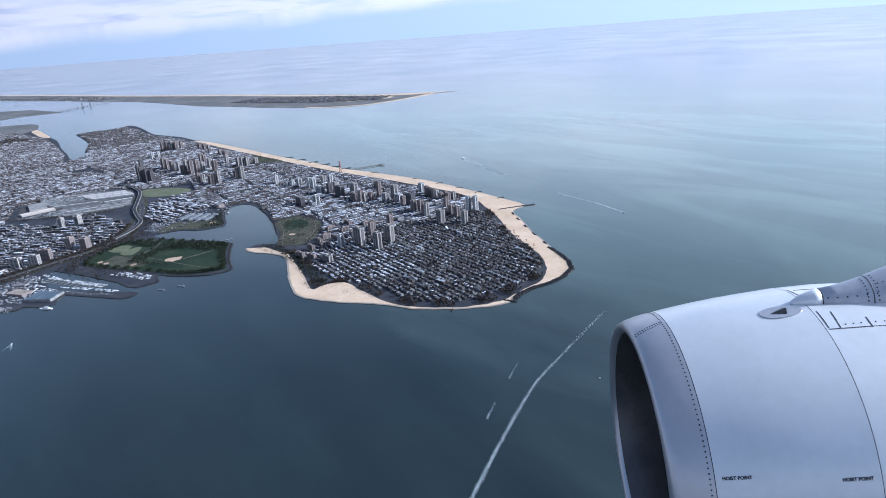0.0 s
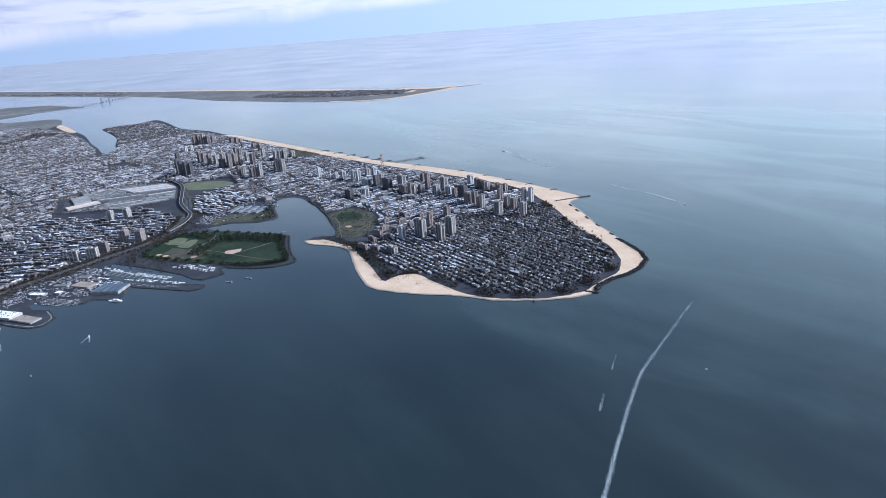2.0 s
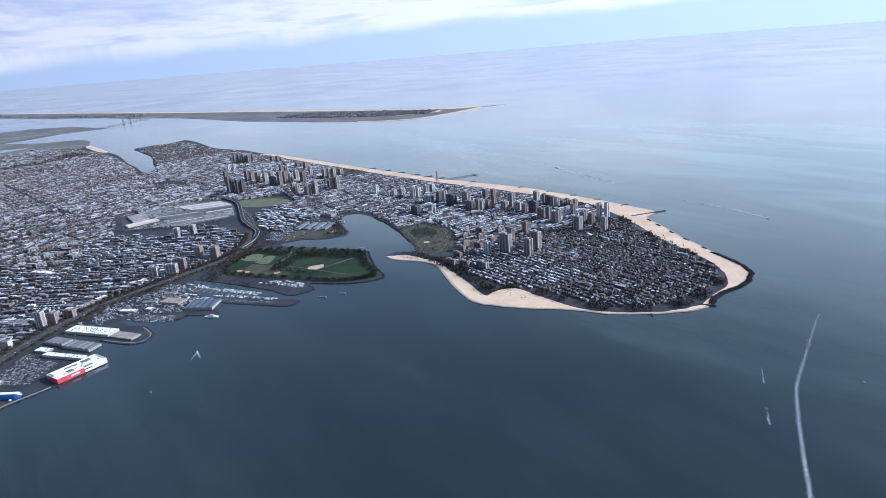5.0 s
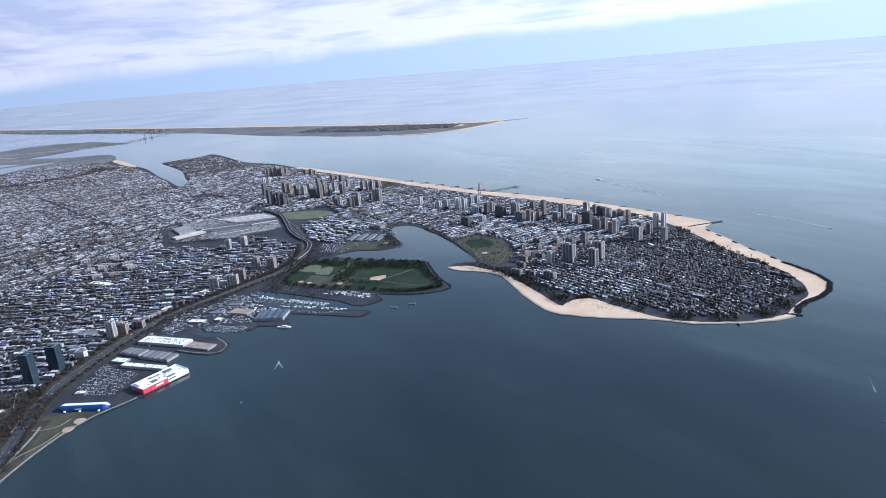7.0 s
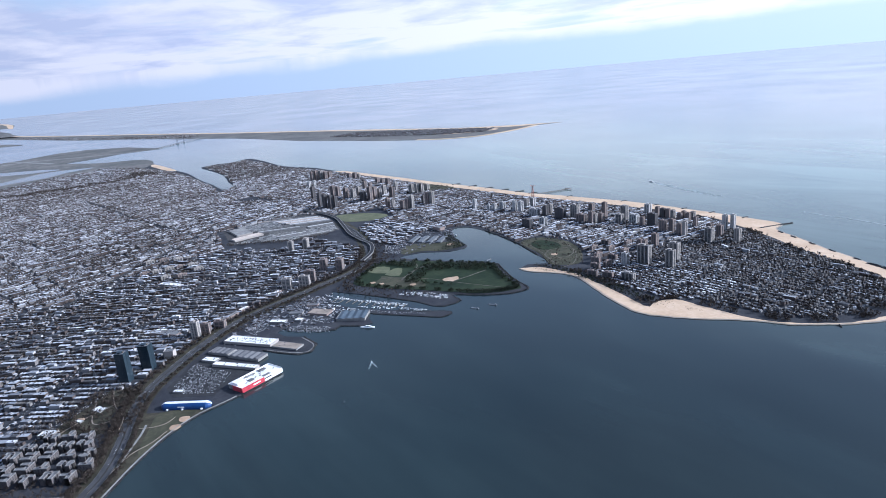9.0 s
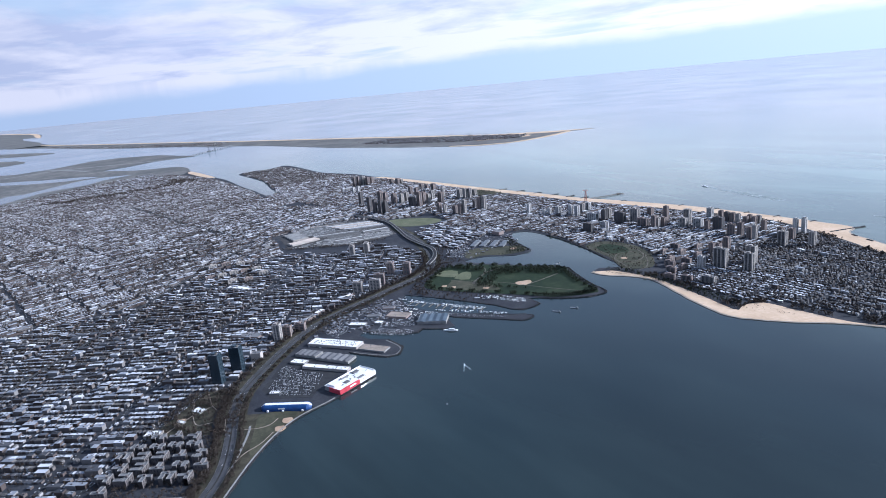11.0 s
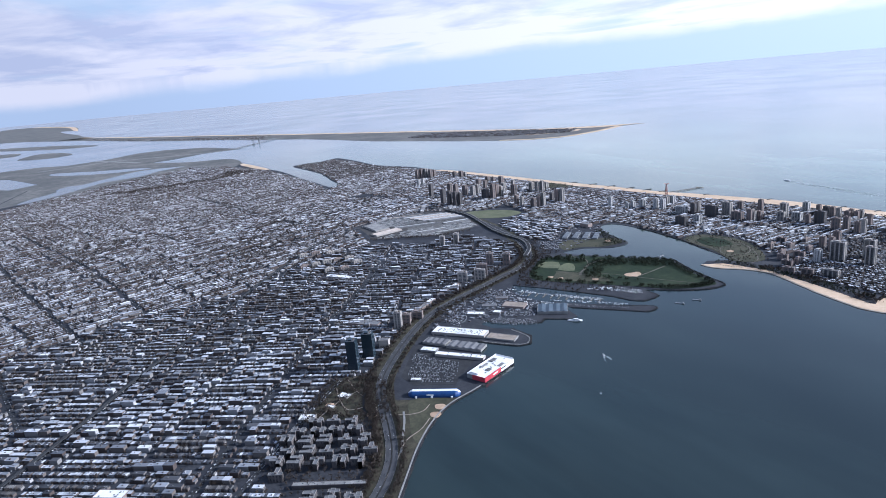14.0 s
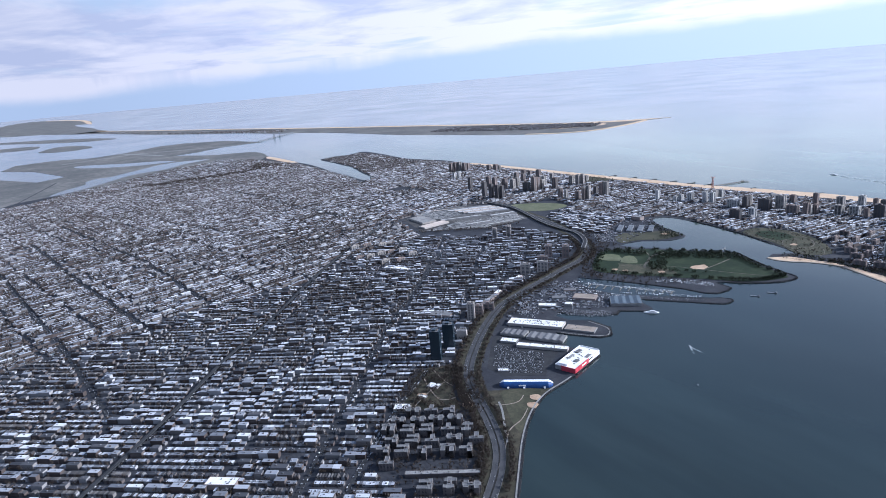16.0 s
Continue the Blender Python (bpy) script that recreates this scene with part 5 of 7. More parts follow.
# cars along the avenues
g = np.random.default_rng(43)
spots = []
for line in AVENUES[1:] + [AVENUES[0]]:
    p = np.array(glide(line, 40))
    keep = g.random(len(p)) < 0.8
    d = np.gradient(p, axis=0)
    d /= np.linalg.norm(d, axis=1, keepdims=True)
    for off in (-0.5, -0.2, 0.2, 0.5):
        some = g.random(len(p)) < (0.55 if abs(off) > 0.3 else 0.25)
        q = p + np.c_[-d[:, 1], d[:, 0]] * off
        spots.append(np.c_[q, np.full(len(p), LAND + 0.06), np.full(len(p), 0.46), np.full(len(p), 0.19), np.full(len(p), 0.15), np.arctan2(d[:, 1], d[:, 0]), np.zeros(len(p))][some])
boxes_mass("cars", np.concatenate(spots), [CAR_PAINT, CAR_PAINT, CAR_PAINT], "cars parked and driving along the avenues", "cars")

yard = np.concatenate([scatter([(66, 112), (60, 128), (50, 134), (42, 128), (38, 118), (30, 106), (34, 98), (52, 98), (66, 96)], 260, 45), scatter([(98, 4), (112, -2), (120, 2), (120, 20), (108, 34), (96, 46), (88, 46)], 160, 46), scatter([(34, 138), (40, 144), (48, 138), (44, 132)], 40, 47)])
g = np.random.default_rng(48)
n = len(yard)
boxes_mass("yard_sheds", np.c_[yard, np.full(n, LAND - 0.02), g.uniform(0.3, 1.6, n), g.uniform(0.3, 0.9, n), g.uniform(0.15, 0.5, n), radians(38) + g.integers(0, 2, n) * radians(90) + g.normal(size=n) * 0.1, np.zeros(n)], [WALLS, GREY_ROOFS, SHINGLE], "small sheds, trailers and stores crowding the yards", "sheds")
plant(np.concatenate([scatter([(68, 108), (62, 128), (50, 140), (46, 134), (58, 118), (62, 102)], 200, 49), scatter([(86, 44), (96, 48), (112, 38), (124, 42), (100, 54), (90, 56)], 160, 50)]), 0.6, 1.1, 16, 49, "bare trees between the yards and the parkway")


# ---- waterfront buildings ----
def low_building(name, at, size, turn, wall, roof, label, category="building", units=0, seed=0, ridges=0, group=""):
    """A low hall: four walls, a roof inside a parapet, skylights or ridges, and plant on top."""
    w, d, h = size
    t = thing(name, pose(at[0], at[1], LAND - 0.02, 0, 0, turn), label, category, group)
    for sx, sy, ww, dd in ((0, d / 2 - 0.06, w, 0.12), (0, 0.06 - d / 2, w, 0.12), (w / 2 - 0.06, 0, 0.12, d - 0.24), (0.06 - w / 2, 0, 0.12, d - 0.24)):
        bm = bmesh.new()
        box(bm, (ww, dd, h), (sx, sy, 0))
        part("wall", bm, wall, t)
    bm = bmesh.new()
    box(bm, (w - 0.24, d - 0.24, 0.08), (0, 0, h - 0.14))
    part("roof", bm, roof, t)
    g = random.Random(seed)
    if units:
        um = box_mesh("roof_unit", (0.3, 0.24, 0.16), ROOF_FELT)
        for k in range(units):
            shared("roof_unit", um, t, pose(g.uniform(-0.42, 0.42) * w, g.uniform(-0.36, 0.36) * d, h - 0.07, 0, 0, g.choice((0, 90))))
    for k in range(ridges):
        bm = bmesh.new()
        x0, x1 = -w / 2 + 0.2 + (w - 0.4) * k / ridges, -w / 2 + 0.2 + (w - 0.4) * (k + 0.92) / ridges
        a = [bm.verts.new(p) for p in ((x0, -d / 2 + 0.2, h - 0.06), (x1, -d / 2 + 0.2, h - 0.06), ((x0 + x1) / 2, -d / 2 + 0.2, h + 0.22))]
        b = [bm.verts.new(p) for p in ((x0, d / 2 - 0.2, h - 0.06), (x1, d / 2 - 0.2, h - 0.06), ((x0 + x1) / 2, d / 2 - 0.2, h + 0.22))]
        bm.faces.new(a), bm.faces.new(b[::-1])
        for i in range(3):
            bm.faces.new((a[i], b[i], b[(i + 1) % 3], a[(i + 1) % 3]))
        bmesh.ops.recalc_face_normals(bm, faces=list(bm.faces))
        part("roof_ridge", bm, roof, t)
    return t


low_building("store", (34.9, 135), (19.4, 5.2, 1.0), 37, TAN_BRICK, WHITE_ROOF, "long store with a white roof crowded with vents", "store", 60, 1)
low_building("store", (23.4, 139.6), (12.5, 5.0, 0.9), 33, CONCRETE, ROOF_FELT, "grey warehouse store with ridged metal roofs", "store", 4, 2, 5)
low_building("store", (33.2, 145.4), (8.4, 4.4, 0.9), 33, CONCRETE, ROOF_FELT, "grey warehouse store with ridged metal roofs", "store", 5, 52, 4)
low_building("store", (29.4, 150.3), (5.6, 2.8, 0.7), 37, CONCRETE, WHITE_ROOF, "small white-roofed shop beside the car park", "shop", 4, 3)
low_building("store", (18.4, 145.2), (16.5, 2.4, 0.9), 38, TAN_BRICK, WHITE_ROOF, "row of shops with a bright white roof", "shops", 12, 4)
low_building("kiosk", (13.1, 163.9), (3.2, 1.6, 0.5), 52, CONCRETE, WHITE_ROOF, "small white building by the car park", "kiosk", 2, 5)
low_building("pier_hall", (21.8, 126.4), (10.2, 4.4, 0.6), 33, CONCRETE, BROWN_ROOF, "flat hall with a brown roof on a pier", "hall", 3, 6)
low_building("marina_hall", (43.7, 105.2), (8.6, 5.0, 0.8), 36, BRICK, BROWN_ROOF, "flat brown-roofed marina workshop", "workshop", 3, 7)
low_building("marina_shed", (42.3, 114.2), (3.0, 2.4, 0.7), 36, CONCRETE, WHITE_ROOF, "white-roofed shed in the boat yard", "shed", 1, 8)
low_building("boat_shed", (50, 112.5), (5.4, 2.2, 0.7), 52, CONCRETE, ROOF_FELT, "grey shed beside the boat yard", "shed", 2, 9)
low_building("boat_shed", (46.5, 121), (6.4, 2.6, 0.7), 44, CONCRETE, WHITE_ROOF, "pale shed near the parkway", "shed", 2, 10)
low_building("boat_shed", (54, 104), (4.4, 2.4, 0.6), 52, BRICK, ROOF_FELT, "brick shed in the boat yard", "shed", 2, 11)
low_building("catering_hall", (30.4, 97.6), (11.0, 8.4, 1.1), 50, CONCRETE, TEAL_ROOF, "waterfront hall with ridged blue-grey metal roofs", "hall", 0, 12, 4)
low_building("park_house", (17.8, 185), (3.6, 2.6, 0.45), 30, CONCRETE, WHITE_ROOF, "pale park building among bare trees", "park building", 2, 13)
low_building("park_house", (14.2, 190.6), (2.6, 1.2, 0.4), 30, CONCRETE, WHITE_ROOF, "small pale shelter in the park", "shelter", 0, 14)
low_building("corner_store", (11.6, 198.2), (4.4, 3.0, 0.9), 52, TAN_BRICK, WHITE_ROOF, "white-roofed corner building beside the park", "building", 5, 15)
low_building("school", (66.6, 157.6), (13.0, 4.0, 1.1), 40, BRICK, ROOF_FELT, "long flat brick school among row houses", "school", 9, 16)
low_building("school", (130, 143), (13.0, 3.2, 1.2), 33, TAN_BRICK, WHITE_ROOF, "pale school with a white roof", "school", 8, 17)
low_building("school", (6, 247), (7.6, 3.0, 1.4), 52, BRICK, WHITE_ROOF, "large white-roofed building among row houses", "building", 8, 18)
low_building("office_block", (42.5, 160.5), (3.4, 2.2, 2.8), 52, TAN_BRICK, ROOF_FELT, "tan office block beside the glass towers", "office block", 3, 19)
low_building("depot_shed", (212, 86.6), (19.0, 9.5, 0.9), 0, TAN_BRICK, CONCRETE, "broad pale-roofed workshop of the rail depot", "workshop", 6, 20, 5)
low_building("depot_shed", (195.2, 87.6), (6.4, 18.0, 0.9), 8, TAN_BRICK, TAN_ROOF, "long tan-roofed workshop of the rail depot", "workshop", 5, 21, 2)
SHEDS = [(220, 51, 28, 3.0, "c"), (216.4, 49.5, 29, 3.2, "w"), (212.6, 48, 27, 3.2, "t"), (208.8, 47.2, 27, 3.2, "w"), (205, 46.4, 26, 3.2, "t"), (201.2, 45.8, 25, 3.2, "w"), (197.4, 45, 22, 3.0, "c"), (187, 44.5, 16, 2.6, "w"), (183, 45, 15, 1.8, "c"), (198, 67, 25, 1.8, "w"), (195, 66, 26, 1.6, "c"), (178.6, 66, 17, 2.0, "w"), (174.6, 67, 15, 2.0, "c"), (225, 60, 22, 1.6, "t"), (228.6, 56, 20, 1.8, "c"), (168.6, 56, 22, 1.4, "w"), (241, 46, 12, 2.0, "w"), (236, 45, 11, 1.8, "c")]
for k, (x, y, long, deep, c) in enumerate(SHEDS):
    low_building("train_shed", (x, y), (long, deep, 0.7), 71 if x > 190 else 80, CONCRETE, {"w": RAIL_CARS, "t": TAN_ROOF, "c": ROOF_FELT}[c], "long pale train shed in the rail depot", "train shed", 3, 30 + k, 0, "train sheds")
for k, (x, y) in enumerate(((97, 14), (101, 17.2), (105, 20.4), (109, 23.6))):
    low_building("bus_shed", (x, y), (12.0, 2.6, 0.8), -52, STEEL, STEEL, "long dark grey shed beside the creek", "shed", 2, 40 + k, 3, "creekside sheds")
low_building("warehouse", (117, 3), (6.0, 3.6, 1.9), 8, BRICK, ROOF_FELT, "dark square warehouse at the creek head", "warehouse", 4, 50)
for k, (x, y) in enumerate(((80, 110), (77.4, 115), (74, 121), (70.4, 127), (66.6, 132.4), (64, 137))):
    low_building("parkside_block", (x, y), (4.6, 1.9, 1.0), 118 + 2 * (k % 3), BRICK, (WHITE_ROOF, CONCRETE, ROOF_FELT)[k % 3], "long low apartment block with a pale roof near the parkway", "apartment building", 3, 70 + k, 0, "parkside blocks")
low_building("garden_slab", (-20.9, 204), (17.0, 1.5, 1.0), 56, DARK_BRICK, CONCRETE, "long low brick slab with a pale roof", "apartment building", 12, 51)

# the mall on the sea wall: a white roof and a red front towards the water
mall = thing("mall", pose(4.3, 142.9, LAND - 0.02, 0, 0, 111), "mall with a white roof and red front on the sea wall", "mall")
for name, size, at, mat, label in (
    ("body", (15.2, 6.6, 1.3), (0, 0, 0), CONCRETE, ""), ("roof", (14.8, 6.2, 0.05), (0, 0, 1.28), WHITE_ROOF, ""),
    ("front", (8.2, 0.14, 1.5), (3.6, 3.34, 0), RED_PAINT, "red cladding"), ("front", (0.14, 4.4, 1.5), (7.68, 1.0, 0), RED_PAINT, "red cladding"),
    ("sign", (2.6, 0.06, 0.42), (2.4, 3.45, 0.65), WHITE_PAINT, "plain white sign bar"), ("front", (7.0, 0.1, 1.36), (-4.05, 3.33, 0), WHITE_PAINT, "white cladding"),
    ("window", (2.6, 0.06, 0.34), (-1.9, 3.41, 0.75), DARK_GLASS, ""), ("terrace", (2.8, 1.2, 0.03), (-2.2, 2.2, 1.34), ROOF_FELT, "dark sunken roof terrace"),
    ("parapet", (15.2, 0.14, 0.28), (0, -3.22, 1.3), WHITE_PAINT, ""), ("parapet", (0.14, 6.2, 0.28), (-7.5, 0, 1.3), WHITE_PAINT, ""),
    ("penthouse", (3.0, 3.0, 0.5), (5.4, -1.2, 1.32), WHITE_PAINT, ""), ("plant_room", (2.4, 1.2, 0.3), (-3.6, -1.6, 1.32), ROOF_FELT, ""), ("plant_room", (1.6, 1.4, 0.25), (2.6, 1.0, 1.32), ROOF_FELT, ""), ("plant_room", (3.0, 0.7, 0.22), (0.6, -1.8, 1.32), CONCRETE, "")):
    bm = bmesh.new()
    box(bm, size, at, 0, 0, 0.015)
    part(name, bm, mat, mall, label)
um = box_mesh("roof_unit", (0.4, 0.32, 0.14), CONCRETE)
g = random.Random(3)
for k in range(34):
    shared("roof_unit", um, mall, pose(g.uniform(-6.4, 6.4), g.uniform(-2.8, 1.4), 1.32))

# the blue sports dome
dome = thing("sports_dome", pose(1.7, 164.0, LAND, 0, 0, 52), "long blue air-supported sports dome with a white top", "sports dome")
for lo, hi, mat, name in ((0, 66, BLUE_FABRIC, "side"), (66, 104, WHITE_PAINT, "crown"), (104, 180, BLUE_FABRIC, "side")):
    bm = bmesh.new()
    rows = []
    for i in range(25):
        u = i / 24
        end = min(1.0, math.sin(math.pi * min(u, 1 - u) / 0.16) if min(u, 1 - u) < 0.08 else 1.0)
        end = max(0.25, end)
        rows.append([bm.verts.new(((u - 0.5) * 15.0, 1.75 * end * math.cos(radians(a)), 1.55 * (0.35 + 0.65 * end) * math.sin(radians(a)) ** 0.8 if a not in (0, 180) else 0.0)) for a in np.linspace(lo, hi, 7)])
    for r, s in zip(rows, rows[1:]):
        for k in range(6):
            bm.faces.new((r[k], r[k + 1], s[k + 1], s[k]))
    bm.faces.new(rows[0])
    bm.faces.new(rows[-1][::-1])
    bmesh.ops.recalc_face_normals(bm, faces=list(bm.faces))
    part(name, bm, mat, dome, "blue fabric" if mat is BLUE_FABRIC else "white fabric")
bm = bmesh.new()
box(bm, (2.0, 0.05, 0.35), (1.0, 1.68, 0.55), 0, 0, 0.01)
part("sign", bm, WHITE_PAINT, dome, "plain pale sign bar")
for sx in (-5.2, 0.5, 5.0):
    bm = bmesh.new()
    box(bm, (0.5, 0.5, 0.4), (sx, 1.95, 0))
    part("entrance", bm, WHITE_PAINT, dome)


# garden apartments: six-storey blocks with crossing wings
def garden_block(x, y, turn, wings):
    t = thing("garden_apartments", pose(x, y, LAND - 0.02, 0, 0, turn), "six-storey brick apartment block with projecting wings", "apartment building", "garden apartments")
    for i, (w, d, ox, oy) in enumerate(wings):
        top = 1.9 + 0.004 * i
        bm = bmesh.new()
        box(bm, (w, d, top), (ox, oy, 0))
        part("wing", bm, DARK_BRICK, t)
        bm = bmesh.new()
        for sx, sy, ww, dd in ((0, d / 2 - 0.05, w, 0.1), (0, 0.05 - d / 2, w, 0.1), (w / 2 - 0.05, 0, 0.1, d - 0.2), (0.05 - w / 2, 0, 0.1, d - 0.2)):
            box(bm, (ww, dd, 0.12), (ox + sx, oy + sy, top + 0.002 * i))
        part("parapet", bm, CONCRETE, t, "pale roof edge")
        bm = bmesh.new()
        box(bm, (w - 0.2, d - 0.2, 0.04), (ox, oy, top))
        part("roof", bm, ROOF_FELT, t)
        band = box_mesh("window_band", (w - 0.1, d + 0.02, 0.11) if w > d else (w + 0.02, d - 0.1, 0.11), DARK_GLASS)
        for k in range(5):
            shared("window_band", band, t, Matrix.Translation((ox, oy, 0.2 + k * 0.34)))
        n = max(2, int(max(w, d) / 0.8))
        pm = box_mesh("pier", (0.36, d + 0.05, 1.9) if w > d else (w + 0.05, 0.36, 1.9), DARK_BRICK)
        for k in range(n + 1):
            off = (k / n - 0.5) * (max(w, d) - 0.36)
            shared("pier", pm, t, Matrix.Translation((ox + off, oy, 0) if w > d else (ox, oy + off, 0)))
    bm = bmesh.new()
    box(bm, (0.55, 0.5, 0.4), (wings[0][2], wings[0][3], 1.92), 0, 0, 0.03)
    part("bulkhead", bm, DARK_BRICK, t)
    return t


GARDENS = [[(4.0, 1.05, 0, 0), (1.05, 2.6, -1.1, 0.2), (1.05, 2.4, 1.2, -0.1)], [(3.4, 1.05, 0, 0.7), (1.05, 2.8, 0, -0.4)], [(1.05, 3.6, -1.2, 0), (2.6, 1.05, 0.2, 1.1), (2.2, 1.05, 0.1, -1.0)]]
firsts = [None, None, None]
g = random.Random(8)
for i in range(-5, 7):
    for j in range(-4, 5):
        u, v = i * 5.0 + (j % 2) * 1.8, j * 4.6
        c, s = math.cos(radians(56)), math.sin(radians(56))
        x, y = -8.5 + u * c - v * s, 199.5 + u * s + v * c
        x, y = x + g.uniform(-0.5, 0.5), y + g.uniform(-0.5, 0.5)
        if inside(x, y, HAVEN) and gap_to(np.array([(x, y)]), parkway)[0] > 4.2 and math.hypot(x - 11.6, y - 198.2) > 4.4 and gap_to(np.array([(x, y)]), [(-15, 212), (-26, 196)])[0] > 3.6:
            k, turn = g.randrange(3), 56 + g.choice((0, 0, 90, 180))
            if firsts[k] is None:
                firsts[k] = garden_block(x, y, turn, GARDENS[k])
            else:
                copy_thing(firsts[k], pose(x, y, LAND - 0.02, 0, 0, turn))
# brick slabs by the creek park
for x, y, turn in ((-1, 4.5, 20), (4.5, -3, 8), (10.5, -9.5, 8), (14.5, -15, 98), (17.5, -26, 98), (3.5, -9, 98), (8, -17, 8), (-7, 2, 20), (18, -38, 98), (24, -22, 98), (26, -32, 8), (10, -27, 98)):
    apartment_tower(x, y, 2.3, 4.2, 1.5, turn, *KINDS["b"], "brick slabs by the creek park")
# a row of brown apartment slabs further inland
for k, (x, y) in enumerate(((159, 150), (158, 144.5), (158, 138.5), (158, 133), (156, 127.5), (180, 144), (180, 137), (174, 131), (143, 143), (141, 136), (146, 127))):
    apartment_tower(x, y, 1.9 + 0.2 * (k % 3), 4.4, 1.5, 100 if k % 2 else 94, *KINDS["t" if k % 3 else "b"], "brown slabs inland")

# ---- the ocean front ----
jump = thing("parachute_jump", pose(139, -85, LAND), "tall open red steel lattice tower with a wide ring on top", "tower")
for k in range(6):
    a = k * math.tau / 6
    bm = bmesh.new()
    beam(bm, (0.95 * math.cos(a), 0.95 * math.sin(a), 0), (0.34 * math.cos(a), 0.34 * math.sin(a), 7.4), 0.09, 5)
    part("leg", bm, RED_STEEL, jump)
    for z in (1.2, 2.6, 4.0, 5.4, 6.8):
        r0, r1 = 0.95 - 0.61 * z / 7.4, 0.95 - 0.61 * min(z + 0.5, 7.4) / 7.4
        b = a + math.tau / 6
        bm = bmesh.new()
        beam(bm, (r0 * math.cos(a), r0 * math.sin(a), z), (r1 * math.cos(b), r1 * math.sin(b), z + 0.5), 0.045, 4)
        part("brace", bm, RED_STEEL, jump)
    bm = bmesh.new()
    beam(bm, (0.2 * math.cos(a), 0.2 * math.sin(a), 7.4), (1.5 * math.cos(a), 1.5 * math.sin(a), 7.75), 0.07, 4)
    part("arm", bm, RED_STEEL, jump)
bm = bmesh.new()
for k in range(24):
    a, b = k * math.tau / 24, (k + 1) * math.tau / 24
    beam(bm, (1.5 * math.cos(a), 1.5 * math.sin(a), 7.75), (1.5 * math.cos(b), 1.5 * math.sin(b), 7.75), 0.08, 4)
part("ring", bm, RED_STEEL, jump)

pier = thing("fishing_pier", pose(0, 0, 0), "long dark timber pier with a wide end over the sea", "pier")
bm = bmesh.new()
ribbon_mesh(bm, [(144, -94), (141.5, -104), (139, -116)], 0.9, 0.62, 0.14)
part("deck", bm, TIMBER, pier)
bm = bmesh.new()
box(bm, (5.0, 1.6, 0.15), (138.8, -116.4, 0.49), radians(12))
part("head", bm, TIMBER, pier)
pile = box_mesh("pile", (0.14, 0.14, 1.5), TIMBER)
for k in range(16):
    for sx in (-0.35, 0.35):
        shared("pile", pile, pier, pose(143.6 - 4.6 * k / 15 + sx, -95 - 21 * k / 15, -0.98))


def rocks(name, line, half, count, low, high, label, category, seed, kind="stuff"):
    """Tumbled boulders along a line."""
    g = np.random.default_rng(seed)
    pts = np.array(line, float)
    seg = np.hypot(*np.diff(pts, axis=0).T)
    at = g.uniform(0, seg.sum(), count)
    acc = np.r_[0, np.cumsum(seg)]
    i = np.clip(np.searchsorted(acc, at) - 1, 0, len(seg) - 1)
    f = ((at - acc[i]) / seg[i])[:, None]
    p = pts[i] * (1 - f) + pts[i + 1] * f + g.uniform(-half, half, (count, 2))
    s = g.uniform(low, high, count)
    base = np.array(((1, 0, 0), (-1, 0, 0), (0, 1, 0), (0, -1, 0), (0, 0, 1), (0, 0, -1)), float)
    v = base[None] * s[:, None, None] * g.uniform(0.6, 1.3, (count, 6, 1)) + g.normal(size=(count, 6, 3)) * 0.15 * s[:, None, None]
    v[:, :, :2] += p[:, None]
    v[:, :, 2] += g.uniform(0.0, 0.18, count)[:, None]
    f8 = np.array(((0, 2, 4), (2, 1, 4), (1, 3, 4), (3, 0, 4), (2, 0, 5), (1, 2, 5), (3, 1, 5), (0, 3, 5)))
    faces = (np.arange(count)[:, None, None] * 6 + f8[None]).reshape(-1, 3)
    ob = mass(name, v.reshape(-1, 3), faces, None, [ROCK], label, category)
    return tagged(ob, kind=kind)


rocks("breakwater", [(-68, -76), (-76, -73.4), (-84, -70.2), (-91, -65.2), (-94.6, -57), (-95.4, -50), (-94.4, -43), (-95, -36), (-97.4, -31)], 0.75, 2600, 0.2, 0.5, "dark curved rock breakwater round the point", "breakwater", 1)
rocks("breakwater", glide([(21, 55), (15, 50), (9, 43), (6.8, 38), (7, 32), (14, 30), (22, 28), (33, 24), (42, 20)], 4), 0.4, 1500, 0.12, 0.32, "dark rock edge of the waterside park", "breakwater", 2)
rocks("breakwater", [(25, 134), (20, 131), (13, 126), (12, 122), (17, 118), (26, 119)], 0.32, 900, 0.1, 0.26, "dark rock edge of the pier", "breakwater", 3)
rocks("breakwater", [(39, 122), (31, 116), (24, 108), (26, 105), (20, 99)], 0.32, 900, 0.1, 0.26, "dark rock edge of the boat yard", "breakwater", 4)
rocks("breakwater", [(27.6, 90.4), (20.2, 84.6), (13, 79), (6.8, 74.4), (6, 72), (7, 69), (8.5, 68.2), (11.4, 70.4), (16.4, 76), (24.9, 83)], 0.32, 900, 0.1, 0.26, "dark rock mole of the marina", "breakwater", 5)
rocks("breakwater", [(51.4, 83.7), (38.8, 77.2), (26.4, 71.5), (18.6, 69.9), (14.9, 67.1), (14.4, 62), (15.6, 58.7), (23, 58)], 0.32, 900, 0.1, 0.26, "dark rock edge of the boat park", "breakwater", 6)
rocks("breakwater", west_line[9:], 0.25, 1800, 0.08, 0.2, "dark stones at the foot of the sea wall", "sea wall", 7)
rocks("breakwater", [(40, -1.2), (60, -7.2), (82, -11.2), (94, -12.2)], 0.35, 400, 0.2, 0.45, "dark stones along the creek bank", "bank", 8)


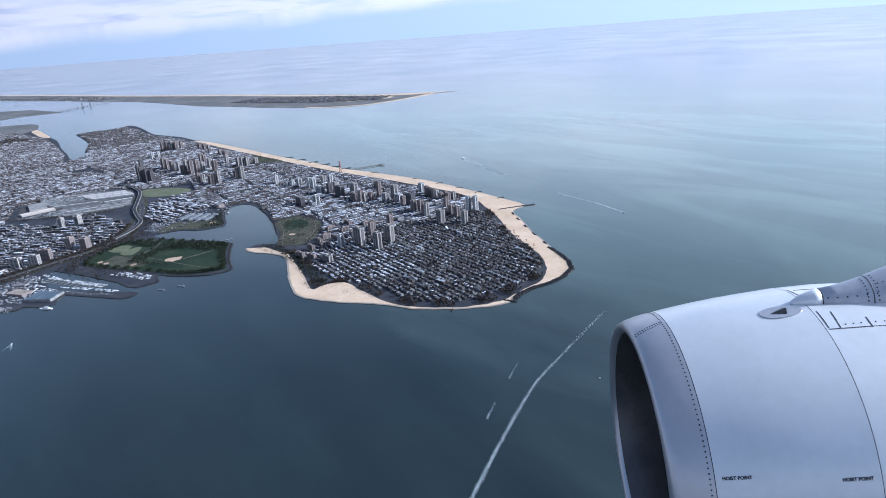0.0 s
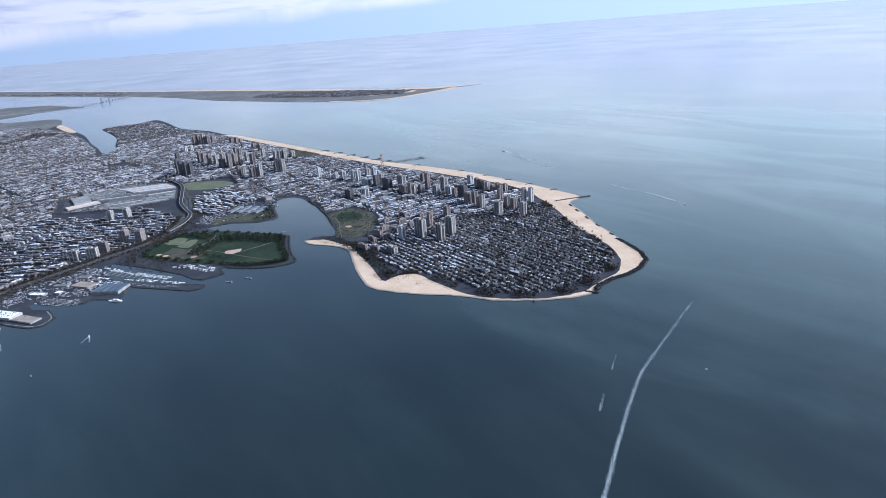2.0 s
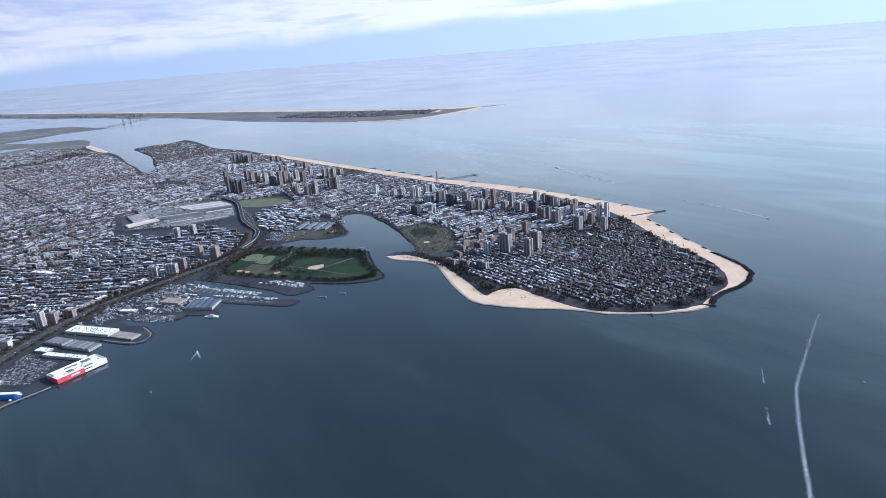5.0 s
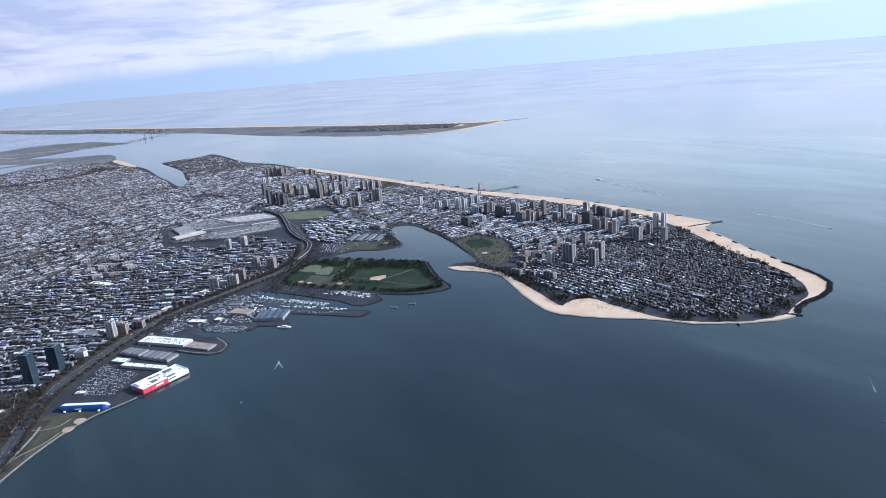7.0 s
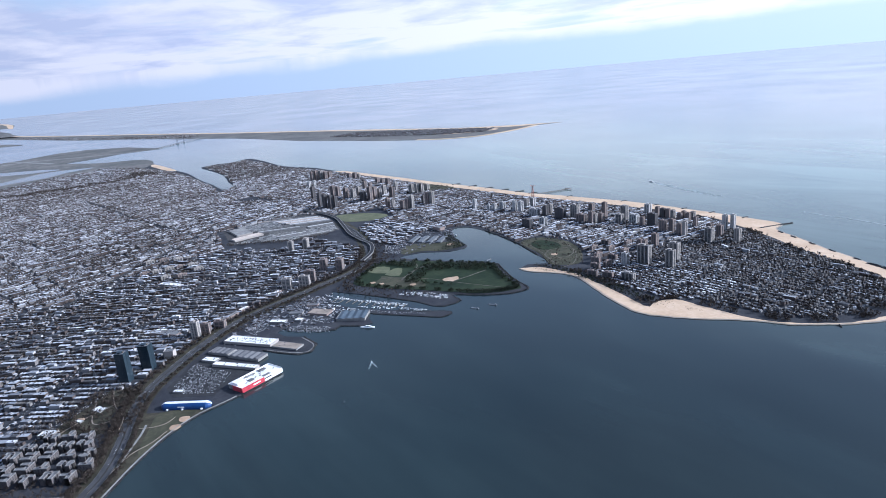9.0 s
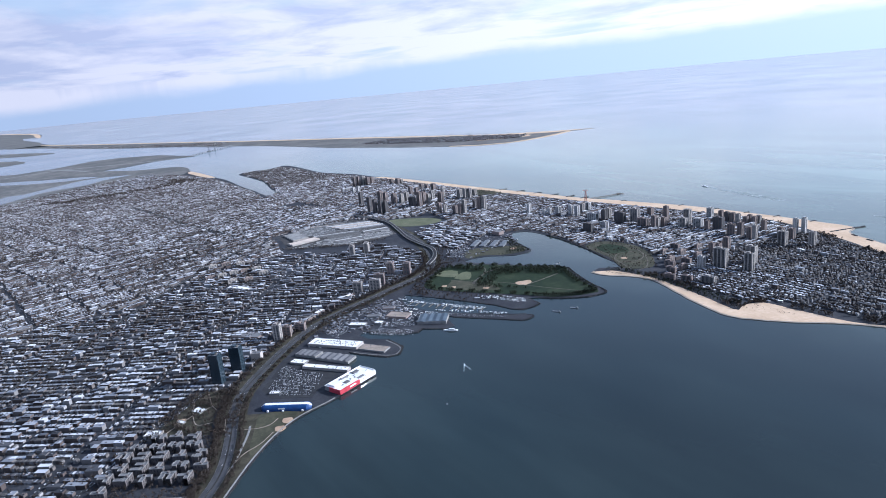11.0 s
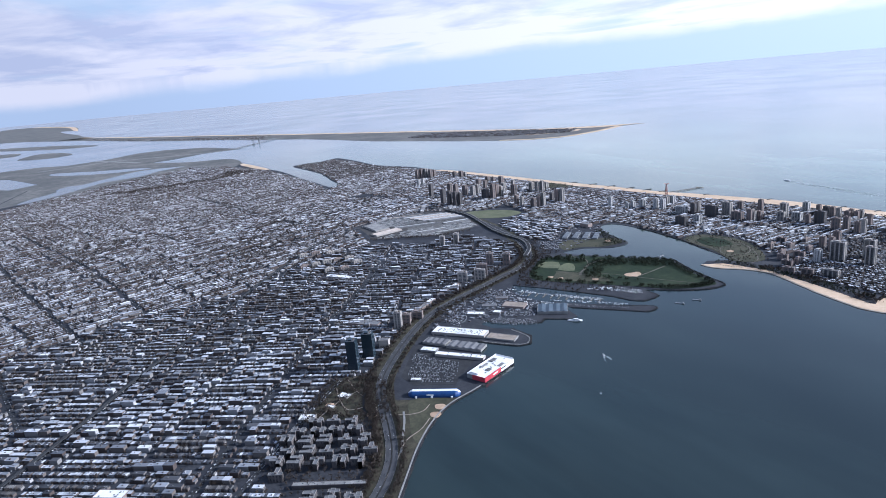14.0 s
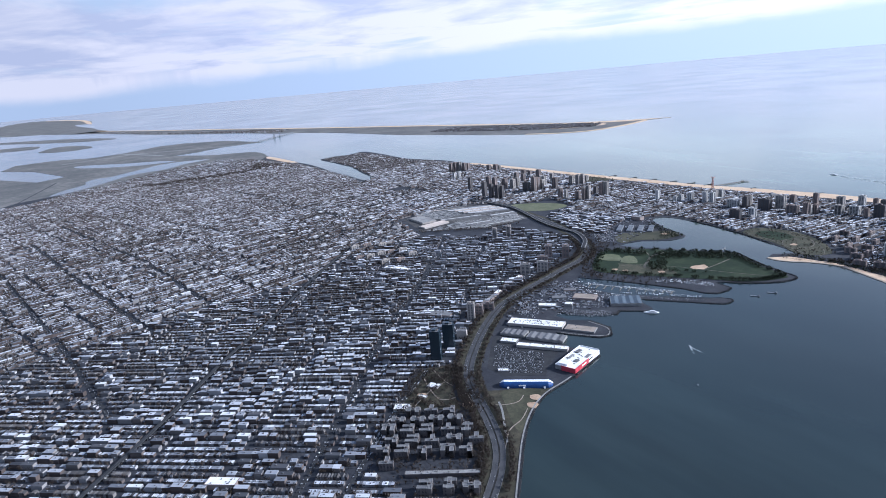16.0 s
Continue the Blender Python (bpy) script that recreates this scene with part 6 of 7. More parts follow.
def groyne(a, b, half, count, seed, label="dark rock groyne reaching into the sea"):
    """One uneven ridge of tumbled stone, sloping to both sides."""
    g = random.Random(seed)
    a, b = Vector((*a, 0)), Vector((*b, 0))
    way = (b - a).normalized()
    side = Vector((-way.y, way.x, 0))
    n = max(6, int((b - a).length / 0.35))
    bm = bmesh.new()
    rows = []
    for i in range(n + 1):
        taper = 0.55 if i in (0, n) else 1.0
        p = a.lerp(b, i / n)
        row = []
        for u, z in ((-1.5, -0.3), (-1.05, 0.12), (-0.5, 0.36), (0.0, 0.46), (0.5, 0.36), (1.05, 0.12), (1.5, -0.3)):
            q = p + side * (u * half * taper + g.uniform(-0.14, 0.14)) + way * g.uniform(-0.12, 0.12)
            row.append(bm.verts.new((q.x, q.y, z * taper + (g.uniform(-0.12, 0.16) if z > 0 else 0))))
        rows.append(row)
    for r, s in zip(rows, rows[1:]):
        for k in range(6):
            if g.random() < 0.5:
                bm.faces.new((r[k], s[k], s[k + 1]))
                bm.faces.new((r[k], s[k + 1], r[k + 1]))
            else:
                bm.faces.new((r[k], s[k], r[k + 1]))
                bm.faces.new((s[k], s[k + 1], r[k + 1]))
    bm.faces.new(rows[0])
    bm.faces.new(rows[-1][::-1])
    bmesh.ops.recalc_face_normals(bm, faces=bm.faces)
    finish("groyne", bm, ROCK, None, label, "groyne", "groynes")


groyne((-9, -98), (-15.5, -116.5), 0.55, 190, 60, "long dark rock groyne at the end of the beach")
for k, (x, y) in enumerate(((228, -82.6), (210, -85.2), (193, -87.4), (177, -89.6), (163, -91.2), (151, -93), (122, -100.4), (84, -108.4), (62, -110.8), (44, -112), (27, -112.6), (8, -112.8))):
    groyne((x, y + 1.5), (x - 1.0, y - (5.5 if k < 6 else 2.6)), 0.4, 70, 70 + k)
for k, (x, y) in enumerate(((-20, -98), (-28.5, -93.8), (-39.5, -88.6), (-50.5, -83.6), (-62.5, -78.6))):
    groyne((x + 1.6, y - 0.8), (x - 1.8, y + 0.7), 0.5, 60, 90 + k, "short dark rock breakwater off the beach")
groyne((-95, -28), (-99.6, -30.5), 0.35, 60, 99, "short dark jetty on the point")
groyne((-89, -11.5), (-90.6, -10.2), 0.25, 30, 100, "short dark jetty on the point")

# the lift bridge over the inlet
bridge = thing("lift_bridge", pose(0, 0, 0), "distant steel lift bridge with two tall towers", "bridge")
A, B = Vector((955, 5, 0)), Vector((1062, -92, 0))
bm = bmesh.new()
ribbon_mesh(bm, [(A.x, A.y), (B.x, B.y)], 2.0, 1.9, 0.5)
part("deck", bm, STEEL, bridge)
for t in np.linspace(0.05, 0.95, 16):
    p = A.lerp(B, t)
    bm = bmesh.new()
    box(bm, (1.2, 1.2, 2.0), (p.x, p.y, -0.5), radians(-42))
    part("pier", bm, CONCRETE, bridge)
for t in (0.44, 0.58):
    p = A.lerp(B, t)
    for s in (-0.9, 0.9):
        bm = bmesh.new()
        beam(bm, (p.x + s * 0.7, p.y + s * 0.75, -0.3), (p.x + s * 0.6, p.y + s * 0.65, 7.0), 0.55, 6, 0, 0.35)
        part("tower_leg", bm, STEEL, bridge)
    bm = bmesh.new()
    box(bm, (2.0, 2.4, 0.7), (p.x, p.y, 6.6), radians(-42))
    part("tower_head", bm, STEEL, bridge)


# ---- boats and wakes ----
def boat(name, x, y, turn, length, label, decks=1):
    t = thing(name, pose(x, y, 0, 0, 0, turn), label, "boat")
    bm = bmesh.new()
    w = length * 0.26
    rows = []
    for u, k in ((0, 0.8), (0.25, 1.0), (0.6, 0.95), (0.85, 0.6), (1.0, 0.05)):
        rows.append([bm.verts.new(((u - 0.5) * length, s * w / 2 * k * (0.8 if low else 1), -0.1 if low else 0.16 * (1 + 0.5 * u) * (length / 2) ** 0.5)) for s, low in ((-1, True), (-1, False), (1, False), (1, True))])
    for r, s in zip(rows, rows[1:]):
        for k in range(3):
            bm.faces.new((r[k], s[k], s[k + 1], r[k + 1]))
    bm.faces.new(rows[0])
    bmesh.ops.recalc_face_normals(bm, faces=list(bm.faces))
    part("hull", bm, WHITE_PAINT, t)
    for k in range(decks):
        bm = bmesh.new()
        box(bm, (length * (0.55 - 0.12 * k), w * (0.75 - 0.12 * k), 0.2), (-length * 0.06, 0, 0.12 * (length / 2) ** 0.5 + 0.22 * k), 0, 0, 0.03)
        part("cabin", bm, WHITE_PAINT, t)
        bm = bmesh.new()
        box(bm, (length * (0.56 - 0.12 * k), w * (0.77 - 0.12 * k), 0.07), (-length * 0.06, 0, 0.12 * (length / 2) ** 0.5 + 0.08 + 0.22 * k))
        part("window_strip", bm, DARK_GLASS, t)
    bm = bmesh.new()
    beam(bm, (0, 0, 0.3), (0, 0, 0.55 + 0.22 * decks), 0.03, 5)
    part("mast", bm, STEEL, t)
    return t


def wake(line, w0, w1, seed, label, dense=22):
    """A broken trail of foam flecks that lie on the water."""
    g = np.random.default_rng(seed)
    p = np.array(glide(line, 12))
    seg = np.hypot(*np.diff(p, axis=0).T)
    acc = np.r_[0, np.cumsum(seg)]
    n = int(acc[-1] * dense)
    at = g.uniform(0, acc[-1], n)
    i = np.clip(np.searchsorted(acc, at) - 1, 0, len(seg) - 1)
    d = (p[i + 1] - p[i]) / seg[i][:, None]
    q = p[i] + d * (at - acc[i])[:, None]
    f = at / acc[-1]
    keep = g.random(n) < 1.05 - 0.75 * f
    half = w0 + (w1 - w0) * f
    side = g.normal(size=n) * half * 0.5
    q = q + np.c_[-d[:, 1], d[:, 0]] * side[:, None]
    q, d, f = q[keep], d[keep], f[keep]
    n = len(q)
    L, W = g.uniform(0.12, 0.6, n) * (1.1 - 0.5 * f), g.uniform(0.03, 0.12, n)
    a = np.arctan2(d[:, 1], d[:, 0]) + g.normal(size=n) * 0.35
    v = np.zeros((n, 6, 3))
    for k in range(6):
        t = k * math.tau / 6
        u, w = math.cos(t) * L / 2, math.sin(t) * W / 2 * g.uniform(0.6, 1.3, n)
        v[:, k, 0] = q[:, 0] + u * np.cos(a) - w * np.sin(a)
        v[:, k, 1] = q[:, 1] + u * np.sin(a) + w * np.cos(a)
        v[:, k, 2] = 0.02 + 0.0006 * (np.arange(n) % 40)
    mass("wake", v.reshape(-1, 3), (np.arange(n)[:, None] * 6 + np.arange(6)).tolist(), None, [FOAM], label, "wake")


boat("motor_boat", -9.5, 110.4, -21, 1.3, "small white motor boat crossing the bay")
for off in (-16, 16):
    a = radians(-21 + 180 + off)
    wake([(-9.5, 110.4), (-9.5 + 2.5 * math.cos(a), 110.4 + 2.5 * math.sin(a)), (-9.5 + 5.5 * math.cos(a), 110.4 + 5.5 * math.sin(a))], 0.12, 0.4, 200 + off, "white forked wake behind the motor boat")
boat("ferry", 109, -165, -17, 6.0, "dark-hulled ferry far out at sea", 2)
wake([(106, -164), (97.7, -161.5), (81, -158), (61, -153), (45, -149)], 0.9, 4.0, 220, "fading pale wake of the ferry", 420)
wake([(-57.4, -134.3), (-47.6, -136.1), (-34.7, -138.4), (-19.8, -138.7), (-8, -140)], 0.35, 0.5, 221, "thin white wake across the open water", 240)
boat("motor_boat", -58, -133.6, 170, 1.6, "small white boat on open water")
wake([(-176, 56), (-164.5, 38.6), (-154.7, 23.1), (-144.8, 6.5), (-140.2, -2.5), (-136.3, -12.5), (-132.7, -22.2), (-128.4, -33.4), (-124, -46)], 0.5, 0.5, 222, "broad white wake crossing the mouth of the bay", 34)
wake([(-145.4, 19.4), (-143, 16), (-141.1, 13.4)], 0.3, 0.4, 223, "faint second line of foam beside the wake", 12)
wake([(-135, 3.5), (-132, -1), (-129.8, -4.5)], 0.2, 0.4, 224, "faint second line of foam beside the wake", 8)
boat("sailing_dinghy", -27, 128, 40, 0.5, "tiny white boat at anchor")
boat("sailing_dinghy", -150.5, -14, 40, 0.7, "tiny white boat out on the water")
boat("excursion_boat", 17.3, 98.3, 47, 5.2, "white excursion boat moored at the waterfront hall", 3)
for x, y, turn in ((4.6, 60, 30), (2.8, 53, 30), (50, 19, 100)):
    t = thing("barge", pose(x, y, 0, 0, 0, turn), "low dark barge moored off the park", "barge", "barges")
    bm = bmesh.new()
    box(bm, (3.2, 0.8, 0.3), (0, 0, -0.1), 0, 0, 0.05)
    part("hull", bm, STEEL, t)
    bm = bmesh.new()
    box(bm, (0.5, 0.5, 0.35), (-1.1, 0, 0.2), 0, 0, 0.03)
    part("cabin", bm, STEEL, t)


def field(name, ring, step_u, step_v, turn, size, fill, mats, label, category, seed, jitter=0.1, high=LAND):
    """Small alike bodies parked in rows inside a ring of the plan."""
    g = np.random.default_rng(seed)
    p = np.array(ring, float)
    o = p.mean(0)
    r = np.abs(p - o).max() * 1.6
    u, v = np.meshgrid(np.arange(-r, r, step_u), np.arange(-r, r, step_v))
    uv = np.c_[u.ravel(), v.ravel()] + g.normal(size=(u.size, 2)) * jitter * 0.2
    c, s = math.cos(radians(turn)), math.sin(radians(turn))
    xy = np.c_[uv[:, 0] * c - uv[:, 1] * s, uv[:, 0] * s + uv[:, 1] * c] + o
    xy = xy[inside_many(xy, ring) & (g.random(len(xy)) < fill)]
    n = len(xy)
    k = g.uniform(0.85, 1.15, n)
    body = np.c_[xy, np.full(n, high), size[0] * k, size[1] * k, np.full(n, size[2] * 0.6), np.full(n, radians(turn)), np.zeros(n)]
    cab = np.c_[xy, np.full(n, high + size[2] * 0.55), size[0] * 0.9 * k, size[1] * 0.5 * k, np.full(n, size[2] * 0.45), np.full(n, radians(turn)), np.zeros(n)]
    boxes_mass(name, np.concatenate([body, cab]), mats, label, category)


sheet("pavement", [(18, 166.5), (34, 154), (40, 145), (30, 139), (22, 147), (13, 143), (7, 152), (3, 156), (10.5, 166)], LAND + 0.03, LAND - 0.2, ASPHALT, "dark asphalt car park by the mall", "car park")
field("parked_cars", [(17, 165), (31, 155), (25, 152.5), (15, 147.5), (9, 152), (5, 156), (11, 163.5)], 0.34, 0.95, 52, (0.2, 0.46, 0.17), 0.55, [CAR_PAINT] * 3, "rows of parked cars outside the mall", "cars", 301, 0.1, LAND + 0.03)
field("parked_cars", [(38, 123), (28.7, 116.5), (23.5, 110), (27.5, 107.6), (39, 118)], 0.34, 0.95, 36, (0.2, 0.46, 0.17), 0.75, [CAR_PAINT] * 3, "tightly parked cars on the waterfront lot", "cars", 302)
field("stored_boats", [(40, 73.5), (30, 67), (20, 61.8), (24, 59), (33, 63), (41, 70)], 0.6, 1.3, 25, (0.28, 0.9, 0.26), 0.6, [BOAT_HULLS] * 3, "laid-up white boats packed on the boat park", "boats", 303)
field("stored_boats", [(52, 100), (36, 92), (33, 96), (44, 104)], 0.7, 1.4, 30, (0.28, 0.9, 0.26), 0.5, [BOAT_HULLS] * 3, "laid-up boats in the boat yard", "boats", 304)
field("moored_boats", [(56, 94.6), (44.2, 88.3), (34.9, 82.9), (26.2, 77.4), (27.6, 75.4), (36, 80.5), (45, 85.9), (56.6, 92.2)], 0.5, 0.95, 31, (0.24, 0.8, 0.22), 0.55, [BOAT_HULLS] * 3, "white boats moored in the marina", "boats", 305, 0.1, 0.0)
field("parked_cars", [(64, 100), (56, 96), (50, 104), (56, 116), (62, 112)], 0.36, 1.0, 52, (0.2, 0.46, 0.17), 0.6, [CAR_PAINT] * 3, "parked cars in the boat yard", "cars", 306)
field("parked_cars", [(56, 126), (50, 120), (44, 126), (40, 132), (48, 134)], 0.36, 1.0, 40, (0.2, 0.46, 0.17), 0.55, [CAR_PAINT] * 3, "parked cars near the parkway", "cars", 307)
field("parked_cars", [(40, 108), (34, 103), (31, 107), (40, 116)], 0.36, 1.0, 36, (0.2, 0.46, 0.17), 0.6, [CAR_PAINT] * 3, "parked cars outside the marina workshop", "cars", 308)
field("parked_cars", [(112, 30), (98, 36), (92, 44), (100, 48), (112, 40)], 0.4, 1.1, 30, (0.2, 0.46, 0.17), 0.5, [CAR_PAINT] * 3, "parked vehicles beside the creek", "cars", 309)
field("storage_boxes", [(66, 90), (58, 94), (52, 96), (46, 94), (52, 100), (60, 98)], 1.1, 1.5, 44, (0.6, 1.0, 0.3), 0.45, [CAR_PAINT] * 3, "scattered containers and small sheds", "containers", 310)
field("storage_boxes", [(54, 112), (48, 108), (44, 110), (50, 118)], 1.0, 1.4, 44, (0.6, 0.9, 0.35), 0.45, [CAR_PAINT] * 3, "scattered containers and small sheds", "containers", 311)
field("moored_boats", [(39, 92.2), (33, 87.8), (24.4, 81.2), (15.8, 74), (17, 72.8), (25.6, 79.8), (34.6, 86.4), (40, 90.8)], 0.5, 1.1, 36, (0.24, 0.8, 0.24), 0.5, [BOAT_HULLS] * 3, "white boats moored along the mole", "boats", 312, 0.1, 0.0)
field("parked_cars", [(31, 90.6), (22, 84.6), (12, 76.6), (11, 74.4), (15, 76.2), (24, 83.8), (33, 90)], 0.36, 1.0, 36, (0.2, 0.46, 0.17), 0.5, [CAR_PAINT] * 3, "parked cars along the mole", "cars", 313)
marina = thing("marina_docks", pose(0, 0, 0), "grey floating docks of the marina", "docks")
bm = bmesh.new()
ribbon_mesh(bm, glide([(57, 94.4), (44.5, 87.1), (35.3, 81.7), (26.4, 76.2)], 4), 0.3, 0.12, 0.16)
part("walkway", bm, CONCRETE, marina, "long floating walkway")
for k in range(11):
    bm = bmesh.new()
    box(bm, (0.3, 4.4, 0.14), (54.2 - k * 2.7 - 1.1, 92.6 - k * 1.6 + 2.0, -0.02), radians(31))
    part("dock", bm, TIMBER, marina)


# a pale walkway round the end of the pier
bm = bmesh.new()
ribbon_mesh(bm, glide([(24, 133), (19.6, 130.2), (14, 125.6), (13, 122.2), (17.2, 119), (25.6, 119.8)], 5), 0.4, LAND + 0.1, 0.2)
finish("pavement", bm, CONCRETE, None, "pale walkway round the end of the pier", "path", "", "structure")


# trains in the depot
def train(x, y, turn, cars):
    t = thing("train", pose(x, y, LAND + 0.04, 0, 0, turn), "silver subway train standing in the depot", "train", "depot trains")
    cm = box_mesh("car", (1.75, 0.3, 0.34), CONCRETE)
    for k in range(cars):
        shared("car", cm, t, Matrix.Translation(((k - cars / 2) * 1.85, 0, 0)))
    return t


sheet("pavement", [(224, 94), (231, 66), (228, 41), (213, 32), (190, 34), (169, 38), (164, 52), (165, 69), (173, 79), (187, 100)], LAND + 0.03, LAND - 0.2, BALLAST, "grey-brown ballast of the rail depot", "rail yard")
first = train(192.2, 64, 73, 11)
for k in range(1, 9):
    copy_thing(first, pose(192.2 - 1.35 * k, 64 + 0.3 * k, LAND + 0.04, 0, 0, 73 + 0.7 * k))
for k in range(5):
    copy_thing(first, pose(207.4 - 1.2 * k, 68 - 0.2 * k, LAND + 0.04, 0, 0, 71))
for ring, turn, seed in (([(228, 78), (230, 62), (222, 58), (206, 62), (204, 76), (222, 92)], 73, 320), ([(186, 98), (172, 78), (166, 68), (172, 60), (186, 62), (190, 76)], 76, 321), ([(190, 36), (170, 40), (166, 52), (170, 60), (184, 58), (182, 44)], 76, 322)):
    field("rail_cars", ring, 1.82, 0.62, turn, (1.7, 0.3, 0.36), 0.6, [RAIL_CARS] * 3, "rows of pale subway cars stabled on the tracks", "rail cars", seed, 0.02, LAND + 0.04)
plant(np.concatenate([scatter([(162, 50), (166, 70), (176, 82), (190, 104), (186, 106), (172, 86), (160, 70), (158, 52)], 260, 330), scatter([(228, 40), (234, 66), (228, 96), (234, 98), (240, 66), (233, 38)], 200, 331)]), 0.7, 1.3, 14, 330, "bare trees round the rail depot")
# bare rails and ballast strips between the trains
bm = bmesh.new()
for k in range(22):
    x = 222 - 2.5 * k
    ribbon_mesh(bm, [(x + 5, 76 - 0.1 * k), (x, 60), (x - 6 + 0.2 * k, 40)], 0.55, LAND + 0.05, 0.02)
finish("track", bm, CONCRETE, None, "worn pale tracks of the rail depot", "railway track", "", "structure")


# cars on the parkway
def make_car(x, y, turn):
    t = thing("car", pose(x, y, LAND + 0.16, 0, 0, turn), "car driving along the shore parkway", "car", "parkway traffic")
    bm = bmesh.new()
    box(bm, (0.46, 0.19, 0.08), (0, 0, 0.025), 0, 0, 0.02)
    part("body", bm, CAR_COAT, t)
    bm = bmesh.new()
    made = box(bm, (0.26, 0.165, 0.06), (-0.03, 0, 0.1))
    for v in made:
        if v.co.z > 0.13:
            v.co.x *= 0.75
    part("cabin", bm, DARK_GLASS, t)
    wm = bpy.data.meshes.get("wheel")
    if wm is None:
        wb = bmesh.new()
        beam(wb, (0, -0.09, 0.03), (0, 0.09, 0.03), 0.032, 8)
        wm = bpy.data.meshes.new("wheel")
        wb.to_mesh(wm)
        wb.free()
        wm.materials.append(STEEL)
    for sx in (-0.14, 0.14):
        shared("wheel", wm, t, Matrix.Translation((sx, 0, 0)))
    return t


g = random.Random(12)
car_first = None
for (ax, ay), (bx, by) in zip(parkway, parkway[1:]):
    step = math.hypot(bx - ax, by - ay)
    for lane in (-1.3, -0.85, -0.45, 0.45, 0.85, 1.3):
        if ay < 262 and g.random() < step * 0.125:
            f = g.random()
            d = ((bx - ax) / step, (by - ay) / step)
            x, y = ax + (bx - ax) * f - d[1] * lane, ay + (by - ay) * f + d[0] * lane
            a = math.degrees(math.atan2(d[1], d[0])) + (180 if lane > 0 else 0)
            if car_first is None:
                car_first = make_car(x, y, a)
            else:
                copy_thing(car_first, pose(x, y, LAND + 0.16, 0, 0, a))


# ---- the aircraft's engine, as it stands when the view opens ----
K = 0.1  # the land's scale
start = look(*PATH[0][1:])
ax = Vector((0.9915, 0.1069, 0.0746)).normalized()
az = (Vector((0, 1, 0)) - ax * ax.y).normalized()
ay = az.cross(ax)
seat = Matrix(((ax.x, ay.x, az.x, 1.82 * K), (ax.y, ay.y, az.y, -1.918 * K), (ax.z, ay.z, az.z, -6.093 * K), (0, 0, 0, 1)))


def plain(name, base, rough, metal, speck=0.04, scale=30.0):
    return material(name, [tuple(c * (1 - speck) for c in base), tuple(min(1, c * (1 + speck)) for c in base)], scale=scale, fine=5, rough=rough, metal=metal)


COWL = plain("cowl_paint", (0.62, 0.62, 0.61), 0.26, 0.25, 0.05, 25)
LIP = plain("polished_lip", (0.43, 0.415, 0.42), 0.30, 0.6, 0.06, 25)
DUCT = plain("dark_duct", (0.05, 0.05, 0.055), 0.5, 0.2, 0.15, 40)
LINER = plain("grey_liner", (0.085, 0.08, 0.08), 0.4, 0.5, 0.2, 30)
SEAM = plain("seam_dark", (0.03, 0.03, 0.035), 0.6, 0.0)
PLATE = plain("bare_plate", (0.38, 0.38, 0.40), 0.4, 0.4, 0.1, 60)
INK = plain("stencil_ink", (0.03, 0.03, 0.04), 0.7, 0.0)

engine = thing("jet_engine", start @ seat, "white and silver jet engine cowling under the wing", "jet engine")


def spun(name, profile, mat, parent, label="", sides=128):
    bm = bmesh.new()
    rows = [[bm.verts.new((s * K, r * K * math.cos(k * math.tau / sides), r * K * math.sin(k * math.tau / sides))) for k in range(sides)] for s, r in profile]
    for a, b in zip(rows, rows[1:]):
        for k in range(sides):
            f = bm.faces.new((a[k], a[(k + 1) % sides], b[(k + 1) % sides], b[k]))
            f.smooth = True
    bmesh.ops.recalc_face_normals(bm, faces=list(bm.faces))
    return part(name, bm, mat, parent, label)


OUTER = [(0.02, 1.222), (0.07, 1.243), (0.15, 1.266), (0.23, 1.282), (0.309, 1.293), (0.315, 1.294), (0.5, 1.322), (0.7, 1.348), (0.9, 1.369), (1.1, 1.385), (1.3, 1.398), (1.43, 1.406), (1.436, 1.406), (1.8, 1.408), (2.3, 1.38), (3.0, 1.26), (3.8, 1.02)]
spun("inlet_lip", [(0.05, 1.125), (0.02, 1.14), (-0.003, 1.165), (-0.004, 1.19)] + OUTER[:5], LIP, engine, "polished metal lip of the air inlet")
spun("inlet_duct", [(0.051, 1.125), (0.16, 1.09), (0.3, 1.075), (0.45, 1.07), (0.7, 1.085)], LINER, engine, "grey acoustic liner")
spun("fan_case", [(0.702, 1.085), (1.0, 1.1), (1.25, 1.1)], DUCT, engine, "dark fan case")
spun("front_cowl", OUTER[5:12], COWL, engine)
spun("rear_cowl", OUTER[12:], COWL, engine)
spun("seam", [(0.309, 1.2915), (0.315, 1.2925)], SEAM, engine)
spun("seam", [(1.43, 1.4042), (1.436, 1.4042)], SEAM, engine)
spun("spinner", [(0.55, 0.01), (0.62, 0.09), (0.75, 0.19), (0.95, 0.29)], DUCT, engine, sides=40)
blade_bm = bmesh.new()
for j, (r, w, tw) in enumerate(((0.28, 0.10, 25), (0.6, 0.16, 45), (0.9, 0.2, 58), (1.07, 0.2, 63))):
    c, s = math.cos(radians(tw)), math.sin(radians(tw))
    for e in (-1, 1):
        blade_bm.verts.new(((0.95 + e * w * c / 2) * K, e * w * s / 2 * K, r * K))
blade_bm.verts.ensure_lookup_table()
for j in range(3):
    blade_bm.faces.new([blade_bm.verts[i] for i in (2 * j, 2 * j + 1, 2 * j + 3, 2 * j + 2)])
bmesh.ops.solidify(blade_bm, geom=list(blade_bm.faces), thickness=0.012 * K)
blade_mesh = bpy.data.meshes.new("fan_blade")
blade_bm.to_mesh(blade_mesh)
blade_bm.free()
blade_mesh.materials.append(DUCT)
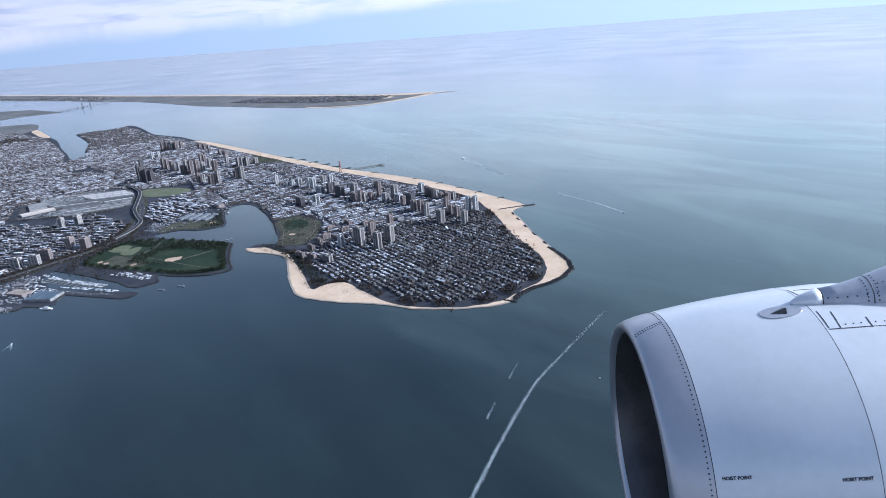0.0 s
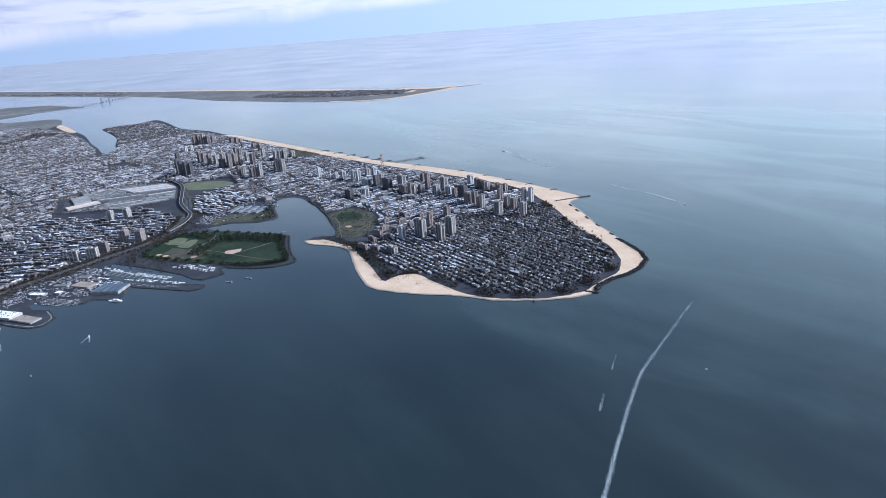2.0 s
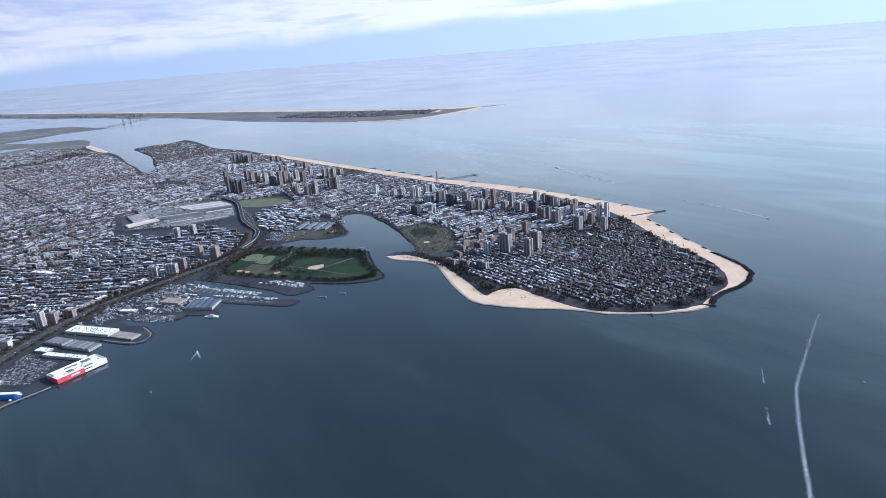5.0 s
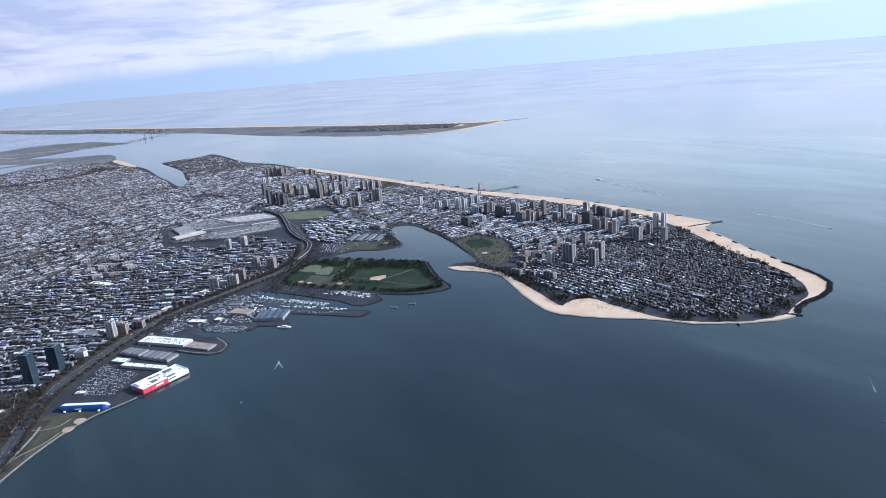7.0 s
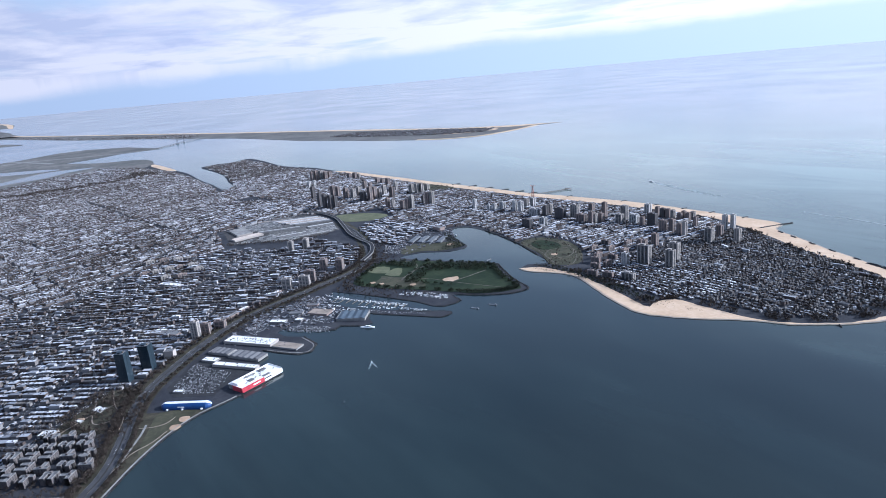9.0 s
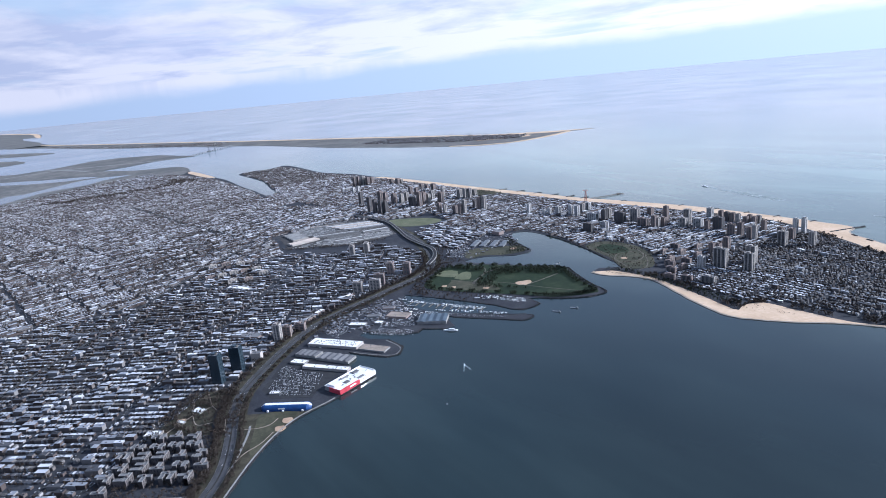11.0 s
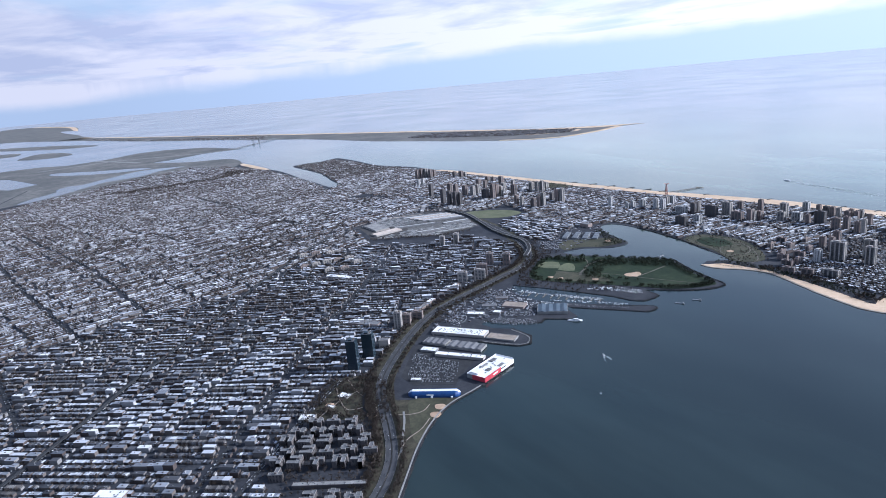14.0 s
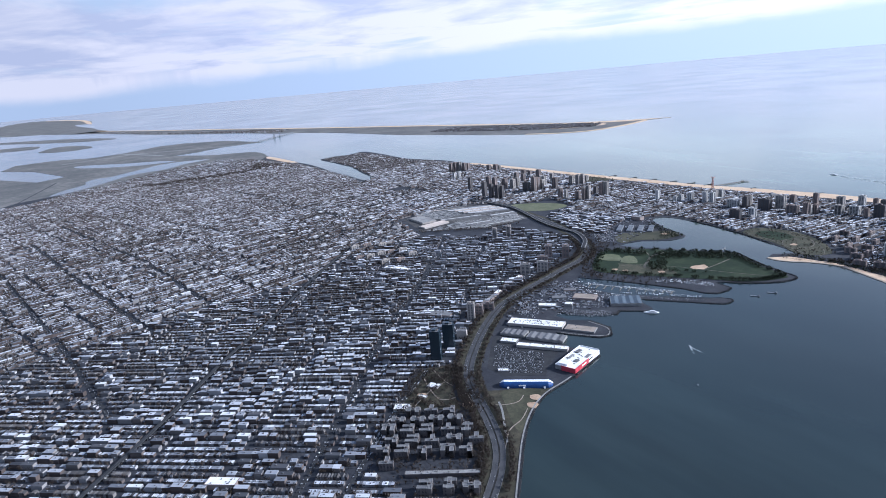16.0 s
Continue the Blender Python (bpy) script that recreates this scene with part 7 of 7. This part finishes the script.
for k in range(22):
    shared("fan_blade", blade_mesh, engine, Matrix.Rotation(k * math.tau / 22, 4, "X"))


def cowl_radius(s):
    for (a, ra), (b, rb) in zip(OUTER, OUTER[1:]):
        if a <= s <= b:
            return ra + (rb - ra) * (s - a) / (b - a)
    return OUTER[-1][1]


def on_cowl(s, degrees, lift=0.002):
    """A place on the skin: x along the engine, y down the side, z out. Degrees are counted from the side that faces the seats up to the top."""
    a = radians(degrees)
    out = Vector((0, -math.cos(a), math.sin(a)))
    slope = (cowl_radius(s + 0.05) - cowl_radius(max(s - 0.05, 0.02))) / 0.1
    x = Vector((1, 0, 0)) + out * slope
    x.normalize()
    z = (out - Vector((1, 0, 0)) * slope).normalized()
    y = z.cross(x)
    m = Matrix((x, y, z)).transposed().to_4x4()
    m.translation = (Vector((s, 0, 0)) + out * (cowl_radius(s) + lift)) * K
    return m


# rivets along the first seam and on the lip
rb = bmesh.new()
bmesh.ops.create_cone(rb, cap_ends=True, segments=8, radius1=0.0075 * K, radius2=0.006 * K, depth=0.004 * K)
rivet = bpy.data.meshes.new("rivet")
rb.to_mesh(rivet)
rb.free()
rivet.materials.append(SEAM)
for k in range(90):
    shared("rivet", rivet, engine, on_cowl(0.278, -55 + k * 1.75, 0.001))
for k in range(11):
    for d in (0.0, 1.6):
        shared("rivet", rivet, engine, on_cowl(0.03 + k * 0.023, 70.0 + k * 0.36 + d, 0.001))


for row in (205.6, 207.2, 208.6):
    for k in range(9):
        a, r = radians(row), 1.12 - 0.004 * k
        m = Vector((0, math.cos(a), -math.sin(a))).to_track_quat("Z", "Y").to_matrix().to_4x4()
        m.translation = Vector((0.06 + k * 0.026, -math.cos(a) * r, math.sin(a) * r)) * K
        shared("rivet", rivet, engine, m)


def stencil(text, s, degrees, size):
    cu = bpy.data.curves.new("stencil", "FONT")
    cu.body, cu.size, cu.align_x, cu.align_y, cu.extrude = text, size * K, "CENTER", "CENTER", 0.0004 * K
    cu.offset = 0.0016 * K
    ob = new("stencil", cu)
    mesh = bpy.data.meshes.new_from_object(ob.evaluated_get(bpy.context.evaluated_depsgraph_get()))
    bpy.data.objects.remove(ob)
    mesh.materials.clear()
    mesh.materials.append(INK)
    shared("stencil", mesh, engine, on_cowl(s, degrees, 0.003))


stencil("HOIST POINT", 0.465, 8.0, 0.034)
stencil("HOIST POINT", 1.27, 5.8, 0.034)

# the scoop on top
scoop = shared("scoop", bpy.data.meshes.new("scoop"), engine, on_cowl(1.185, 65.4, 0.0))
sb = bmesh.new()
ring = []
for k in range(28):
    a = k * math.tau / 28
    ring.append(((0.17 + 0.02 * math.cos(a)) * math.cos(a) * K, 0.085 * math.sin(a) * K))
top = [sb.verts.new((x, y, 0.006 * K)) for x, y in ring]
low = [sb.verts.new((x * 1.04, y * 1.06, -0.012 * K)) for x, y in ring]
sb.faces.new(top)
for k in range(28):
    sb.faces.new((low[k], low[(k + 1) % 28], top[(k + 1) % 28], top[k]))
sb.to_mesh(scoop.data)
sb.free()
scoop.data.materials.append(PLATE)
# a solid wedge, not a hole: the opening's shade is put into its colour
hb = bmesh.new()
v = [hb.verts.new((x * K, y * K, z * K)) for x, y, z in ((-0.07, -0.015, 0.009), (0.06, 0.05, 0.009), (0.05, -0.05, 0.009), (0.065, 0.0, 0.035))]
for f in ((0, 2, 1), (0, 3, 2), (0, 1, 3), (1, 2, 3)):
    hb.faces.new([v[i] for i in f])
part("scoop_mouth", hb, SEAM, scoop, "dark wedge standing in for the shaded mouth")

# the fairing that rises to the wing: a pale nose cap, then the grey body
to_engine = seat.inverted()


def fairing(name, sections, mat, label):
    """Round sections, each with its place right of and under the eye, and its radius, on a line beside the cowl."""
    fb = bmesh.new()
    rows = []
    for x, y, r in sections:
        c = to_engine @ Vector((x * K, y * K, -5.52 * K))
        rows.append([fb.verts.new(c + Vector((0, math.cos(a) * r * K * 0.9, math.sin(a) * r * K))) for a in (k * math.tau / 32 for k in range(32))])
    for a, b in zip(rows, rows[1:]):
        for k in range(32):
            f = fb.faces.new((a[k], a[(k + 1) % 32], b[(k + 1) % 32], b[k]))
            f.smooth = True
    fb.faces.new(rows[0][::-1])
    fb.faces.new(rows[-1])
    bmesh.ops.recalc_face_normals(fb, faces=list(fb.faces))
    return part(name, fb, mat, engine, label)


BODY = [(3.206, -0.434, 0.100), (3.33, -0.431, 0.122), (3.452, -0.424, 0.149), (3.61, -0.405, 0.184), (3.78, -0.376, 0.222), (4.609, -0.236, 0.37)]
fairing("fairing_nose", [(2.958, -0.462, 0.006), (2.985, -0.457, 0.026), (3.03, -0.449, 0.049), (3.085, -0.442, 0.068), (3.14, -0.437, 0.084), (3.195, -0.433, 0.098)], COWL, "pale nose cap of the fairing")
fairing("fairing_joint", [(3.194, -0.433, 0.0975), (3.207, -0.434, 0.0985)], SEAM, "dark joint")
body = fairing("pylon_fairing", BODY, PLATE, "grey pylon fairing")
fairing("fairing_joint", [(3.585, -0.408, 0.1802), (3.593, -0.407, 0.1818)], SEAM, "dark joint")


def on_body(x, degrees, lift=0.001):
    for (a, ya, ra), (b, yb, rb) in zip(BODY, BODY[1:]):
        if a <= x <= b:
            f = (x - a) / (b - a)
            y, r = ya + (yb - ya) * f, ra + (rb - ra) * f
    t = radians(degrees)
    out = Vector((0, -math.cos(t) * 0.9, math.sin(t)))
    m = out.to_track_quat("Z", "Y").to_matrix().to_4x4()
    m.translation = to_engine @ Vector((x * K, y * K, -5.52 * K)) + out * (r + lift) * K
    return m


for x in (3.545, 3.625):
    for k in range(12):
        shared("rivet", rivet, engine, on_body(x, -50 + k * 11))
for k in range(14):
    shared("rivet", rivet, engine, on_body(3.24 + k * 0.075, 12))
    shared("rivet", rivet, engine, on_body(3.64 + k * 0.04, 38))


# panel joints on the cowl round the foot of the fairing
def joint(a, b, half=0.004):
    jb = bmesh.new()
    rows = []
    for i in range(9):
        f = i / 8
        m = on_cowl(a[0] + (b[0] - a[0]) * f, a[1] + (b[1] - a[1]) * f, 0.002)
        way = on_cowl(b[0], b[1]).translation - on_cowl(a[0], a[1]).translation
        out = m.to_3x3().col[2]
        side = out.cross(way).normalized() * half * K
        rows.append((jb.verts.new(m.translation + side), jb.verts.new(m.translation - side), jb.verts.new(m.translation - out * 0.004 * K)))
    for r, q in zip(rows, rows[1:]):
        for k in range(3):
            jb.faces.new((r[k], r[(k + 1) % 3], q[(k + 1) % 3], q[k]))
    bmesh.ops.recalc_face_normals(jb, faces=list(jb.faces))
    part("panel_joint", jb, SEAM, engine)


for a, b in (((1.465, 63), (1.46, 54)), ((1.455, 53.4), (2.3, 52.2)), ((1.565, 62), (1.545, 53.6)), ((1.785, 57.5), (1.78, 52.6)), ((1.455, 84), (1.47, 75)), ((1.50, 82.5), (1.72, 81))):
    joint(a, b, 0.0045)
for s in (1.60, 1.66, 1.72, 1.83, 1.90):
    shared("rivet", rivet, engine, on_cowl(s, 55, 0.001))
